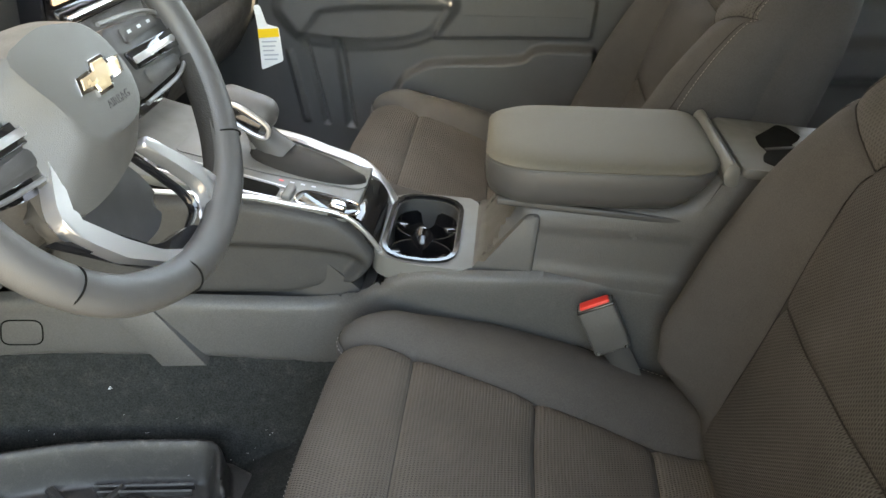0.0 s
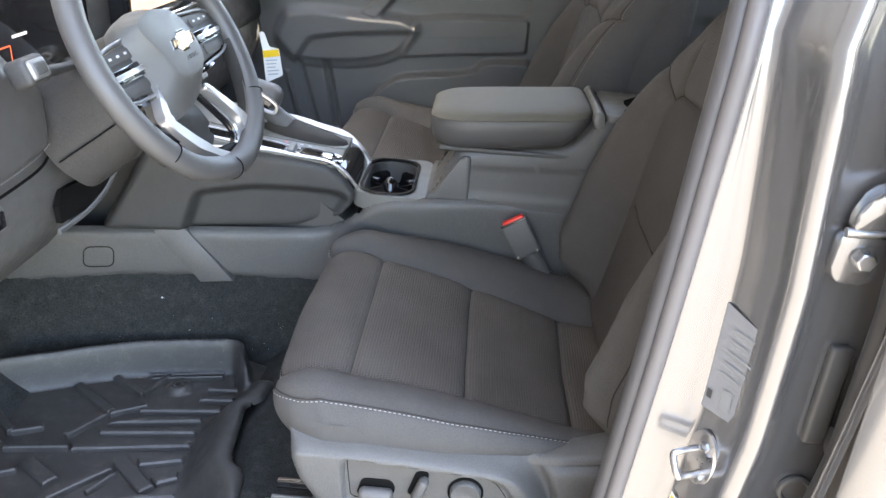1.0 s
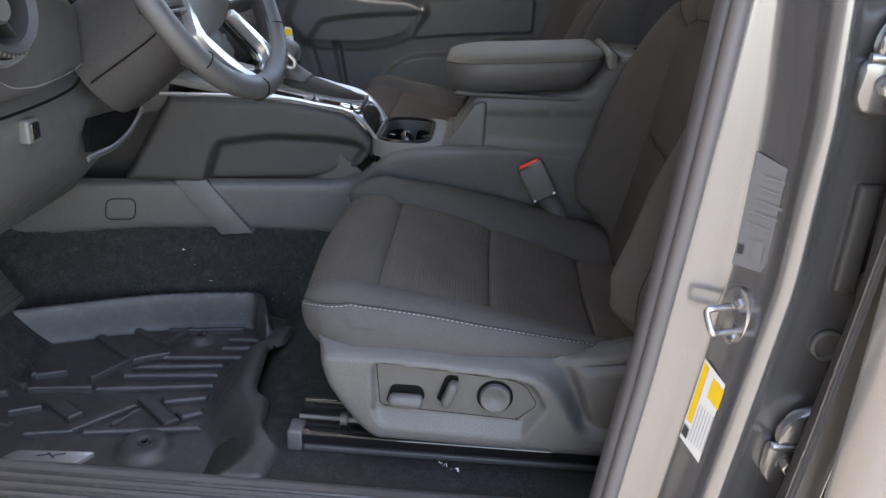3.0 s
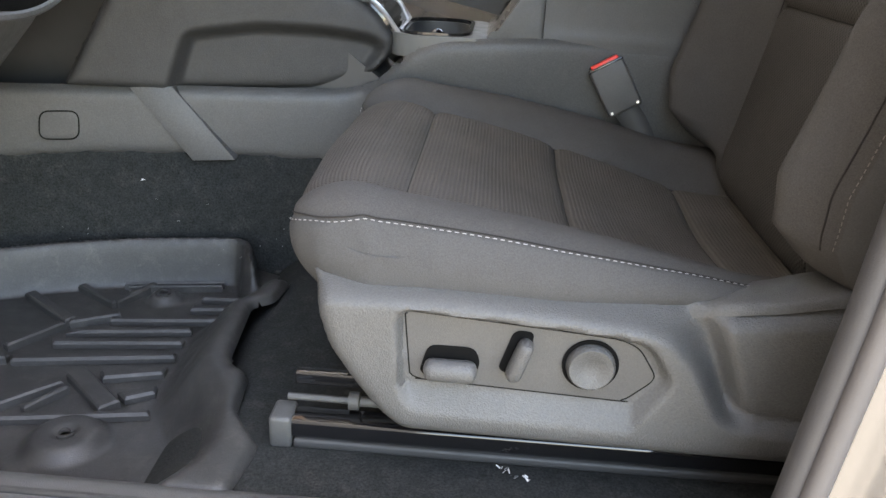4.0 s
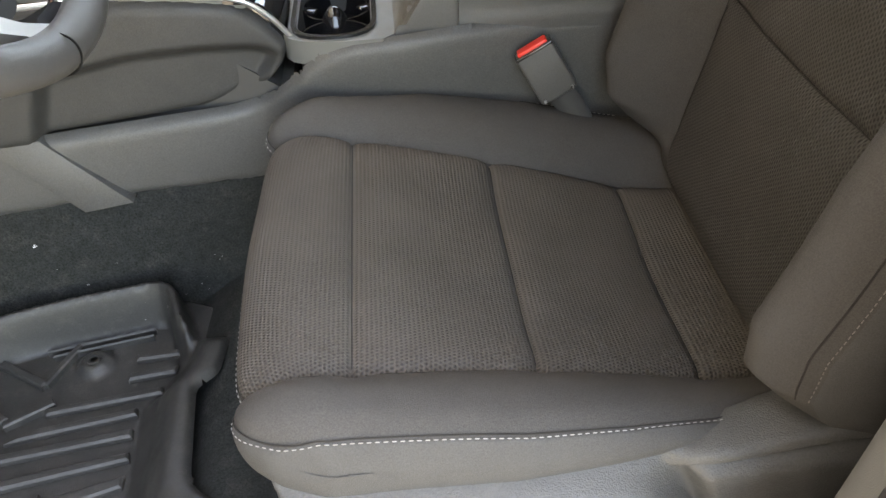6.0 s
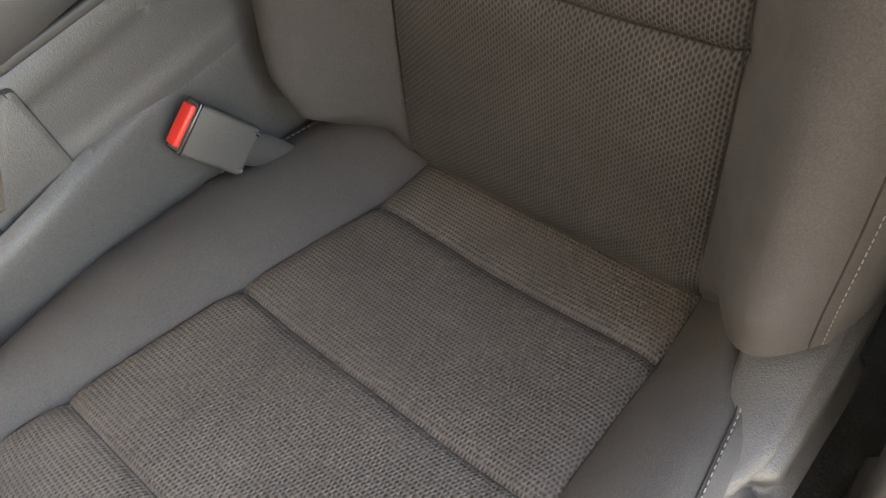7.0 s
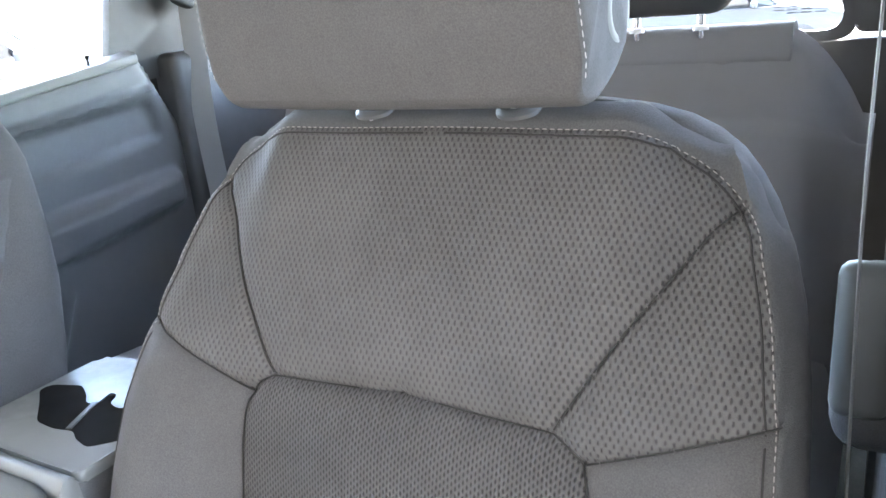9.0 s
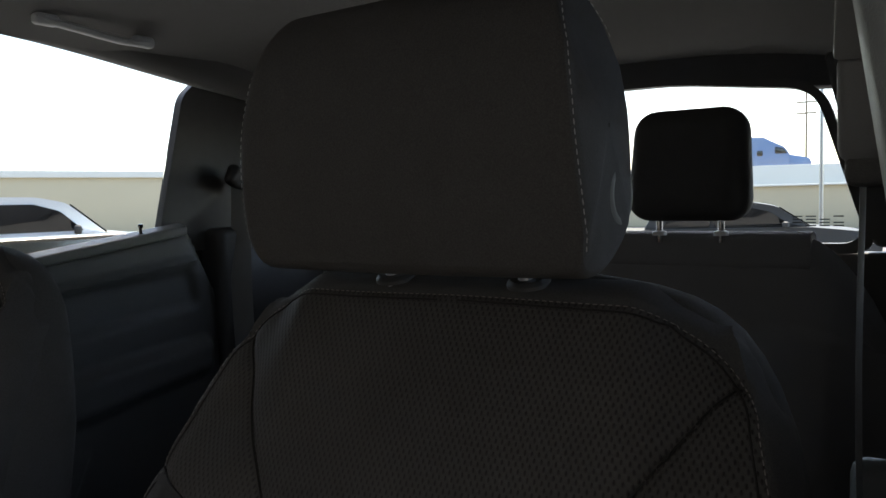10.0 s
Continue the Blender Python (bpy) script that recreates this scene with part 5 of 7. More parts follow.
part("lower_spoke", wheel_plate(rounded([(0.034, -0.058), (0.046, -0.075), (0.068, -0.100), (0.089, -0.128), (0.096, -0.147), (0.087, -0.166), (0.073, -0.175), (0.042, -0.180), (0.010, -0.181), (-0.025, -0.166), (-0.042, -0.150), (-0.074, -0.126), (-0.095, -0.099), (-0.109, -0.077), (-0.104, -0.060), (-0.083, -0.031), (-0.080, -0.008), (-0.090, 0.022),
                                 (-0.082, 0.026), (-0.070, -0.006), (-0.072, -0.032), (-0.086, -0.055), (-0.094, -0.074), (-0.065, -0.111), (-0.036, -0.141), (-0.007, -0.159), (0.010, -0.161), (0.040, -0.159), (0.056, -0.153), (0.066, -0.138), (0.064, -0.122), (0.048, -0.097), (0.022, -0.064)], 0.006, 4), -0.014, 0.001, 0.0045), M_SILVER, wheel, "satin silver spoke", 60)
part("lower_cover", wheel_plate(rounded([(0.020, -0.050), (0.044, -0.096), (0.046, -0.124), (0.026, -0.140), (-0.008, -0.142), (-0.040, -0.126), (-0.082, -0.082), (-0.070, -0.050)], 0.02, 5), -0.064, -0.036, 0.012), M_SOFT, wheel, "", 60)
part("spoke_liner", tube([wp(r, u, -0.018) for r, u in ((0.024, -0.070), (0.042, -0.101), (0.056, -0.128), (0.055, -0.145), (0.034, -0.153), (0.010, -0.156), (-0.016, -0.147), (-0.050, -0.114))], 0.005, 8, samples=60, flat=(0.0025, 0.006, tuple(WN))), M_PIANO, wheel, "gloss black liner")
# laced seam inside the rim
part("lacing_strip", tube([wp(0.1635 * math.cos(radians(a)), 0.1635 * math.sin(radians(a)), -0.006) for a in range(-8, -60, -6)], 0.005, 8, samples=40, flat=(0.0035, 0.0125, tuple(WN))), M_GAITER, wheel)
for k in range(17):
    a = radians(-12 - 2.6 * k)
    e = radians(1.3)
    f = lambda ang, rho, n: wp(rho * math.cos(ang), rho * math.sin(ang), n)
    part("lacing", tube([f(a - e, 0.1620, 0.002), f(a, 0.1618, -0.005), f(a + e, 0.1650, -0.013)] if k % 2 else [f(a + e, 0.1620, 0.002), f(a, 0.1618, -0.005), f(a - e, 0.1650, -0.013)], 0.0006, 5, samples=8), M_GREY, wheel)
for a in (-38, 218, -100):
    a = radians(a)
    ring = [wp((0.179 + 0.0158 * math.cos(t)) * math.cos(a), (0.1765 + 0.0158 * math.cos(t)) * math.sin(a), 0.0178 * math.sin(t)) for t in np.linspace(0, 2 * math.pi, 20, endpoint=False)]
    part("rim_seam", tube(ring, 0.0009, 5, True, 40), M_DARKGAP, wheel)
word = bpy.data.curves.new("airbag_text", "FONT")
word.body, word.size, word.align_x, word.extrude = "AIRBAG", 0.0095, "CENTER", 0.0002
ob = new("airbag_text_source", word)
dg = bpy.context.evaluated_depsgraph_get()
me = bpy.data.meshes.new_from_object(ob.evaluated_get(dg))
bpy.data.objects.remove(ob)
m = Matrix.Translation(wp(0.004, -0.022, 0.0208)) @ Matrix((WR, WU, WN)).transposed().to_4x4()
me.transform(m)
link_part("airbag_lettering", me, M_INK, wheel)
bm = bmesh.new()
rows = []
for n, hw, top, low in ((-0.028, 0.050, 0.040, -0.050), (-0.034, 0.066, 0.052, -0.072), (-0.07, 0.074, 0.054, -0.088), (-0.11, 0.080, 0.050, -0.100), (-0.20, 0.088, 0.040, -0.115)):
    rows.append([bm.verts.new(wp(a, b, n)) for a, b in rounded([(-hw, low * 0.55), (-hw * 0.62, low), (hw * 0.62, low), (hw, low * 0.55), (hw, top * 0.5), (hw * 0.7, top), (-hw * 0.7, top), (-hw, top * 0.5)], 0.022, 4)])
for A, B in zip(rows[:-1], rows[1:]):
    for k in range(len(A)):
        bm.faces.new((A[k], A[(k + 1) % len(A)], B[(k + 1) % len(A)], B[k]))
bm.faces.new(rows[0])
part("column_shroud", bm, M_KNEE, wheel, "", 50)
part("shroud_seam", tube([wp(-0.0665, -0.035, -0.034), wp(-0.0745, -0.046, -0.07), wp(-0.080, -0.052, -0.11), wp(-0.088, -0.060, -0.19)], 0.0012, 5, samples=20), M_DARKGAP, wheel)
part("column_stalk", tube([(-0.78, -0.08, 0.665), (-0.775, -0.15, 0.672), (-0.772, -0.195, 0.680)], (0.006, 0.008), 10, samples=20), M_KNEE, wheel)
part("stalk_tip", rbox((-0.772, -0.205, 0.683), (0.030, 0.046, 0.034), 0.008, Matrix.Rotation(-0.4, 3, "Y")), M_KNEE, wheel)
part("stalk_face", rbox((-0.764, -0.206, 0.686), (0.020, 0.034, 0.023), 0.004, Matrix.Rotation(-0.4, 3, "Y")), M_RING, wheel)
part("stalk_symbol", rbox((-0.763, -0.206, 0.6864), (0.0205, 0.024, 0.015), 0.003, Matrix.Rotation(-0.4, 3, "Y")), M_SOFT, wheel)

# ---- dashboard ----
dash = thing("dashboard", (-0.95, MID, 0.5), "black stitched dashboard with round end vents", "dashboard")
top_prof = rounded([(-1.20, 0.50), (-1.20, 0.83), (-1.05, 0.835), (-0.93, 0.80), (-0.875, 0.765), (-0.875, 0.62), (-0.86, 0.55), (-0.90, 0.50)], 0.02, 4)
part("dash_body", prism(top_prof, "y", MID - 0.74, MID + 0.74, 0.02, 3), M_KNEE, dash)
# black line paints the shadow under the end pad's overhanging edge
part("pad_shade_line", tube([(-0.832, -0.42, 0.552), (-0.832, -0.337, 0.528), (-0.832, -0.233, 0.522), (-0.832, -0.12, 0.526), (-0.832, -0.08, 0.540)], 0.002, 8, samples=40), M_DARKGAP, dash)
part("lower_dash", prism(rounded([(-1.18, 0.30), (-1.15, 0.55), (-0.875, 0.56), (-0.845, 0.50), (-0.88, 0.40), (-0.98, 0.29)], 0.02, 4), "y", MID - 0.73, 0.10, 0.015), M_SHIELD, dash)
part("lower_dash", prism(rounded([(-1.18, 0.36), (-1.15, 0.55), (-0.875, 0.56), (-0.86, 0.50), (-0.92, 0.38)], 0.02, 4), "y", 0.66, MID + 0.73, 0.015), M_PLAST, dash)
part("center_panel", prism(rounded([(-1.10, 0.36), (-1.05, 0.66), (-0.87, 0.66), (-0.83, 0.52), (-0.85, 0.42)], 0.015, 4), "y", 0.25, 0.51, 0.012), M_PLAST, dash)
# dash pad under the vent with a stitched line
padp = rounded([(-0.43, 0.565), (-0.43, 0.74), (-0.30, 0.75), (-0.14, 0.70), (-0.06, 0.62), (-0.085, 0.545), (-0.12, 0.530), (-0.233, 0.526), (-0.337, 0.532), (-0.40, 0.550)], 0.018, 5)
relief(dash, "end_pad", M_LEATHER, (-0.835, 0, 0), (0, 1, 0), (0, 0, 1), (1, 0, 0), padp, [(rounded([(-0.42, 0.565), (-0.42, 0.73), (-0.29, 0.73), (-0.10, 0.64), (-0.10, 0.556), (-0.22, 0.540), (-0.33, 0.545)], 0.02), 0.020, 0.016)], 0.005, 0.05, 0.006, (), "stitched soft pad")
line = spline([(-0.806, -0.40, 0.66), (-0.806, -0.371, 0.630), (-0.806, -0.347, 0.594), (-0.807, -0.313, 0.569), (-0.809, -0.27, 0.559), (-0.812, -0.226, 0.556), (-0.820, -0.15, 0.556), (-0.828, -0.10, 0.560)], 140)
part("stitching", stitches(line, np.tile([[1.0, 0, 0]], (140, 1)), lift=0.0085), M_THREAD, dash, "pale thread")


def vent(c, axis):
    c = Vector(c)
    ob = thing("air_vent", c, "round dashboard air vent with satin silver ring", "air vent", "round vents")
    q = Vector((0, 0, 1)).rotation_difference(Vector(axis).normalized()).to_matrix()
    part("vent_ring", lathe([(0.056, -0.05), (0.061, -0.03), (0.061, -0.004), (0.058, 0.002), (0.0525, 0.0), (0.051, -0.012), (0.051, -0.05)], c, axis, 48), M_RING, ob, "satin silver ring")
    part("vent_bezel", lathe([(0.0512, -0.04), (0.0505, 0.010), (0.046, 0.016), (0.038, 0.010), (0.036, -0.03)], c, axis, 60), M_SEAL, ob)
    for k in range(48):
        a = 2 * math.pi * k / 48
        part("bezel_rib", rbox(c + q @ Vector((0.0485 * math.cos(a), 0.0485 * math.sin(a), 0.012)), (0.005, 0.0018, 0.0035), 0.0006, q @ Matrix.Rotation(a, 3, "Z"), 1), M_SOFT, ob)
    part("vent_well", lathe([(0.037, -0.032), (0.0, -0.034)], c, axis, 30), M_DARKGAP, ob)
    part("vent_hub", lathe([(0.016, -0.03), (0.017, -0.006), (0.0155, -0.004), (0.0165, -0.001), (0.015, 0.001), (0.016, 0.004), (0.013, 0.008), (0.0, 0.009)], c, axis, 24), M_PLAST, ob)
    for k in range(4):
        a = math.pi * k / 2 + 0.5
        part("vane", rbox(c + q @ Vector((0.025 * math.cos(a), 0.025 * math.sin(a), -0.010)), (0.026, 0.003, 0.024), 0.001, q @ Matrix.Rotation(a, 3, "Z")), M_SEAL, ob)
    return ob


vent((-0.785, -0.335, 0.655), (1, -0.10, 0.12))
vent((-0.83, MID + 0.66, 0.66), (1, 0.10, 0.12))

# instrument display and central screen
def display(name, label, y0, y1, z0, z1, x):
    ob = thing(name, (x, (y0 + y1) / 2, z0), label, "screen")
    part("housing", prism(rounded([(y0 - 0.012, z0 - 0.012), (y1 + 0.012, z0 - 0.012), (y1 + 0.012, z1 + 0.012), (y0 - 0.012, z1 + 0.012)], 0.01), "x", x - 0.03, x, 0.004), M_PIANO, ob, "gloss black frame")
    return ob


part("bezel_strip", tube([(-0.858, -0.166, 0.790), (-0.858, -0.186, 0.735), (-0.858, -0.176, 0.690), (-0.856, -0.166, 0.655)], 0.006, 8, samples=30, flat=(0.007, 0.005, (1, 0, 0))), M_RING, dash, "satin silver strip")
cluster = display("instrument_display", "dark driver display with coloured gauge marks", -0.15, 0.13, 0.635, 0.765, -0.868)
part("screen_glass", rbox((-0.8665, -0.01, 0.70), (0.003, 0.272, 0.122), 0.001), M_PIANO, cluster)
M_RLINE, M_GLINE, M_WLINE = glow("red_segment", (0.9, 0.16, 0.06), 0.10), glow("green_segment", (0.1, 0.9, 0.3), 0.16), glow("white_segment", (0.7, 0.75, 0.8), 0.10)
xs = -0.8646


def seg(parent, name, m, y, z, w, h):
    bm = bmesh.new()
    bm.faces.new([bm.verts.new((xs, y + a * w / 2, z + b * h / 2)) for a, b in ((-1, -1), (1, -1), (1, 1), (-1, 1))])
    part(name, bm, m, parent)


for y, z, w, h in ((-0.105, 0.652, 0.05, 0.002), (-0.105, 0.682, 0.05, 0.002), (-0.13, 0.667, 0.002, 0.03), (-0.08, 0.667, 0.002, 0.03), (-0.135, 0.715, 0.003, 0.04)):
    seg(cluster, "gauge_line", M_RLINE, y, z, w, h)
for y in (-0.055, -0.04):
    seg(cluster, "telltale", M_GLINE, y, 0.742, 0.006, 0.006)
seg(cluster, "text_bar", M_WLINE, -0.055, 0.692, 0.036, 0.004)
for k in range(4):
    seg(cluster, "text_bar", M_WLINE, -0.12 + 0.02 * k, 0.644, 0.010, 0.004)
center = display("center_screen", "wide central touch screen showing a pale orange page", 0.235, 0.535, 0.655, 0.80, -0.842)
scr = glow("screen_page", (0.75, 0.52, 0.40), 0.12)
part("screen_page", rbox((-0.8405, 0.385, 0.735), (0.003, 0.288, 0.122), 0.001), scr, center, "glowing orange page")
part("button_bar", rbox((-0.835, 0.385, 0.655), (0.012, 0.26, 0.010), 0.003), M_CHROME, center)
for k in range(5):
    part("toggle", rbox((-0.815, 0.29 + 0.045 * k, 0.520), (0.022, 0.030, 0.012), 0.003, Matrix.Rotation(radians(-30), 3, "Y")), M_CHROME if k % 2 else M_GREY, dash)
# switches under the dash
part("headlamp_switch", rbox((-0.846, -0.207, 0.490), (0.016, 0.028, 0.032), 0.004), M_GREY, dash)
part("switch_face", rbox((-0.840, -0.207, 0.490), (0.010, 0.019, 0.023), 0.003), M_PIANO, dash)
part("side_switch", rbox((-0.866, -0.322, 0.452), (0.020, 0.030, 0.044), 0.004), M_PIANO, dash)

# slot between the knee panel and the console; a black plate paints its shade
slot = thing("footwell_slot", (-0.86, 0.05, 0.36), "slot under the dashboard, its shaded opening painted black, with a grey edge", "trim opening")
part("slot_shade", prism([(-0.052, 0.445), (-0.036, 0.466), (0.081, 0.455), (0.140, 0.446), (0.086, 0.421), (0.02, 0.411), (-0.05, 0.418)], "x", -0.858, -0.849), M_DARKGAP, slot)
part("slot_edge", tube([(-0.846, 0.138, 0.445), (-0.846, 0.086, 0.420), (-0.846, 0.021, 0.409), (-0.846, -0.066, 0.412)], 0.006, 6, samples=24, flat=(0.005, 0.003, (1, 0, 0))), M_SHIELD, slot, "grey edge strip")

# pedal
pedal = thing("brake_pedal", (-1.05, -0.07, 0.13), "ribbed black rubber brake pedal", "pedal")
pr = Matrix.Rotation(radians(-35), 3, "Y")
part("pedal_pad", rbox((-1.04, -0.06, 0.165), (0.016, 0.10, 0.07), 0.006, pr), M_RUBBER, pedal)
for k in range(5):
    part("pedal_rib", rbox(Vector((-1.04, -0.06, 0.165)) + pr @ Vector((0.009, 0, -0.026 + 0.013 * k)), (0.005, 0.09, 0.006), 0.002, pr), M_RUBBER, pedal)
part("pedal_arm", tube([(-1.05, -0.06, 0.17), (-1.10, -0.06, 0.25), (-1.13, -0.06, 0.40)], 0.01, 8, samples=12), M_SOFT, pedal)

# ---- moulded floor mat ----
floor_mat = thing("floor_mat", (-0.78, -0.05, 0.0), "dusty black moulded rubber floor liner with raised ribs", "floor mat")
mat_line = rounded([(-1.16, -0.33), (-1.16, 0.075), (-0.98, 0.138), (-0.90, 0.176), (-0.80, 0.205), (-0.70, 0.226), (-0.662, 0.229), (-0.622, 0.212), (-0.588, 0.192), (-0.576, 0.140), (-0.586, 0.046), (-0.611, 0.026), (-0.598, -0.098), (-0.590, -0.117), (-0.566, -0.135),
                    (-0.557, -0.205), (-0.520, -0.254), (-0.528, -0.330)], 0.010, 3)
basin = rounded([(-1.12, -0.36), (-1.12, 0.034), (-0.996, 0.090), (-0.932, 0.122), (-0.863, 0.150), (-0.80, 0.167), (-0.685, 0.189), (-0.664, 0.123), (-0.670, 0.081), (-0.695, 0.045), (-0.689, -0.088), (-0.679, -0.143), (-0.658, -0.171),
                 (-0.631, -0.214), (-0.622, -0.263), (-0.68, -0.36)], 0.012, 4)
holes = [(-0.742, -0.205, 0.048), (-0.772, 0.128, 0.030)]


def bar(a, b, w=0.006):
    a, b = np.array(a), np.array(b)
    d = (b - a) / np.linalg.norm(b - a)
    n = np.array([-d[1], d[0]]) * w
    return np.array([a - n, b - n, b + n, a + n])


ribs = [np.array(q) for q in (
    ((-0.716, 0.133), (-0.660, 0.137), (-0.658, 0.125), (-0.715, 0.121)), ((-0.720, 0.101), (-0.657, 0.107), (-0.658, 0.094), (-0.719, 0.087)), ((-0.816, 0.052), (-0.671, 0.072), (-0.669, 0.060), (-0.811, 0.040)),
    ((-0.816, 0.021), (-0.697, 0.040), (-0.695, 0.028), (-0.851, 0.001)), ((-0.860, -0.015), (-0.696, 0.008), (-0.695, -0.005), (-0.853, -0.028)), ((-0.888, -0.060), (-0.693, -0.027), (-0.691, -0.039), (-0.880, -0.074)),
    ((-0.766, -0.080), (-0.691, -0.060), (-0.691, -0.076), (-0.755, -0.096)), ((-0.726, -0.121), (-0.687, -0.101), (-0.683, -0.117), (-0.711, -0.134)), ((-0.850, -0.180), (-0.676, -0.149), (-0.672, -0.159), (-0.845, -0.192)))]
chevrons = [bar(*p) for p in (((-0.956, 0.103), (-0.861, 0.034), 0.008), ((-0.861, 0.030), (-0.806, 0.062), 0.006), ((-0.898, 0.137), (-0.827, 0.092), 0.006), ((-0.827, 0.092), (-0.798, 0.160), 0.005), ((-0.872, -0.188), (-0.800, -0.106), 0.008),
                              ((-0.812, -0.165), (-0.786, -0.118), 0.004), ((-0.792, -0.085), (-0.722, -0.148), 0.012), ((-1.120, 0.060), (-1.0, -0.042), 0.007), ((-1.0, -0.042), (-0.955, -0.022), 0.006), ((-0.907, -0.040), (-0.868, 0.026), 0.006),
                              ((-1.115, 0.010), (-1.029, -0.021), 0.005), ((-1.110, -0.030), (-1.0, -0.076), 0.005), ((-0.99, -0.083), (-0.888, -0.066), 0.005), ((-1.073, -0.119), (-1.018, -0.095), 0.006), ((-0.985, -0.151), (-0.942, -0.129), 0.005),
                              ((-0.938, -0.108), (-0.876, -0.150), 0.012), ((-0.93, -0.204), (-0.86, -0.188), 0.004))]
chevrons += [bar(*p) for p in (((-0.84, 0.150), (-0.70, 0.178), 0.002), ((-0.83, 0.141), (-0.70, 0.166), 0.002), ((-1.07, -0.17), (-0.96, -0.185), 0.006), ((-1.08, -0.215), (-0.96, -0.222), 0.006))]


def liner_sheet(u, v):
    P = np.stack([u, v], 1)
    d = signed(P, basin)
    back = ease((u + 0.72) / 0.06) * ease((0.15 - v) / 0.06)
    rim = 0.070 - 0.008 * back
    z = rim * ease(-d / (0.018 + 0.052 * back)) + 0.004
    z = z - 0.055 * ease((-d - 0.022) / 0.014) * (1 - back)
    for x, y, r in holes:
        e = np.hypot(u - x, v - y)
        z = z + 0.013 * ease((r - e) / 0.020) - 0.005 * ease((0.014 - e) / 0.006)
    z = z - 0.012 * np.exp(-np.maximum(signed(P, mat_line), 0) / 0.003)
    return np.stack([u, v, z], 1)


patch(floor_mat, liner_sheet, (-1.17, -0.50, -0.34, 0.24), 0.0036, [shut(mat_line)], [
    ("outside", None, lambda P: ~inside(P, mat_line), ""), ("liner", M_RUBBER, lambda P: P[:, 0] < 9, "")])
for p in ribs:
    part("rib", prism(p, "z", 0.002, 0.0140, 0.0030, 1), M_RUBBER, floor_mat)
for p in chevrons:
    part("chevron_rib", prism(p, "z", 0.002, 0.0150, 0.0022, 1), M_RUBBER, floor_mat)
for x, y, r in holes:
    part("grommet", lathe([(0.009, 0.0), (0.009, 0.004), (0.006, 0.004), (0.006, 0.0)], (x, y, 0.0125), (0, 0, 1), 20), M_RUBBER, floor_mat)
part("metal_plate", prism(rounded([(-0.933, -0.262), (-0.921, -0.240), (-0.805, -0.231), (-0.821, -0.258)], 0.006), "z", 0.004, 0.010, 0.001), M_SILVER, floor_mat, "brushed metal plate")
for a, b in (((-0.885, -0.250), (-0.868, -0.244)), ((-0.872, -0.241), (-0.858, -0.252)), ((-0.862, -0.246), (-0.846, -0.240))):
    part("plate_mark", prism(bar(a, b, 0.0016), "z", 0.0095, 0.0106), M_INK, floor_mat)


# ---- passenger door ----
pdoor = structure("door_passenger", "closed dark plastic passenger door with padded armrest and map pocket", "door")
door_line = rounded([(-1.08, 0.10), (-1.10, 0.50), (-1.02, 0.80), (-0.60, 0.83), (0.06, 0.85), (0.10, 0.60), (0.10, 0.10)], 0.03, 4)
arm = rounded([(-0.826, 0.492), (-0.794, 0.566), (-0.718, 0.578), (-0.568, 0.571), (-0.477, 0.571), (-0.440, 0.557), (-0.431, 0.538), (-0.458, 0.501), (-0.479, 0.471), (-0.533, 0.449), (-0.617, 0.434), (-0.720, 0.431), (-0.774, 0.435)], 0.02, 5)
under = rounded([(-0.771, 0.433), (-0.726, 0.498), (-0.652, 0.514), (-0.568, 0.524), (-0.441, 0.536), (-0.482, 0.471), (-0.533, 0.449), (-0.617, 0.434), (-0.720, 0.431)], 0.012, 4)
belt = rounded([(-0.440, 0.564), (-0.321, 0.579), (-0.135, 0.585), (-0.134, 0.499), (-0.315, 0.483), (-0.474, 0.464)], 0.010, 4)
sweep = rounded([(-0.541, 0.565), (-0.505, 0.609), (-0.457, 0.647), (-0.343, 0.689), (-0.147, 0.721), (-0.132, 0.595), (-0.321, 0.589), (-0.446, 0.572)], 0.03, 5)
band = rounded([(-0.588, 0.575), (-0.523, 0.635), (-0.426, 0.699), (-0.329, 0.720), (-0.343, 0.694), (-0.457, 0.652), (-0.505, 0.614), (-0.545, 0.566)], 0.01, 4)
pocket_low = rounded([(-0.655, 0.111), (-0.585, 0.281), (-0.531, 0.376), (-0.483, 0.409), (-0.449, 0.418), (-0.313, 0.435), (-0.269, 0.446), (-0.258, 0.463), (-0.230, 0.473), (-0.122, 0.480), (-0.082, 0.149)], 0.014, 4)
ridge = lambda a, b, w: np.array([(a[0] - w, a[1]), (a[0] + w, a[1]), (b[0] + w, b[1]), (b[0] - w, b[1])])
relief(pdoor, "door_trim", M_DOOR, (0, 1.095, 0), (1, 0, 0), (0, 0, 1), (0, -1, 0), door_line,
       [(arm, 0.022, 0.036), (under, -0.010, 0.020), (belt, 0.007, 0.007), (sweep, -0.010, 0.010), (band, 0.008, 0.010), (pocket_low, 0.030, 0.014),
        (ridge((-0.795, 0.40), (-0.752, 0.24), 0.006), 0.010, 0.010), (ridge((-0.759, 0.43), (-0.705, 0.24), 0.005), -0.010, 0.012), (ridge((-0.684, 0.44), (-0.648, 0.24), 0.008), -0.014, 0.014)], 0.0036, 0.02, 0.01,
       [("armrest_pad", M_DOOR, arm, "padded armrest"), ("belt_strip", M_DOOR, belt, "stitched strip")])
part("door_skin", rbox((-0.5, 1.15, 0.42), (1.25, 0.06, 0.86), 0.01), M_PAINT, pdoor)
part("inner_handle", rbox((-0.640, 1.078, 0.678), (0.085, 0.016, 0.014), 0.005), M_CHROME, pdoor, "chrome door handle")
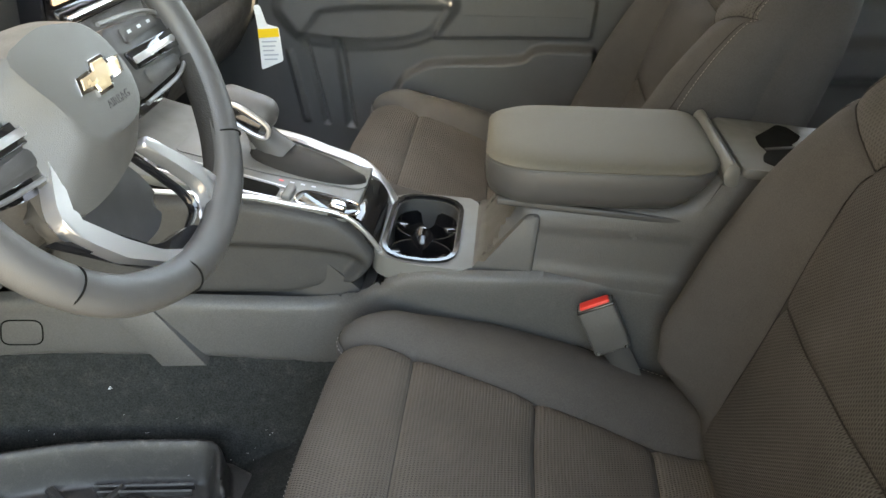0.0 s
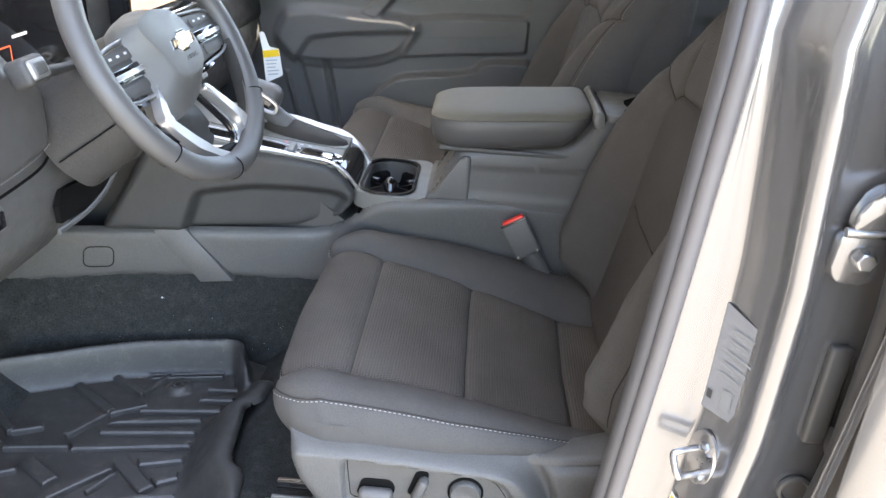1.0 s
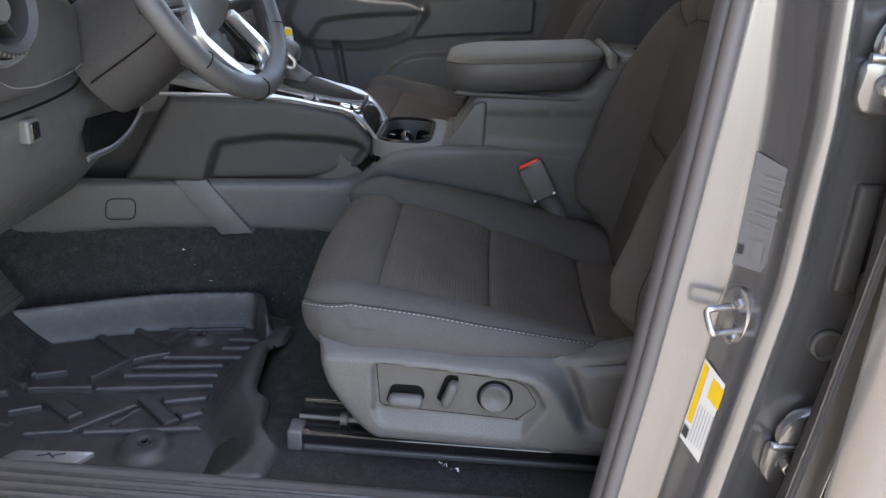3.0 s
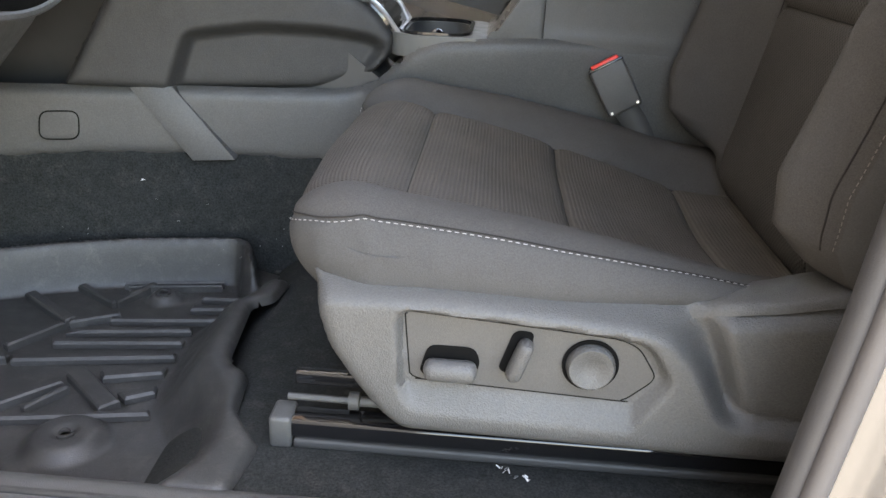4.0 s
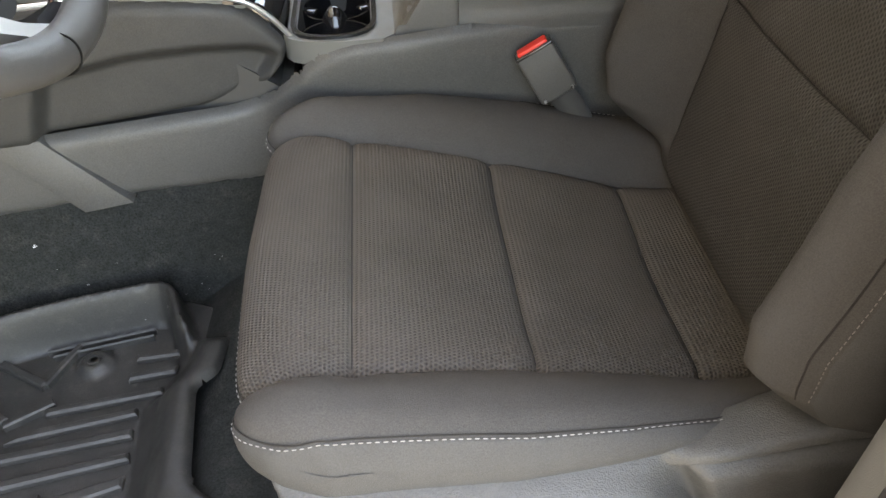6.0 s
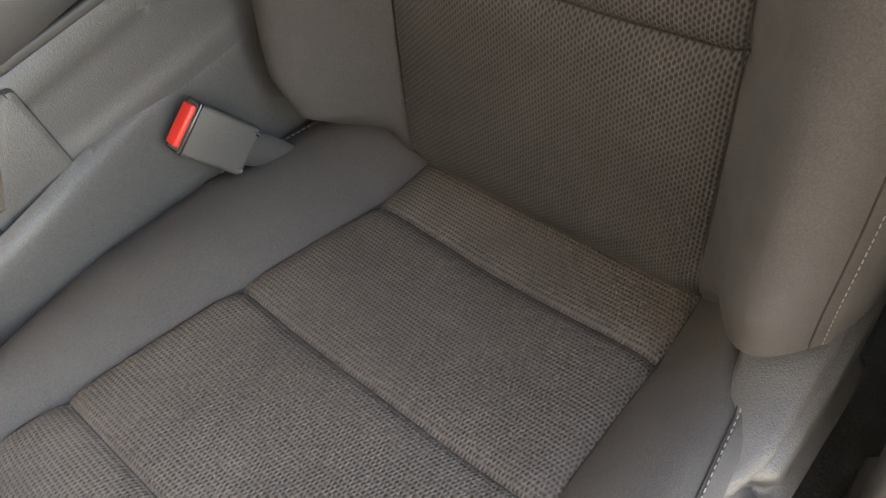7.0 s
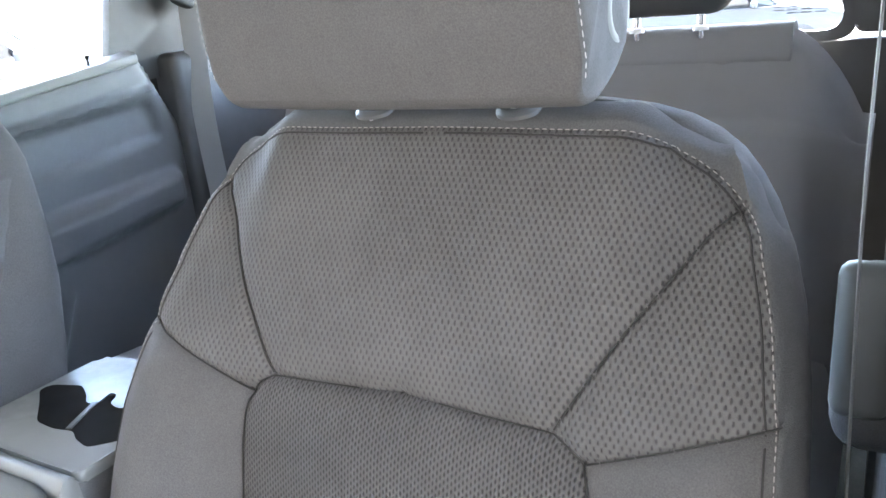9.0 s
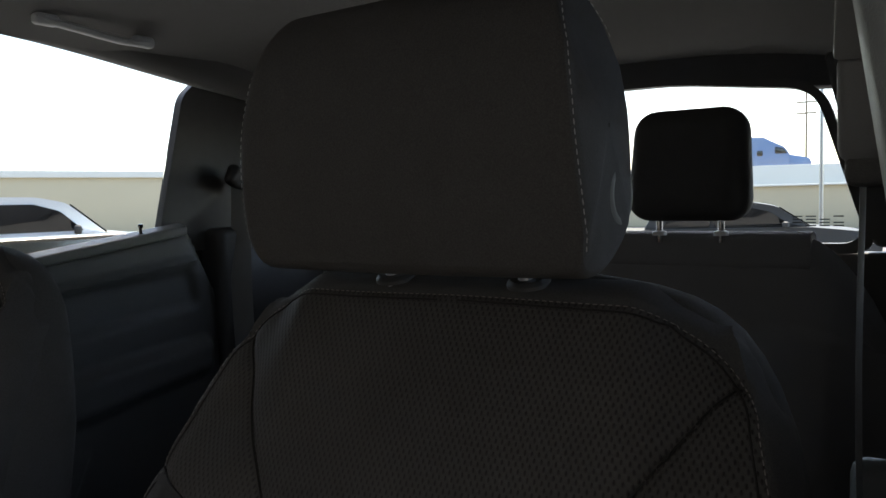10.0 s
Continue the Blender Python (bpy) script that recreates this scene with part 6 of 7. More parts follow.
part("handle_cup", rbox((-0.640, 1.088, 0.680), (0.14, 0.014, 0.036), 0.006), M_SOFT, pdoor)
part("lock_knob", lathe([(0.008, 0), (0.008, 0.008), (0.005, 0.012), (0.0, 0.012)], (-0.745, 1.084, 0.675), (0, -1, 0), 16), M_CHROME, pdoor)
line = spline([(-0.42, 1.0875, 0.520), (-0.317, 1.0875, 0.530), (-0.19, 1.0875, 0.541), (-0.15, 1.0875, 0.543)], 100)
part("stitching", stitches(line, np.tile([[0, -1.0, 0]], (100, 1)), lift=0.001), M_SOFT, pdoor)

hang_tag = thing("hang_tag", (-0.80, 0.93, 0.44), "white and yellow printed paper tag hanging in the cab", "paper tag")


def tag_shape(poly, y, m, name, label=""):
    bm = prism(poly, "y", y, y + 0.0008)
    bmesh.ops.rotate(bm, cent=(-0.80, 0.93, 0.53), matrix=Matrix.Rotation(radians(-8), 3, "Y"), verts=bm.verts[:])
    part(name, bm, m, hang_tag, label)


tag_shape(rounded([(-0.827, 0.405), (-0.779, 0.422), (-0.779, 0.490), (-0.803, 0.497), (-0.811, 0.535), (-0.824, 0.535), (-0.822, 0.490)], 0.005), 0.93, M_WHITE, "card")
tag_shape([(-0.823, 0.470), (-0.780, 0.472), (-0.780, 0.489), (-0.822, 0.488)], 0.9285, M_YELLOW, "yellow_band", "yellow printed band")
for k in range(5):
    tag_shape([(-0.818, 0.461 - 0.009 * k), (-0.787 - 0.004 * (k % 3), 0.461 - 0.009 * k), (-0.787 - 0.004 * (k % 3), 0.464 - 0.009 * k), (-0.818, 0.464 - 0.009 * k)], 0.929, M_LABELGREY, "text_bar")

# ---- rear passenger door and window ----
rdoor = structure("door_rear_passenger", "closed dark rear door trim under a clear window", "door")
rear_line = rounded([(0.12, 0.10), (0.10, 0.768), (0.40, 0.803), (0.80, 0.856), (0.88, 0.70), (0.90, 0.30), (0.80, 0.10)], 0.02, 4)
relief(rdoor, "door_trim", M_PLAST, (0, 1.085, 0), (1, 0, 0), (0, 0, 1), (0, -1, 0), rear_line,
       [(rounded([(0.14, 0.60), (0.14, 0.68), (0.50, 0.735), (0.80, 0.76), (0.82, 0.68), (0.50, 0.65)], 0.02), -0.012, 0.022),
        (rounded([(0.14, 0.44), (0.14, 0.52), (0.55, 0.575), (0.84, 0.60), (0.84, 0.53)], 0.02), 0.03, 0.035),
        ([(0.14, 0.70), (0.14, 0.715), (0.82, 0.79), (0.82, 0.775)], 0.010, 0.016), ([(0.40, 0.2), (0.43, 0.2), (0.53, 0.42), (0.50, 0.42)], 0.01, 0.01)], 0.008, 0.02, 0.008)
part("door_skin", rbox((0.50, 1.155, 0.42), (0.80, 0.05, 0.86), 0.01), M_PAINT, rdoor)
bm = prism(rounded([(1.070, 0.845), (1.070, 0.865), (1.10, 0.872), (1.17, 0.855), (1.17, 0.83)], 0.005), "x", 0.10, 0.78, 0.004)
for v in bm.verts:
    v.co.z += -0.040 + 0.13 * (v.co.x - 0.515)
part("sill_ledge", bm, M_GREY, rdoor, "grey window ledge")
part("lock_pin", lathe([(0.009, 0), (0.009, 0.003), (0.0035, 0.004), (0.0035, 0.014), (0.006, 0.016), (0.005, 0.022), (0.0, 0.023)], (0.672, 1.085, 0.845), (0, 0, 1), 14), M_PIANO, rdoor)
# window frames of the passenger side: pillars, header
side_wall = structure("wall_passenger", "dark pillar trims and roof rail of the passenger side", "pillar trim")
part("rear_pillar", prism(rounded([(0.735, 0.80), (0.822, 1.150), (0.90, 1.22), (1.30, 1.20), (1.36, 0.80)], 0.02), "y", 1.118, 1.140, 0.004), M_SOFT, side_wall)
part("rear_quarter", rbox((1.10, 1.11, 0.45), (0.46, 0.09, 0.80), 0.02), M_SOFT, side_wall)
part("middle_pillar", prism(rounded([(0.02, 0.10), (0.02, 0.85), (0.16, 1.22), (0.28, 1.22), (0.13, 0.85), (0.13, 0.10)], 0.02), "y", 1.04, 1.14, 0.012), M_SOFT, side_wall)
part("roof_rail", tube([(-0.55, 1.06, 1.235), (0.1, 1.085, 1.275), (0.45, 1.085, 1.268), (0.85, 1.08, 1.222), (1.3, 1.06, 1.17)], 0.045, 10, samples=30, flat=(0.050, 0.055, (0, 0, 1))), M_HEAD, side_wall)
for x0, x1, z0, z1, nm in ((-1.0, 0.06, 0.84, 1.235, "front"), (0.14, 0.80, 0.85, 1.235, "rear")):
    w = structure("window_" + nm + "_passenger", "clear side window", "window")
    p = part("pane", prism([(x0, z0), (x1 - 0.05, z0), (x1 + 0.02, z1), (x0 + (0.45 if nm == "front" else 0.12), z1)], "y", 1.128, 1.132), M_GLASS, w)
    p.visible_shadow = False
handle = thing("grab_handle", (0.58, 1.05, 1.235), "dark grey ceiling grab handle", "grab handle")
part("grip", tube([(0.405, 0.985, 1.232), (0.470, 0.975, 1.224), (0.572, 0.975, 1.216), (0.640, 0.985, 1.224)], 0.010, 10, samples=50, flat=(0.011, 0.007, (0, 0, 1))), M_LABELGREY, handle)
for x, z in ((0.425, 1.231), (0.622, 1.223)):
    part("handle_mount", rbox((x, 0.984, z), (0.045, 0.022, 0.022), 0.008), M_LABELGREY, handle)

# ---- rear bench ----
bench = thing("rear_bench", (0.8, MID, 0.05), "charcoal cloth rear bench seat, paled for haze, with separate headrests", "rear seat")


def bench_back(u, v):
    z = 0.28 + v * 0.555
    x = 0.985 + 0.115 * v - 0.012 * np.sin(math.pi * np.clip(v, 0, 1))
    e = np.abs(u - MID)
    x = x + 0.05 * ease((e - 0.55) / 0.09) + 0.05 * ease((v - 0.95) / 0.06) - 0.02 * np.exp(-((e - 0.42) / 0.12) ** 2) * (v < 0.7)
    for line in (0.0,):
        x = x + 0.006 * np.exp(-((e - 0.14) / 0.006) ** 2)
    x = x + 0.005 * np.exp(-((e - 0.20 - 0.25 * v) / 0.006) ** 2) * (v > 0.3)
    z = z - 0.055 * np.clip((e - 0.50) / 0.08, 0, 1.7) ** 2 * ease((v - 0.6) / 0.3)
    return np.stack([x, u, z], 1)


patch(bench, bench_back, (MID - 0.655, MID + 0.655, -0.05, 0.985), 0.02, [], [("bench_backrest", M_BENCH, lambda P: P[:, 0] > -9, "")])
part("bench_top", prism(rounded([(1.08, 0.77), (1.09, 0.830), (1.12, 0.836), (1.17, 0.825), (1.18, 0.70)], 0.012), "y", MID - 0.525, MID + 0.525, 0.03, 4), M_BENCH, bench)


def bench_seat(u, v):
    x = 0.46 + 0.58 * v
    e = np.abs(u - MID)
    z = 0.305 - 0.05 * v - 0.06 * ease((0.06 - v) / 0.09) + 0.012 * np.exp(-((e - 0.55) / 0.08) ** 2) - 0.005 * np.exp(-((e - 0.14) / 0.007) ** 2) - 0.05 * ease((e - 0.60) / 0.06)
    return np.stack([x, u, z], 1)


patch(bench, bench_seat, (MID - 0.655, MID + 0.655, 0.0, 1.0), 0.02, [], [("bench_cushion", M_BENCH, lambda P: P[:, 0] > -9, "")])
part("bench_base", rbox((0.80, MID, 0.15), (0.60, 1.26, 0.22), 0.03), M_SOFT, bench)
for y in (0.058, 0.702):
    h = thing("rear_headrest", (1.1, y, 0.86), "black cloth rear headrest on two steel posts", "headrest", "rear headrests")
    part("headrest_pad", rbox((1.09, y, 0.957), (0.095, 0.225, 0.205), 0.042, Matrix.Rotation(radians(7), 3, "Y"), 6, (1.0, 0.90)), M_SIDE, h, "", 70)
    for s in (-1, 1):
        part("post", lathe([(0.006, 0), (0.006, 0.06)], (1.085, y + s * 0.056, 0.815), (0, 0, 1), 12), M_CHROME, h)
        part("post_collar", lathe([(0.013, 0), (0.013, 0.007), (0.008, 0.009)], (1.086, y + s * 0.056, 0.828), (0, 0, 1), 16), M_WHITE, h, "white plastic collar")

# belts
rear_belt = thing("rear_seat_belt", (0.95, 1.0, 0.8), "pale grey rear seat belt hanging from the pillar guide", "seat belt")
part("webbing", tube([(0.945, 1.070, 0.955), (0.930, 1.060, 0.85), (0.91, 1.045, 0.70), (0.91, 1.035, 0.50)], 0.02, 8, samples=24, flat=(0.0235, 0.0012, (1, 0.9, 0))), M_WEB, rear_belt, "pale grey webbing")
part("belt_guide", rbox((0.942, 1.075, 0.965), (0.07, 0.03, 0.05), 0.012, Matrix.Rotation(radians(25), 3, "Y")), M_SEAL, rear_belt)

# ---- driver side B-pillar ----
bp = structure("pillar_driver", "silver painted door pillar with rubber seal, latch striker and hinges", "door pillar")


def lean(z):
    return np.interp(z, [0.0, 0.1, 0.3, 0.5, 0.7, 0.9, 1.02, 1.22], [-0.049, -0.037, -0.016, 0.0, 0.013, 0.026, 0.048, 0.108])


def inward(z):
    return np.interp(z, [0.0, 0.6, 0.8, 1.22], [0.0, 0.0, 0.006, 0.075])


def latch_lean(z):
    return np.interp(z, [0.0, 0.25, 0.46, 0.62, 0.82, 1.0, 1.22], [-0.050, -0.022, 0.0, 0.0, -0.014, 0.02, 0.09])


def sweep_plan(pts, z0, z1, nz=50, smooth=8, edge=None):
    """A plan outline carried up the leaning pillar; behind the edge it follows the latch face."""
    p = spline(pts, len(pts) * smooth) if smooth else np.array(pts, float)
    w = ease((p[:, 0] - edge) / 0.045) if edge is not None else np.zeros(len(p))
    bm = bmesh.new()
    rows = []
    for z in np.linspace(z0, z1, nz):
        rows.append([bm.verts.new((x + lean(z) * (1 - f) + latch_lean(z) * f, y + inward(z), z)) for (x, y), f in zip(p, w)])
    for A, B in zip(rows[:-1], rows[1:]):
        for k in range(len(p) - 1):
            bm.faces.new((A[k], A[k + 1], B[k + 1], B[k]))
    return bm


part("pillar_panel", sweep_plan([(-0.048, -0.360), (-0.050, -0.392), (-0.043, -0.4055), (-0.022, -0.4065), (-0.004, -0.4065), (0.004, -0.410), (0.010, -0.424), (0.017, -0.444), (0.021, -0.458), (0.026, -0.469), (0.034, -0.475),
                                 (0.042, -0.473), (0.048, -0.463), (0.054, -0.451), (0.068, -0.442), (0.115, -0.438), (0.15, -0.436), (0.155, -0.40)], 0.0, 1.22, 50, 6, -0.045), M_PAINT, bp, "silver painted steel", 60)
ring_of = lambda x, y, rx, ry: [(x + rx * math.cos(a), y + ry * math.sin(a)) for a in np.linspace(-0.6, 2 * math.pi - 0.6, 14)]
part("door_seal", sweep_plan(ring_of(-0.0625, -0.3925, 0.0092, 0.0105), 0.0, 1.22, 50, 3), M_BULB, bp, "soft dark grey rubber bulb seal", 60)
part("seal_lip", sweep_plan(ring_of(-0.0515, -0.4035, 0.0088, 0.0080), 0.0, 1.22, 50, 3), M_LIP, bp, "mauve grey rubber lip", 60)
part("inner_trim", sweep_plan([(-0.050, -0.392), (-0.055, -0.372), (-0.045, -0.342), (-0.03, -0.330), (0.03, -0.325), (0.12, -0.325), (0.17, -0.330), (0.18, -0.40)], 0.05, 1.22, 40, 4), M_PALETRIM, bp, "grey moulded inner trim paled for haze", 60)


def on_pillar(s, z):
    """A place on the latch face, s from 0 to 1 across it, and its outward normal."""
    a, b = Vector((0.004, -0.406)), Vector((0.028, -0.462))
    p = a.lerp(b, s)
    return Vector((p.x + latch_lean(z), p.y + inward(z), z)), Vector((-(a - b).y, (a - b).x, 0)).normalized() * -1


def decal(parent, name, m, quad, off, label=""):
    bm = bmesh.new()
    n = 6
    vs = []
    for i in range(n + 1):
        row = []
        for j in range(3):
            s0 = quad[0][0] + (quad[1][0] - quad[0][0]) * j / 2
            s1 = quad[3][0] + (quad[2][0] - quad[3][0]) * j / 2
            z0 = quad[0][1] + (quad[1][1] - quad[0][1]) * j / 2
            z1 = quad[3][1] + (quad[2][1] - quad[3][1]) * j / 2
            p, nr = on_pillar(s0 + (s1 - s0) * i / n, z0 + (z1 - z0) * i / n)
            row.append(bm.verts.new(p + Vector((-0.92, -0.39, 0)) * off))
        vs.append(row)
    for A, B in zip(vs[:-1], vs[1:]):
        for j in range(2):
            bm.faces.new((A[j], A[j + 1], B[j + 1], B[j]))
    return part(name, bm, m, parent, label)


M_BARS = mat("grey_print", (0.20, 0.21, 0.22), 0.6)
M_PLATE = mat("grey_metal_label", (0.26, 0.27, 0.29), 0.4, metal=0.3, var=0.06)
sticker = thing("certification_label", (0.0, -0.43, 0.5), "grey printed certification label stuck on the pillar", "label")
decal(sticker, "label_sheet", M_PLATE, [(0.0, 0.452), (0.98, 0.463), (0.98, 0.565), (0.0, 0.572)], 0.0035)
for k in range(5):
    decal(sticker, "text_bar", M_BARS, [(0.22 + 0.02 * k, 0.500 + 0.0125 * k), (0.70 + 0.06 * (k % 3), 0.5015 + 0.0125 * k), (0.70 + 0.06 * (k % 3), 0.5045 + 0.0125 * k), (0.22 + 0.02 * k, 0.503 + 0.0125 * k)], 0.0046)
decal(sticker, "label_mark", M_INK, [(0.06, 0.466), (0.18, 0.467), (0.18, 0.477), (0.06, 0.476)], 0.0046)
decal(sticker, "text_block", M_BARS, [(0.38, 0.464), (0.62, 0.466), (0.62, 0.490), (0.38, 0.488)], 0.0046)
tyre = thing("tyre_label", (0.0, -0.43, 0.28), "white tyre information label with a yellow stripe on the pillar", "label")
decal(tyre, "label_sheet", M_WHITE, [(0.10, 0.240), (0.82, 0.230), (0.82, 0.330), (0.10, 0.342)], 0.0035)
decal(tyre, "yellow_stripe", M_YELLOW, [(0.14, 0.266), (0.28, 0.264), (0.28, 0.336), (0.14, 0.339)], 0.0046)
decal(tyre, "yellow_stripe", M_YELLOW, [(0.44, 0.306), (0.76, 0.301), (0.76, 0.325), (0.44, 0.330)], 0.0046)
for k in range(6):
    decal(tyre, "text_bar", M_LABELGREY, [(0.34 + 0.075 * k, 0.246), (0.36 + 0.075 * k, 0.2455), (0.36 + 0.075 * k, 0.292), (0.34 + 0.075 * k, 0.2925)], 0.0046)
decal(tyre, "label_icon", M_INK, [(0.13, 0.246), (0.28, 0.244), (0.28, 0.257), (0.13, 0.259)], 0.0046)

striker = thing("door_striker", (0.016, -0.43, 0.40), "bright zinc door striker loop bolted to the pillar", "door striker")
pc, _ = on_pillar(0.42, 0.402)
q = Matrix.Rotation(radians(-67), 3, "Z")
nrm = Vector((-0.92, -0.39, 0))
tang = Vector((0.39, -0.92, 0))
bm = lathe([(0.0, 0.0), (0.030, 0.0), (0.030, 0.003), (0.027, 0.005), (0.0, 0.005)], (0, 0, 0), (0, 0, 1), 40)
m = Matrix((tang * 0.72, Vector((0, 0, 1.12)), nrm)).transposed().to_4x4()
bmesh.ops.transform(bm, matrix=Matrix.Translation(pc) @ m, verts=bm.verts[:])
part("striker_plate", bm, M_STEEL, striker)
a0, a1 = pc + Vector((0, 0, 0.010)) + tang * -0.006, pc + Vector((0, 0, -0.012)) + tang * 0.006
part("striker_loop", tube([a0, a0 + nrm * 0.028, a0 + nrm * 0.034 + Vector((0, 0, -0.003)), a1 + nrm * 0.034 + Vector((0, 0, 0.003)), a1 + nrm * 0.026, a1], 0.0036, 10, samples=40), M_STEEL, striker)
for s in (1, -1):
    part("bolt_head", lathe([(0.006, 0), (0.006, 0.005), (0.003, 0.0055), (0.003, 0.003), (0, 0.003)], pc + nrm * 0.004 + Vector((0, 0, 0.019 * s)) + tang * 0.004, nrm, 6), M_STEEL, striker)

# ---- rear door on the driver's side, closed ----
ddoor = structure("door_rear_driver", "closed silver rear door with black belt moulding and tinted window", "door")


def skin(u, v):
    y = -0.532 - 0.012 * np.sin(math.pi * np.clip((v + 0.1) / 0.95, 0, 1)) + 0.026 * np.exp(-(u - 0.096) / 0.006) + 0.030 * np.exp(-(0.775 - v) / 0.008)
    x = u + 0.028 * (v - 0.4) * (u < 0.5) * (1 - (u - 0.088) / 0.42) * -0.35
    return np.stack([x, y, v], 1)


patch(ddoor, skin, (0.096, 1.05, -0.12, 0.772), 0.012, [], [("door_skin", M_PAINT, lambda P: P[:, 0] > -9, "silver painted door skin")])
part("door_edge", sweep_plan([(0.098, -0.506), (0.095, -0.498), (0.098, -0.488), (0.106, -0.482), (0.14, -0.480), (0.15, -0.44)], -0.1, 0.82, 30, 4, 9.0), M_PAINT, ddoor, "", 60)
part("edge_seal", sweep_plan([(0.104, -0.488), (0.098, -0.480), (0.102, -0.470), (0.112, -0.468)], 0.05, 1.2, 40, 4, -9.0), M_SEAL, ddoor, "", 60)
part("belt_moulding", prism(rounded([(-0.545, 0.766), (-0.548, 0.786), (-0.535, 0.795), (-0.515, 0.795), (-0.515, 0.764)], 0.004), "x", 0.084, 1.0, 0.003), M_SEAL, ddoor, "dark belt moulding")
part("window_seal", tube([(0.090, -0.520, 0.795), (0.108, -0.512, 0.90), (0.15, -0.48, 1.05), (0.20, -0.43, 1.21)], 0.012, 8, samples=30), M_SEAL, ddoor)
M_TINT = glass("tinted_glass", (0.42, 0.45, 0.48))
M_TINT.node_tree.nodes["Principled BSDF"].inputs["IOR"].default_value = 1.5
wd = structure("window_rear_driver", "tinted rear side window in grey daylight", "window")
p = part("pane", prism([(-0.516, 0.78), (-0.512, 0.78), (-0.428, 1.22), (-0.432, 1.22)], "x", 0.10, 0.85), M_TINT, wd, "tinted pane")
p.visible_shadow = False
part("inner_trim", rbox((0.50, -0.35, 0.43), (0.74, 0.06, 0.82), 0.02), M_SHIELD, ddoor, "dark inner door trim")
part("inner_ledge", rbox((0.50, -0.36, 0.835), (0.74, 0.09, 0.02), 0.008), M_SOFT, ddoor)
part("door_armrest", rbox((0.46, -0.305, 0.56), (0.34, 0.07, 0.07), 0.025), M_SHIELD, ddoor)
part("pull_handle", rbox((0.30, -0.292, 0.630), (0.032, 0.045, 0.13), 0.012, Matrix.Rotation(radians(8), 3, "Y")), M_GREY, ddoor, "grey pull handle")
part("rear_corner_trim", prism(rounded([(0.82, 0.10), (0.82, 0.85), (0.74, 1.20), (1.32, 1.20), (1.36, 0.80), (1.36, 0.10)], 0.02), "y", -0.42, -0.31, 0.015), M_PALETRIM, ddoor)
part("roof_rail", tube([(-0.55, -0.285, 1.235), (0.1, -0.31, 1.275), (0.45, -0.31, 1.268), (0.85, -0.31, 1.222), (1.3, -0.29, 1.17)], 0.045, 10, samples=30, flat=(0.050, 0.055, (0, 0, 1))), M_HEAD, ddoor)
part("body_rail", tube([(-0.6, -0.36, 1.26), (0.1, -0.385, 1.30), (0.5, -0.385, 1.29), (1.2, -0.37, 1.22)], 0.04, 10, samples=30), M_PAINT, ddoor)

for z, nm in ((0.668, "upper"), (0.262, "lower")):
    hg = thing("hinge", (0.09, -0.455, z), "silver painted steel door hinge with hex bolts", "hinge", "door hinges")
    leaf = rounded([(0.062, z - 0.040), (0.062, z + 0.002), (0.118, z + 0.004), (0.118, z - 0.036), (0.080, z - 0.048)], 0.010, 4)
    wing = rounded([(0.066, z + 0.006), (0.070, z + 0.030), (0.090, z + 0.050), (0.122, z + 0.058), (0.130, z + 0.056), (0.130, z + 0.006)], 0.008, 4)
    part("hinge_leaf", prism(leaf, "y", -0.4535, -0.4400, 0.003), M_PAINT, hg)
    part("hinge_wing", prism(wing, "y", -0.4600, -0.4440, 0.004), M_PAINT, hg)
    part("hinge_knuckle", tube([(0.064, -0.456, z + 0.004), (0.110, -0.458, z + 0.006), (0.128, -0.460, z + 0.006)], 0.0045, 10, samples=10), M_STEEL, hg)
    for x, y, dz in ((0.086, -0.4535, -0.020), (0.116, -0.460, 0.036)):
        at = (x, y, z + dz)
        part("washer", lathe([(0.0, 0), (0.0125, 0.0), (0.0125, 0.0025), (0.0, 0.0025)], at, (0, -1, 0), 24), M_PAINT, hg)
        part("hex_bolt", lathe([(0.0085, 0.002), (0.0085, 0.009), (0.0072, 0.010), (0.0, 0.010)], at, (0, -1, 0), 6), M_STEEL, hg)
plug = thing("hole_plug", (0.1, -0.44, 0.385), "round dark grommet in the pillar", "grommet")
part("plug_disc", lathe([(0.017, 0.0), (0.017, 0.004), (0.014, 0.005), (0.012, 0.002), (0.0, 0.001)], (0.100, -0.4405, 0.383), (0, -1, 0), 28), M_PLAST, plug)
harness = thing("wire_boot", (0.12, -0.46, 0.46), "black corrugated rubber wiring boot between pillar and door", "wiring boot")
for k in range(6):
    part("bellows_ring", lathe([(0.010, 0), (0.016, 0.0025), (0.010, 0.005)], (0.108 + 0.004 * k, -0.455 - 0.001 * k, 0.455), (1, -0.2, 0), 18), M_RUBBER, harness)
part("boot_plate", rbox((0.100, -0.443, 0.50), (0.022, 0.010, 0.11), 0.004), M_SOFT, harness)

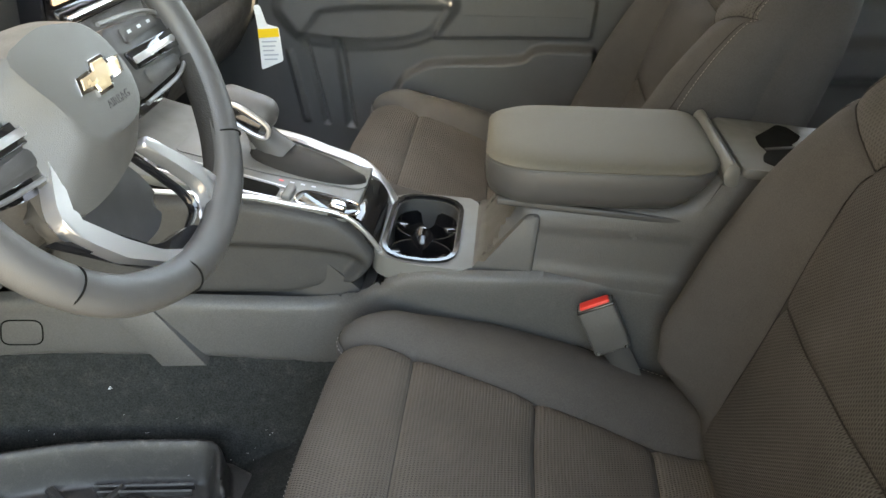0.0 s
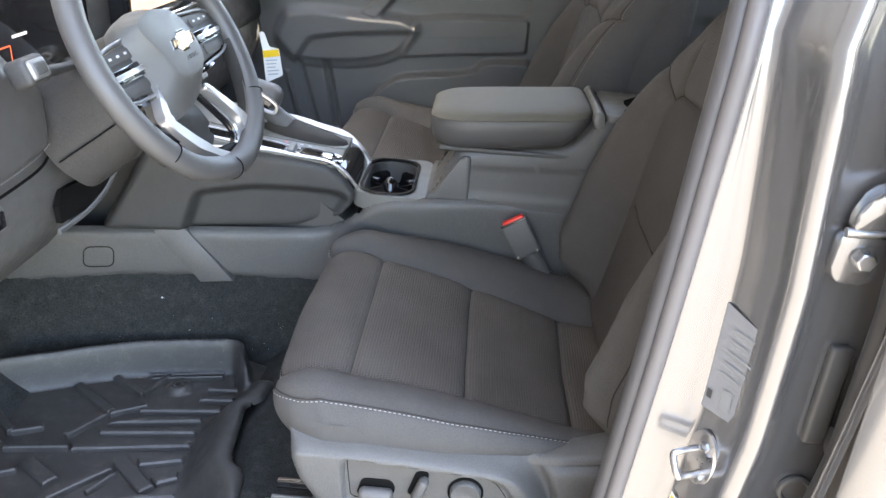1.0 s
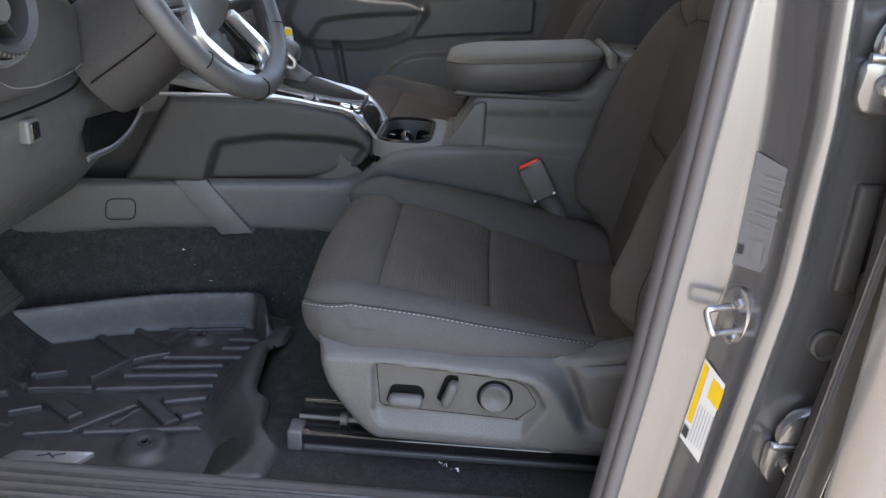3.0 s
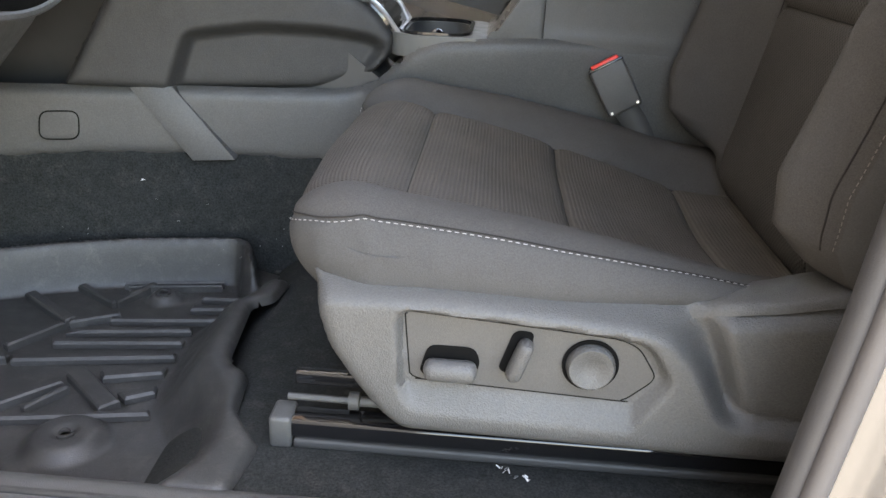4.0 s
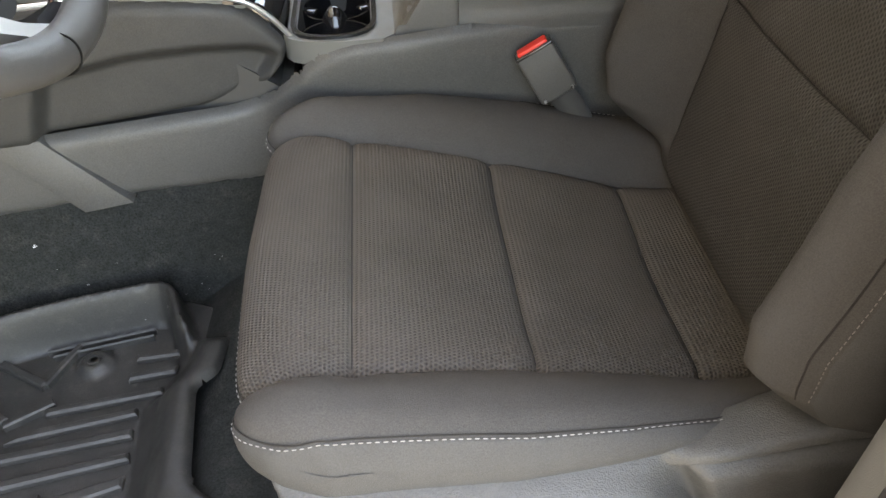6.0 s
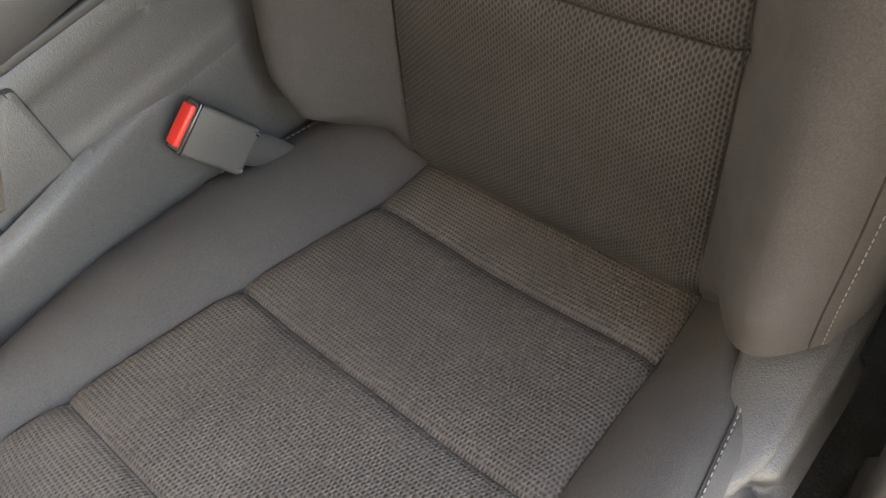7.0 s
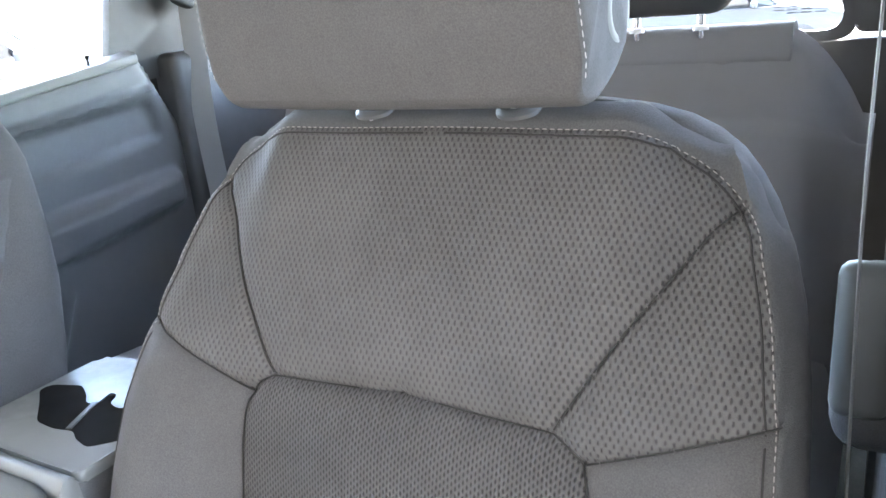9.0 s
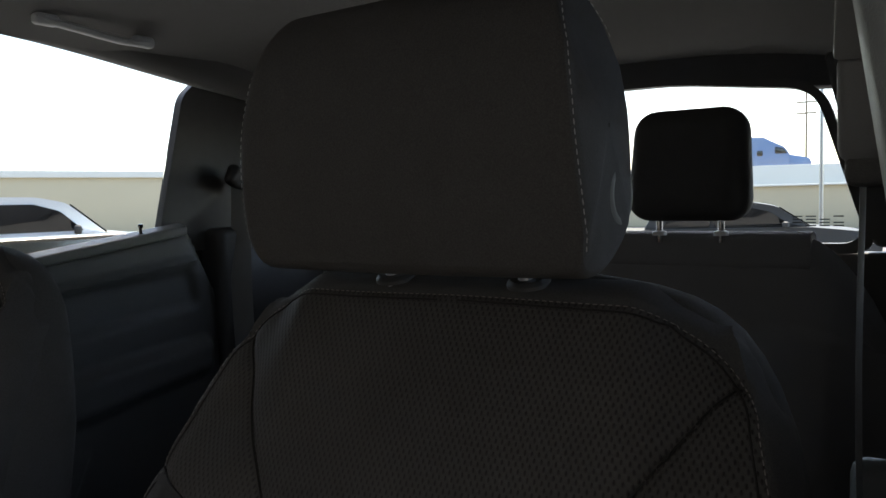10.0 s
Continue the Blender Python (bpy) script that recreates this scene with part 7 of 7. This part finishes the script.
# front belt at the pillar
fbelt = thing("front_seat_belt", (0.13, -0.29, 0.9), "grey front seat belt hanging from the pillar guide", "seat belt")
part("belt_guide", rbox((0.150, -0.290, 0.955), (0.075, 0.030, 0.066), 0.010, Matrix.Rotation(radians(-8), 3, "Y")), M_PALETRIM, fbelt, "grey plastic belt guide")
part("guide_lip", rbox((0.150, -0.292, 0.917), (0.062, 0.026, 0.022), 0.006), M_PLAST, fbelt)
part("guide_cap", prism([(0.105, 0.975), (0.115, 1.02), (0.14, 0.985)], "y", -0.302, -0.274, 0.003), M_PALETRIM, fbelt)
part("webbing", tube([(0.155, -0.2865, 0.915), (0.150, -0.2855, 0.80), (0.140, -0.288, 0.68), (0.11, -0.292, 0.55), (0.07, -0.296, 0.35), (0.05, -0.30, 0.18)], 0.02, 8, samples=40, flat=(0.0225, 0.0010, (0.0, 1, 0))), M_WEB, fbelt, "grey webbing")
part("belt_anchor", rbox((0.064, -0.312, 0.165), (0.030, 0.022, 0.075), 0.006, Matrix.Rotation(radians(12), 3, "Y")), M_PIANO, fbelt, "black anchor fitting")
part("anchor_bolt", lathe([(0.010, 0), (0.010, 0.006), (0.0, 0.007)], (0.058, -0.322, 0.145), (0, -1, 0), 6), M_STEEL, fbelt)
part("latch_plate", rbox((0.098, -0.299, 0.535), (0.026, 0.004, 0.060), 0.0015, Matrix.Rotation(radians(15), 3, "Y")), M_CHROME, fbelt, "bright steel latch plate")
part("latch_grip", rbox((0.108, -0.297, 0.490), (0.045, 0.014, 0.045), 0.010, Matrix.Rotation(radians(15), 3, "Y")), M_PLAST, fbelt)

# ---- open driver's door, ahead of the opening ----
fdoor = structure("door_driver", "wide open driver's door with dark inner trim", "door")
dv = Vector((-0.40, -0.92, 0)).normalized()
Rd = Matrix((dv, Vector((-dv.y, dv.x, 0)), Vector((0, 0, 1)))).transposed()
hinge_at = Vector((-1.16, -0.54, 0))
part("door_trim", rbox(hinge_at + dv * 0.52 + Vector((0, 0, 0.36)), (1.0, 0.09, 0.94), 0.03, Rd), M_PLAST, fdoor, "dark inner trim")
part("door_skin", rbox(hinge_at + dv * 0.52 + Rd @ Vector((0, -0.085, 0.36)), (1.04, 0.07, 0.98), 0.03, Rd), M_PAINT, fdoor)
part("door_armrest", rbox(hinge_at + dv * 0.60 + Rd @ Vector((0, 0.07, 0.52)), (0.50, 0.09, 0.06), 0.025, Rd), M_LEATHER, fdoor)

# ---- outside ----
M_ASPH = mat("sunlit_concrete", (0.17, 0.165, 0.155), 0.9, var=0.15, vscale=0.4)
M_WALL = mat("beige_stucco", (0.55, 0.47, 0.33), 0.9, var=0.05, vscale=0.5)
M_CAR = mat("white_car_paint", (0.78, 0.79, 0.80), 0.25, var=0.02, coat=0.8)
M_BLUE = mat("blue_truck_paint", (0.10, 0.17, 0.33), 0.35, var=0.05, coat=0.5)
M_WOOD = mat("weathered_pole_wood", (0.25, 0.20, 0.15), 0.9, var=0.2, vscale=3)
GZ = -0.62
ground = structure("ground", "pale sunlit concrete lot reaching to the horizon", "ground")
bm = bmesh.new()
bm.faces.new([bm.verts.new((x, y, GZ)) for x, y in ((-900, -900), (900, -900), (900, 900), (-900, 900))])
part("lot_surface", bm, M_ASPH, ground)

building = thing("warehouse", (30, 36, GZ), "long beige stucco warehouse behind the lot", "building")
far = lambda az, d, z: Vector((-0.375 + d * math.cos(radians(az)), -0.322 + d * math.sin(radians(az)), z))


def wall_between(name, parent, m, a0, a1, d0, d1, z0, z1, thick=0.4, label=""):
    a, b = far(a0, d0, 0), far(a1, d1, 0)
    t = (b - a)
    R = Matrix.Rotation(math.atan2(t.y, t.x), 3, "Z")
    c = (a + b) / 2
    c.z = (z0 + z1) / 2
    return part(name, rbox(c, (t.length, thick, z1 - z0), 0.02, R), m, parent, label)


M_PALE = mat("pale_trim_paint", (0.72, 0.70, 0.64), 0.8, var=0.03, vscale=1.0)
wall_between("wall", building, M_WALL, 40, 80, 50, 44, GZ, 2.45)
wall_between("parapet", building, M_PALE, 40, 80, 49.9, 43.9, 2.45, 2.80, 0.6)
wall_between("loading_door", building, M_WOOD, 49.6, 53.9, 48.2, 47.4, GZ, 1.65, 0.5, "shaded loading door")
wall_between("canopy", building, M_PALE, 49.0, 54.4, 48.0, 47.2, 1.75, 2.35, 0.8)
for az in (55.8, 57.5, 63.0):
    p = far(az, 52, 0)
    lamp = thing("street_lamp", (p.x, p.y, GZ), "twin-head grey lot lamp on a pole", "street lamp", "lot lamps")
    part("pole", lathe([(0.08, 0), (0.05, 3.6)], (p.x, p.y, GZ), (0, 0, 1), 8), M_STEEL, lamp)
    part("lamp_head", rbox((p.x, p.y, GZ + 3.65), (0.9, 0.3, 0.10), 0.03), M_STEEL, lamp)
# unseen block added ahead of the truck to cut sky light through the windshield
front_blocker = thing("sky_blocker", (-3.6, 3, GZ), "plain dark grey unseen wall added ahead to cut sky light through the windshield", "building")
part("blocker_wall", rbox((-3.6, 3.0, GZ + 5.2), (0.5, 36, 10.4), 0.02), mat("blocker_grey", (0.07, 0.07, 0.073), 0.8, var=0.1, vscale=0.4), front_blocker)
part("blocker_roof", rbox((-8.4, 3.0, GZ + 10.5), (10.6, 36.6, 0.25), 0.02), M_PALE, front_blocker)
fence = thing("lot_wall", (34, 4, GZ), "low beige block wall at the end of the lot", "wall")
wall_between("block_wall", fence, M_WALL, -12, 30, 36, 44, GZ, 1.16)
wall_between("coping", fence, M_PALE, -12, 30, 35.9, 43.9, 1.16, 1.24, 0.6)
bridge = thing("overpass", (80, 10, GZ), "white concrete overpass barrier", "bridge")
wall_between("barrier", bridge, M_PALE, -8, 40, 86, 92, 1.35, 3.45, 1.0)
wall_between("deck", bridge, M_PALE, -8, 40, 86, 92, 0.6, 1.4, 3.0)
wall_between("abutment", bridge, M_PALE, -8, 40, 86.5, 92.5, GZ, 0.7, 1.5)
# lorry cab on the overpass
lorry = thing("lorry_cab", (80, 12, 3.45), "blue long-nose lorry cab on the overpass", "lorry")
pl = far(8.8, 88, 3.3)
tv = (far(6.8, 88, 0) - far(11.2, 88, 0)).normalized()
Rl = Matrix((tv, Vector((-tv.y, tv.x, 0)), Vector((0, 0, 1)))).transposed().to_4x4()


def lorry_part(name, poly, m, w, label="", off=0.0):
    bm = prism(rounded(poly, 0.15, 3), "y", -w / 2 - off, w / 2 + off, 0.05)
    bmesh.ops.transform(bm, matrix=Matrix.Translation(pl) @ Rl, verts=bm.verts[:])
    part(name, bm, m, lorry, label)


lorry_part("sleeper", [(-3.2, 0.2), (-3.2, 3.3), (-1.6, 3.25), (-0.6, 2.7), (0.4, 2.2), (0.9, 1.5), (0.9, 0.2)], M_BLUE, 2.4, "blue cab")
lorry_part("bonnet", [(0.7, 0.2), (0.7, 1.45), (2.6, 1.05), (2.9, 0.7), (2.9, 0.2)], M_BLUE, 2.2)
lorry_part("cab_window", [(-0.5, 1.5), (-0.5, 2.25), (0.35, 2.1), (0.75, 1.5)], M_PIANO, 2.4, "", 0.03)
lorry_part("sleeper_window", [(-2.2, 1.3), (-2.2, 1.9), (-1.6, 1.9), (-1.6, 1.3)], M_PIANO, 2.4, "", 0.03)
for az, d, r, z1, nm in ((7.2, 110, 0.14, 13.5, "utility_pole"), (6.28, 22, 0.055, 5.0, "fence_pole")):
    p = far(az, d, GZ)
    po = thing(nm, p, "tall weathered wooden utility pole" if r > 0.1 else "slim grey steel pole", "pole")
    part("shaft", lathe([(r, 0), (r * 0.8, z1 - GZ)], p, (0, 0, 1), 10), M_WOOD if r > 0.1 else M_STEEL, po)
    if r > 0.1:
        for z in (10.8, 12.2):
            part("crossarm", rbox((p.x, p.y, z), (0.15, 2.4, 0.15), 0.02), M_WOOD, po)
for z in (10.9, 12.3):
    wire = thing("power_line", (100, 10, z), "thin black overhead power line", "cable", "power lines")
    part("wire", tube([far(-6, 111, z + 0.6), far(7.2, 110, z), far(30, 118, z + 0.8)], 0.03, 5, samples=20), M_INK, wire)


def car(name, at, heading, m, label, h=1.0):
    ob = thing(name, at, label, "car", "parked cars")
    M = Matrix.Translation(at) @ Matrix.Rotation(heading, 4, "Z") @ Matrix.Scale(h, 4, (0, 0, 1))

    def add(nm, bm, mm, lab=""):
        bmesh.ops.transform(bm, matrix=M, verts=bm.verts[:])
        part(nm, bm, mm, ob, lab)
    add("body", prism(rounded([(-2.2, 0.30), (-2.25, 0.85), (-2.1, 1.05), (1.05, 1.10), (2.0, 0.98), (2.25, 0.75), (2.25, 0.30)], 0.12, 4), "y", -0.88, 0.88, 0.10, 3), m)
    add("cabin", prism(rounded([(-2.05, 1.02), (-1.75, 1.62), (-1.2, 1.74), (0.0, 1.72), (0.45, 1.62), (1.10, 1.06)], 0.12, 4), "y", -0.74, 0.74, 0.14, 3), m)
    for y in (-0.70, 0.70):
        for poly in ([(-1.65, 1.12), (-1.45, 1.52), (-0.75, 1.60), (-0.75, 1.12)], [(-0.66, 1.12), (-0.66, 1.60), (-0.05, 1.60), (0.35, 1.48), (0.72, 1.14)]):
            add("side_window", prism(rounded(poly, 0.05), "y", y - 0.06, y + 0.06, 0.01), M_PIANO)
        add("mirror", rbox((0.62, y * 1.42, 1.16), (0.12, 0.22, 0.16), 0.04), M_SOFT)
        for x in (-1.35, 1.4):
            w = lathe([(0.0, -0.10), (0.33, -0.10), (0.34, 0.0), (0.33, 0.10), (0.0, 0.10)], (x, y * 1.12, 0.34), (0, 1, 0), 24)
            add("tyre", w, M_RUBBER)
            add("rim", lathe([(0.0, -0.11), (0.21, -0.11), (0.21, 0.11), (0.0, 0.11)], (x, y * 1.12, 0.34), (0, 1, 0), 16), M_STEEL)
    add("windscreen", prism([(0.50, 1.58), (1.06, 1.10), (1.08, 1.115), (0.52, 1.60)], "y", -0.62, 0.62), M_PIANO)


car("white_car", far(59.5, 15.5, GZ), radians(-33), M_CAR, "white parked hatchback on the sunlit lot", 1.0)
car("dark_car", far(10.6, 17.0, GZ), radians(-80), M_SOFT, "dark parked car near the low wall", 0.78)
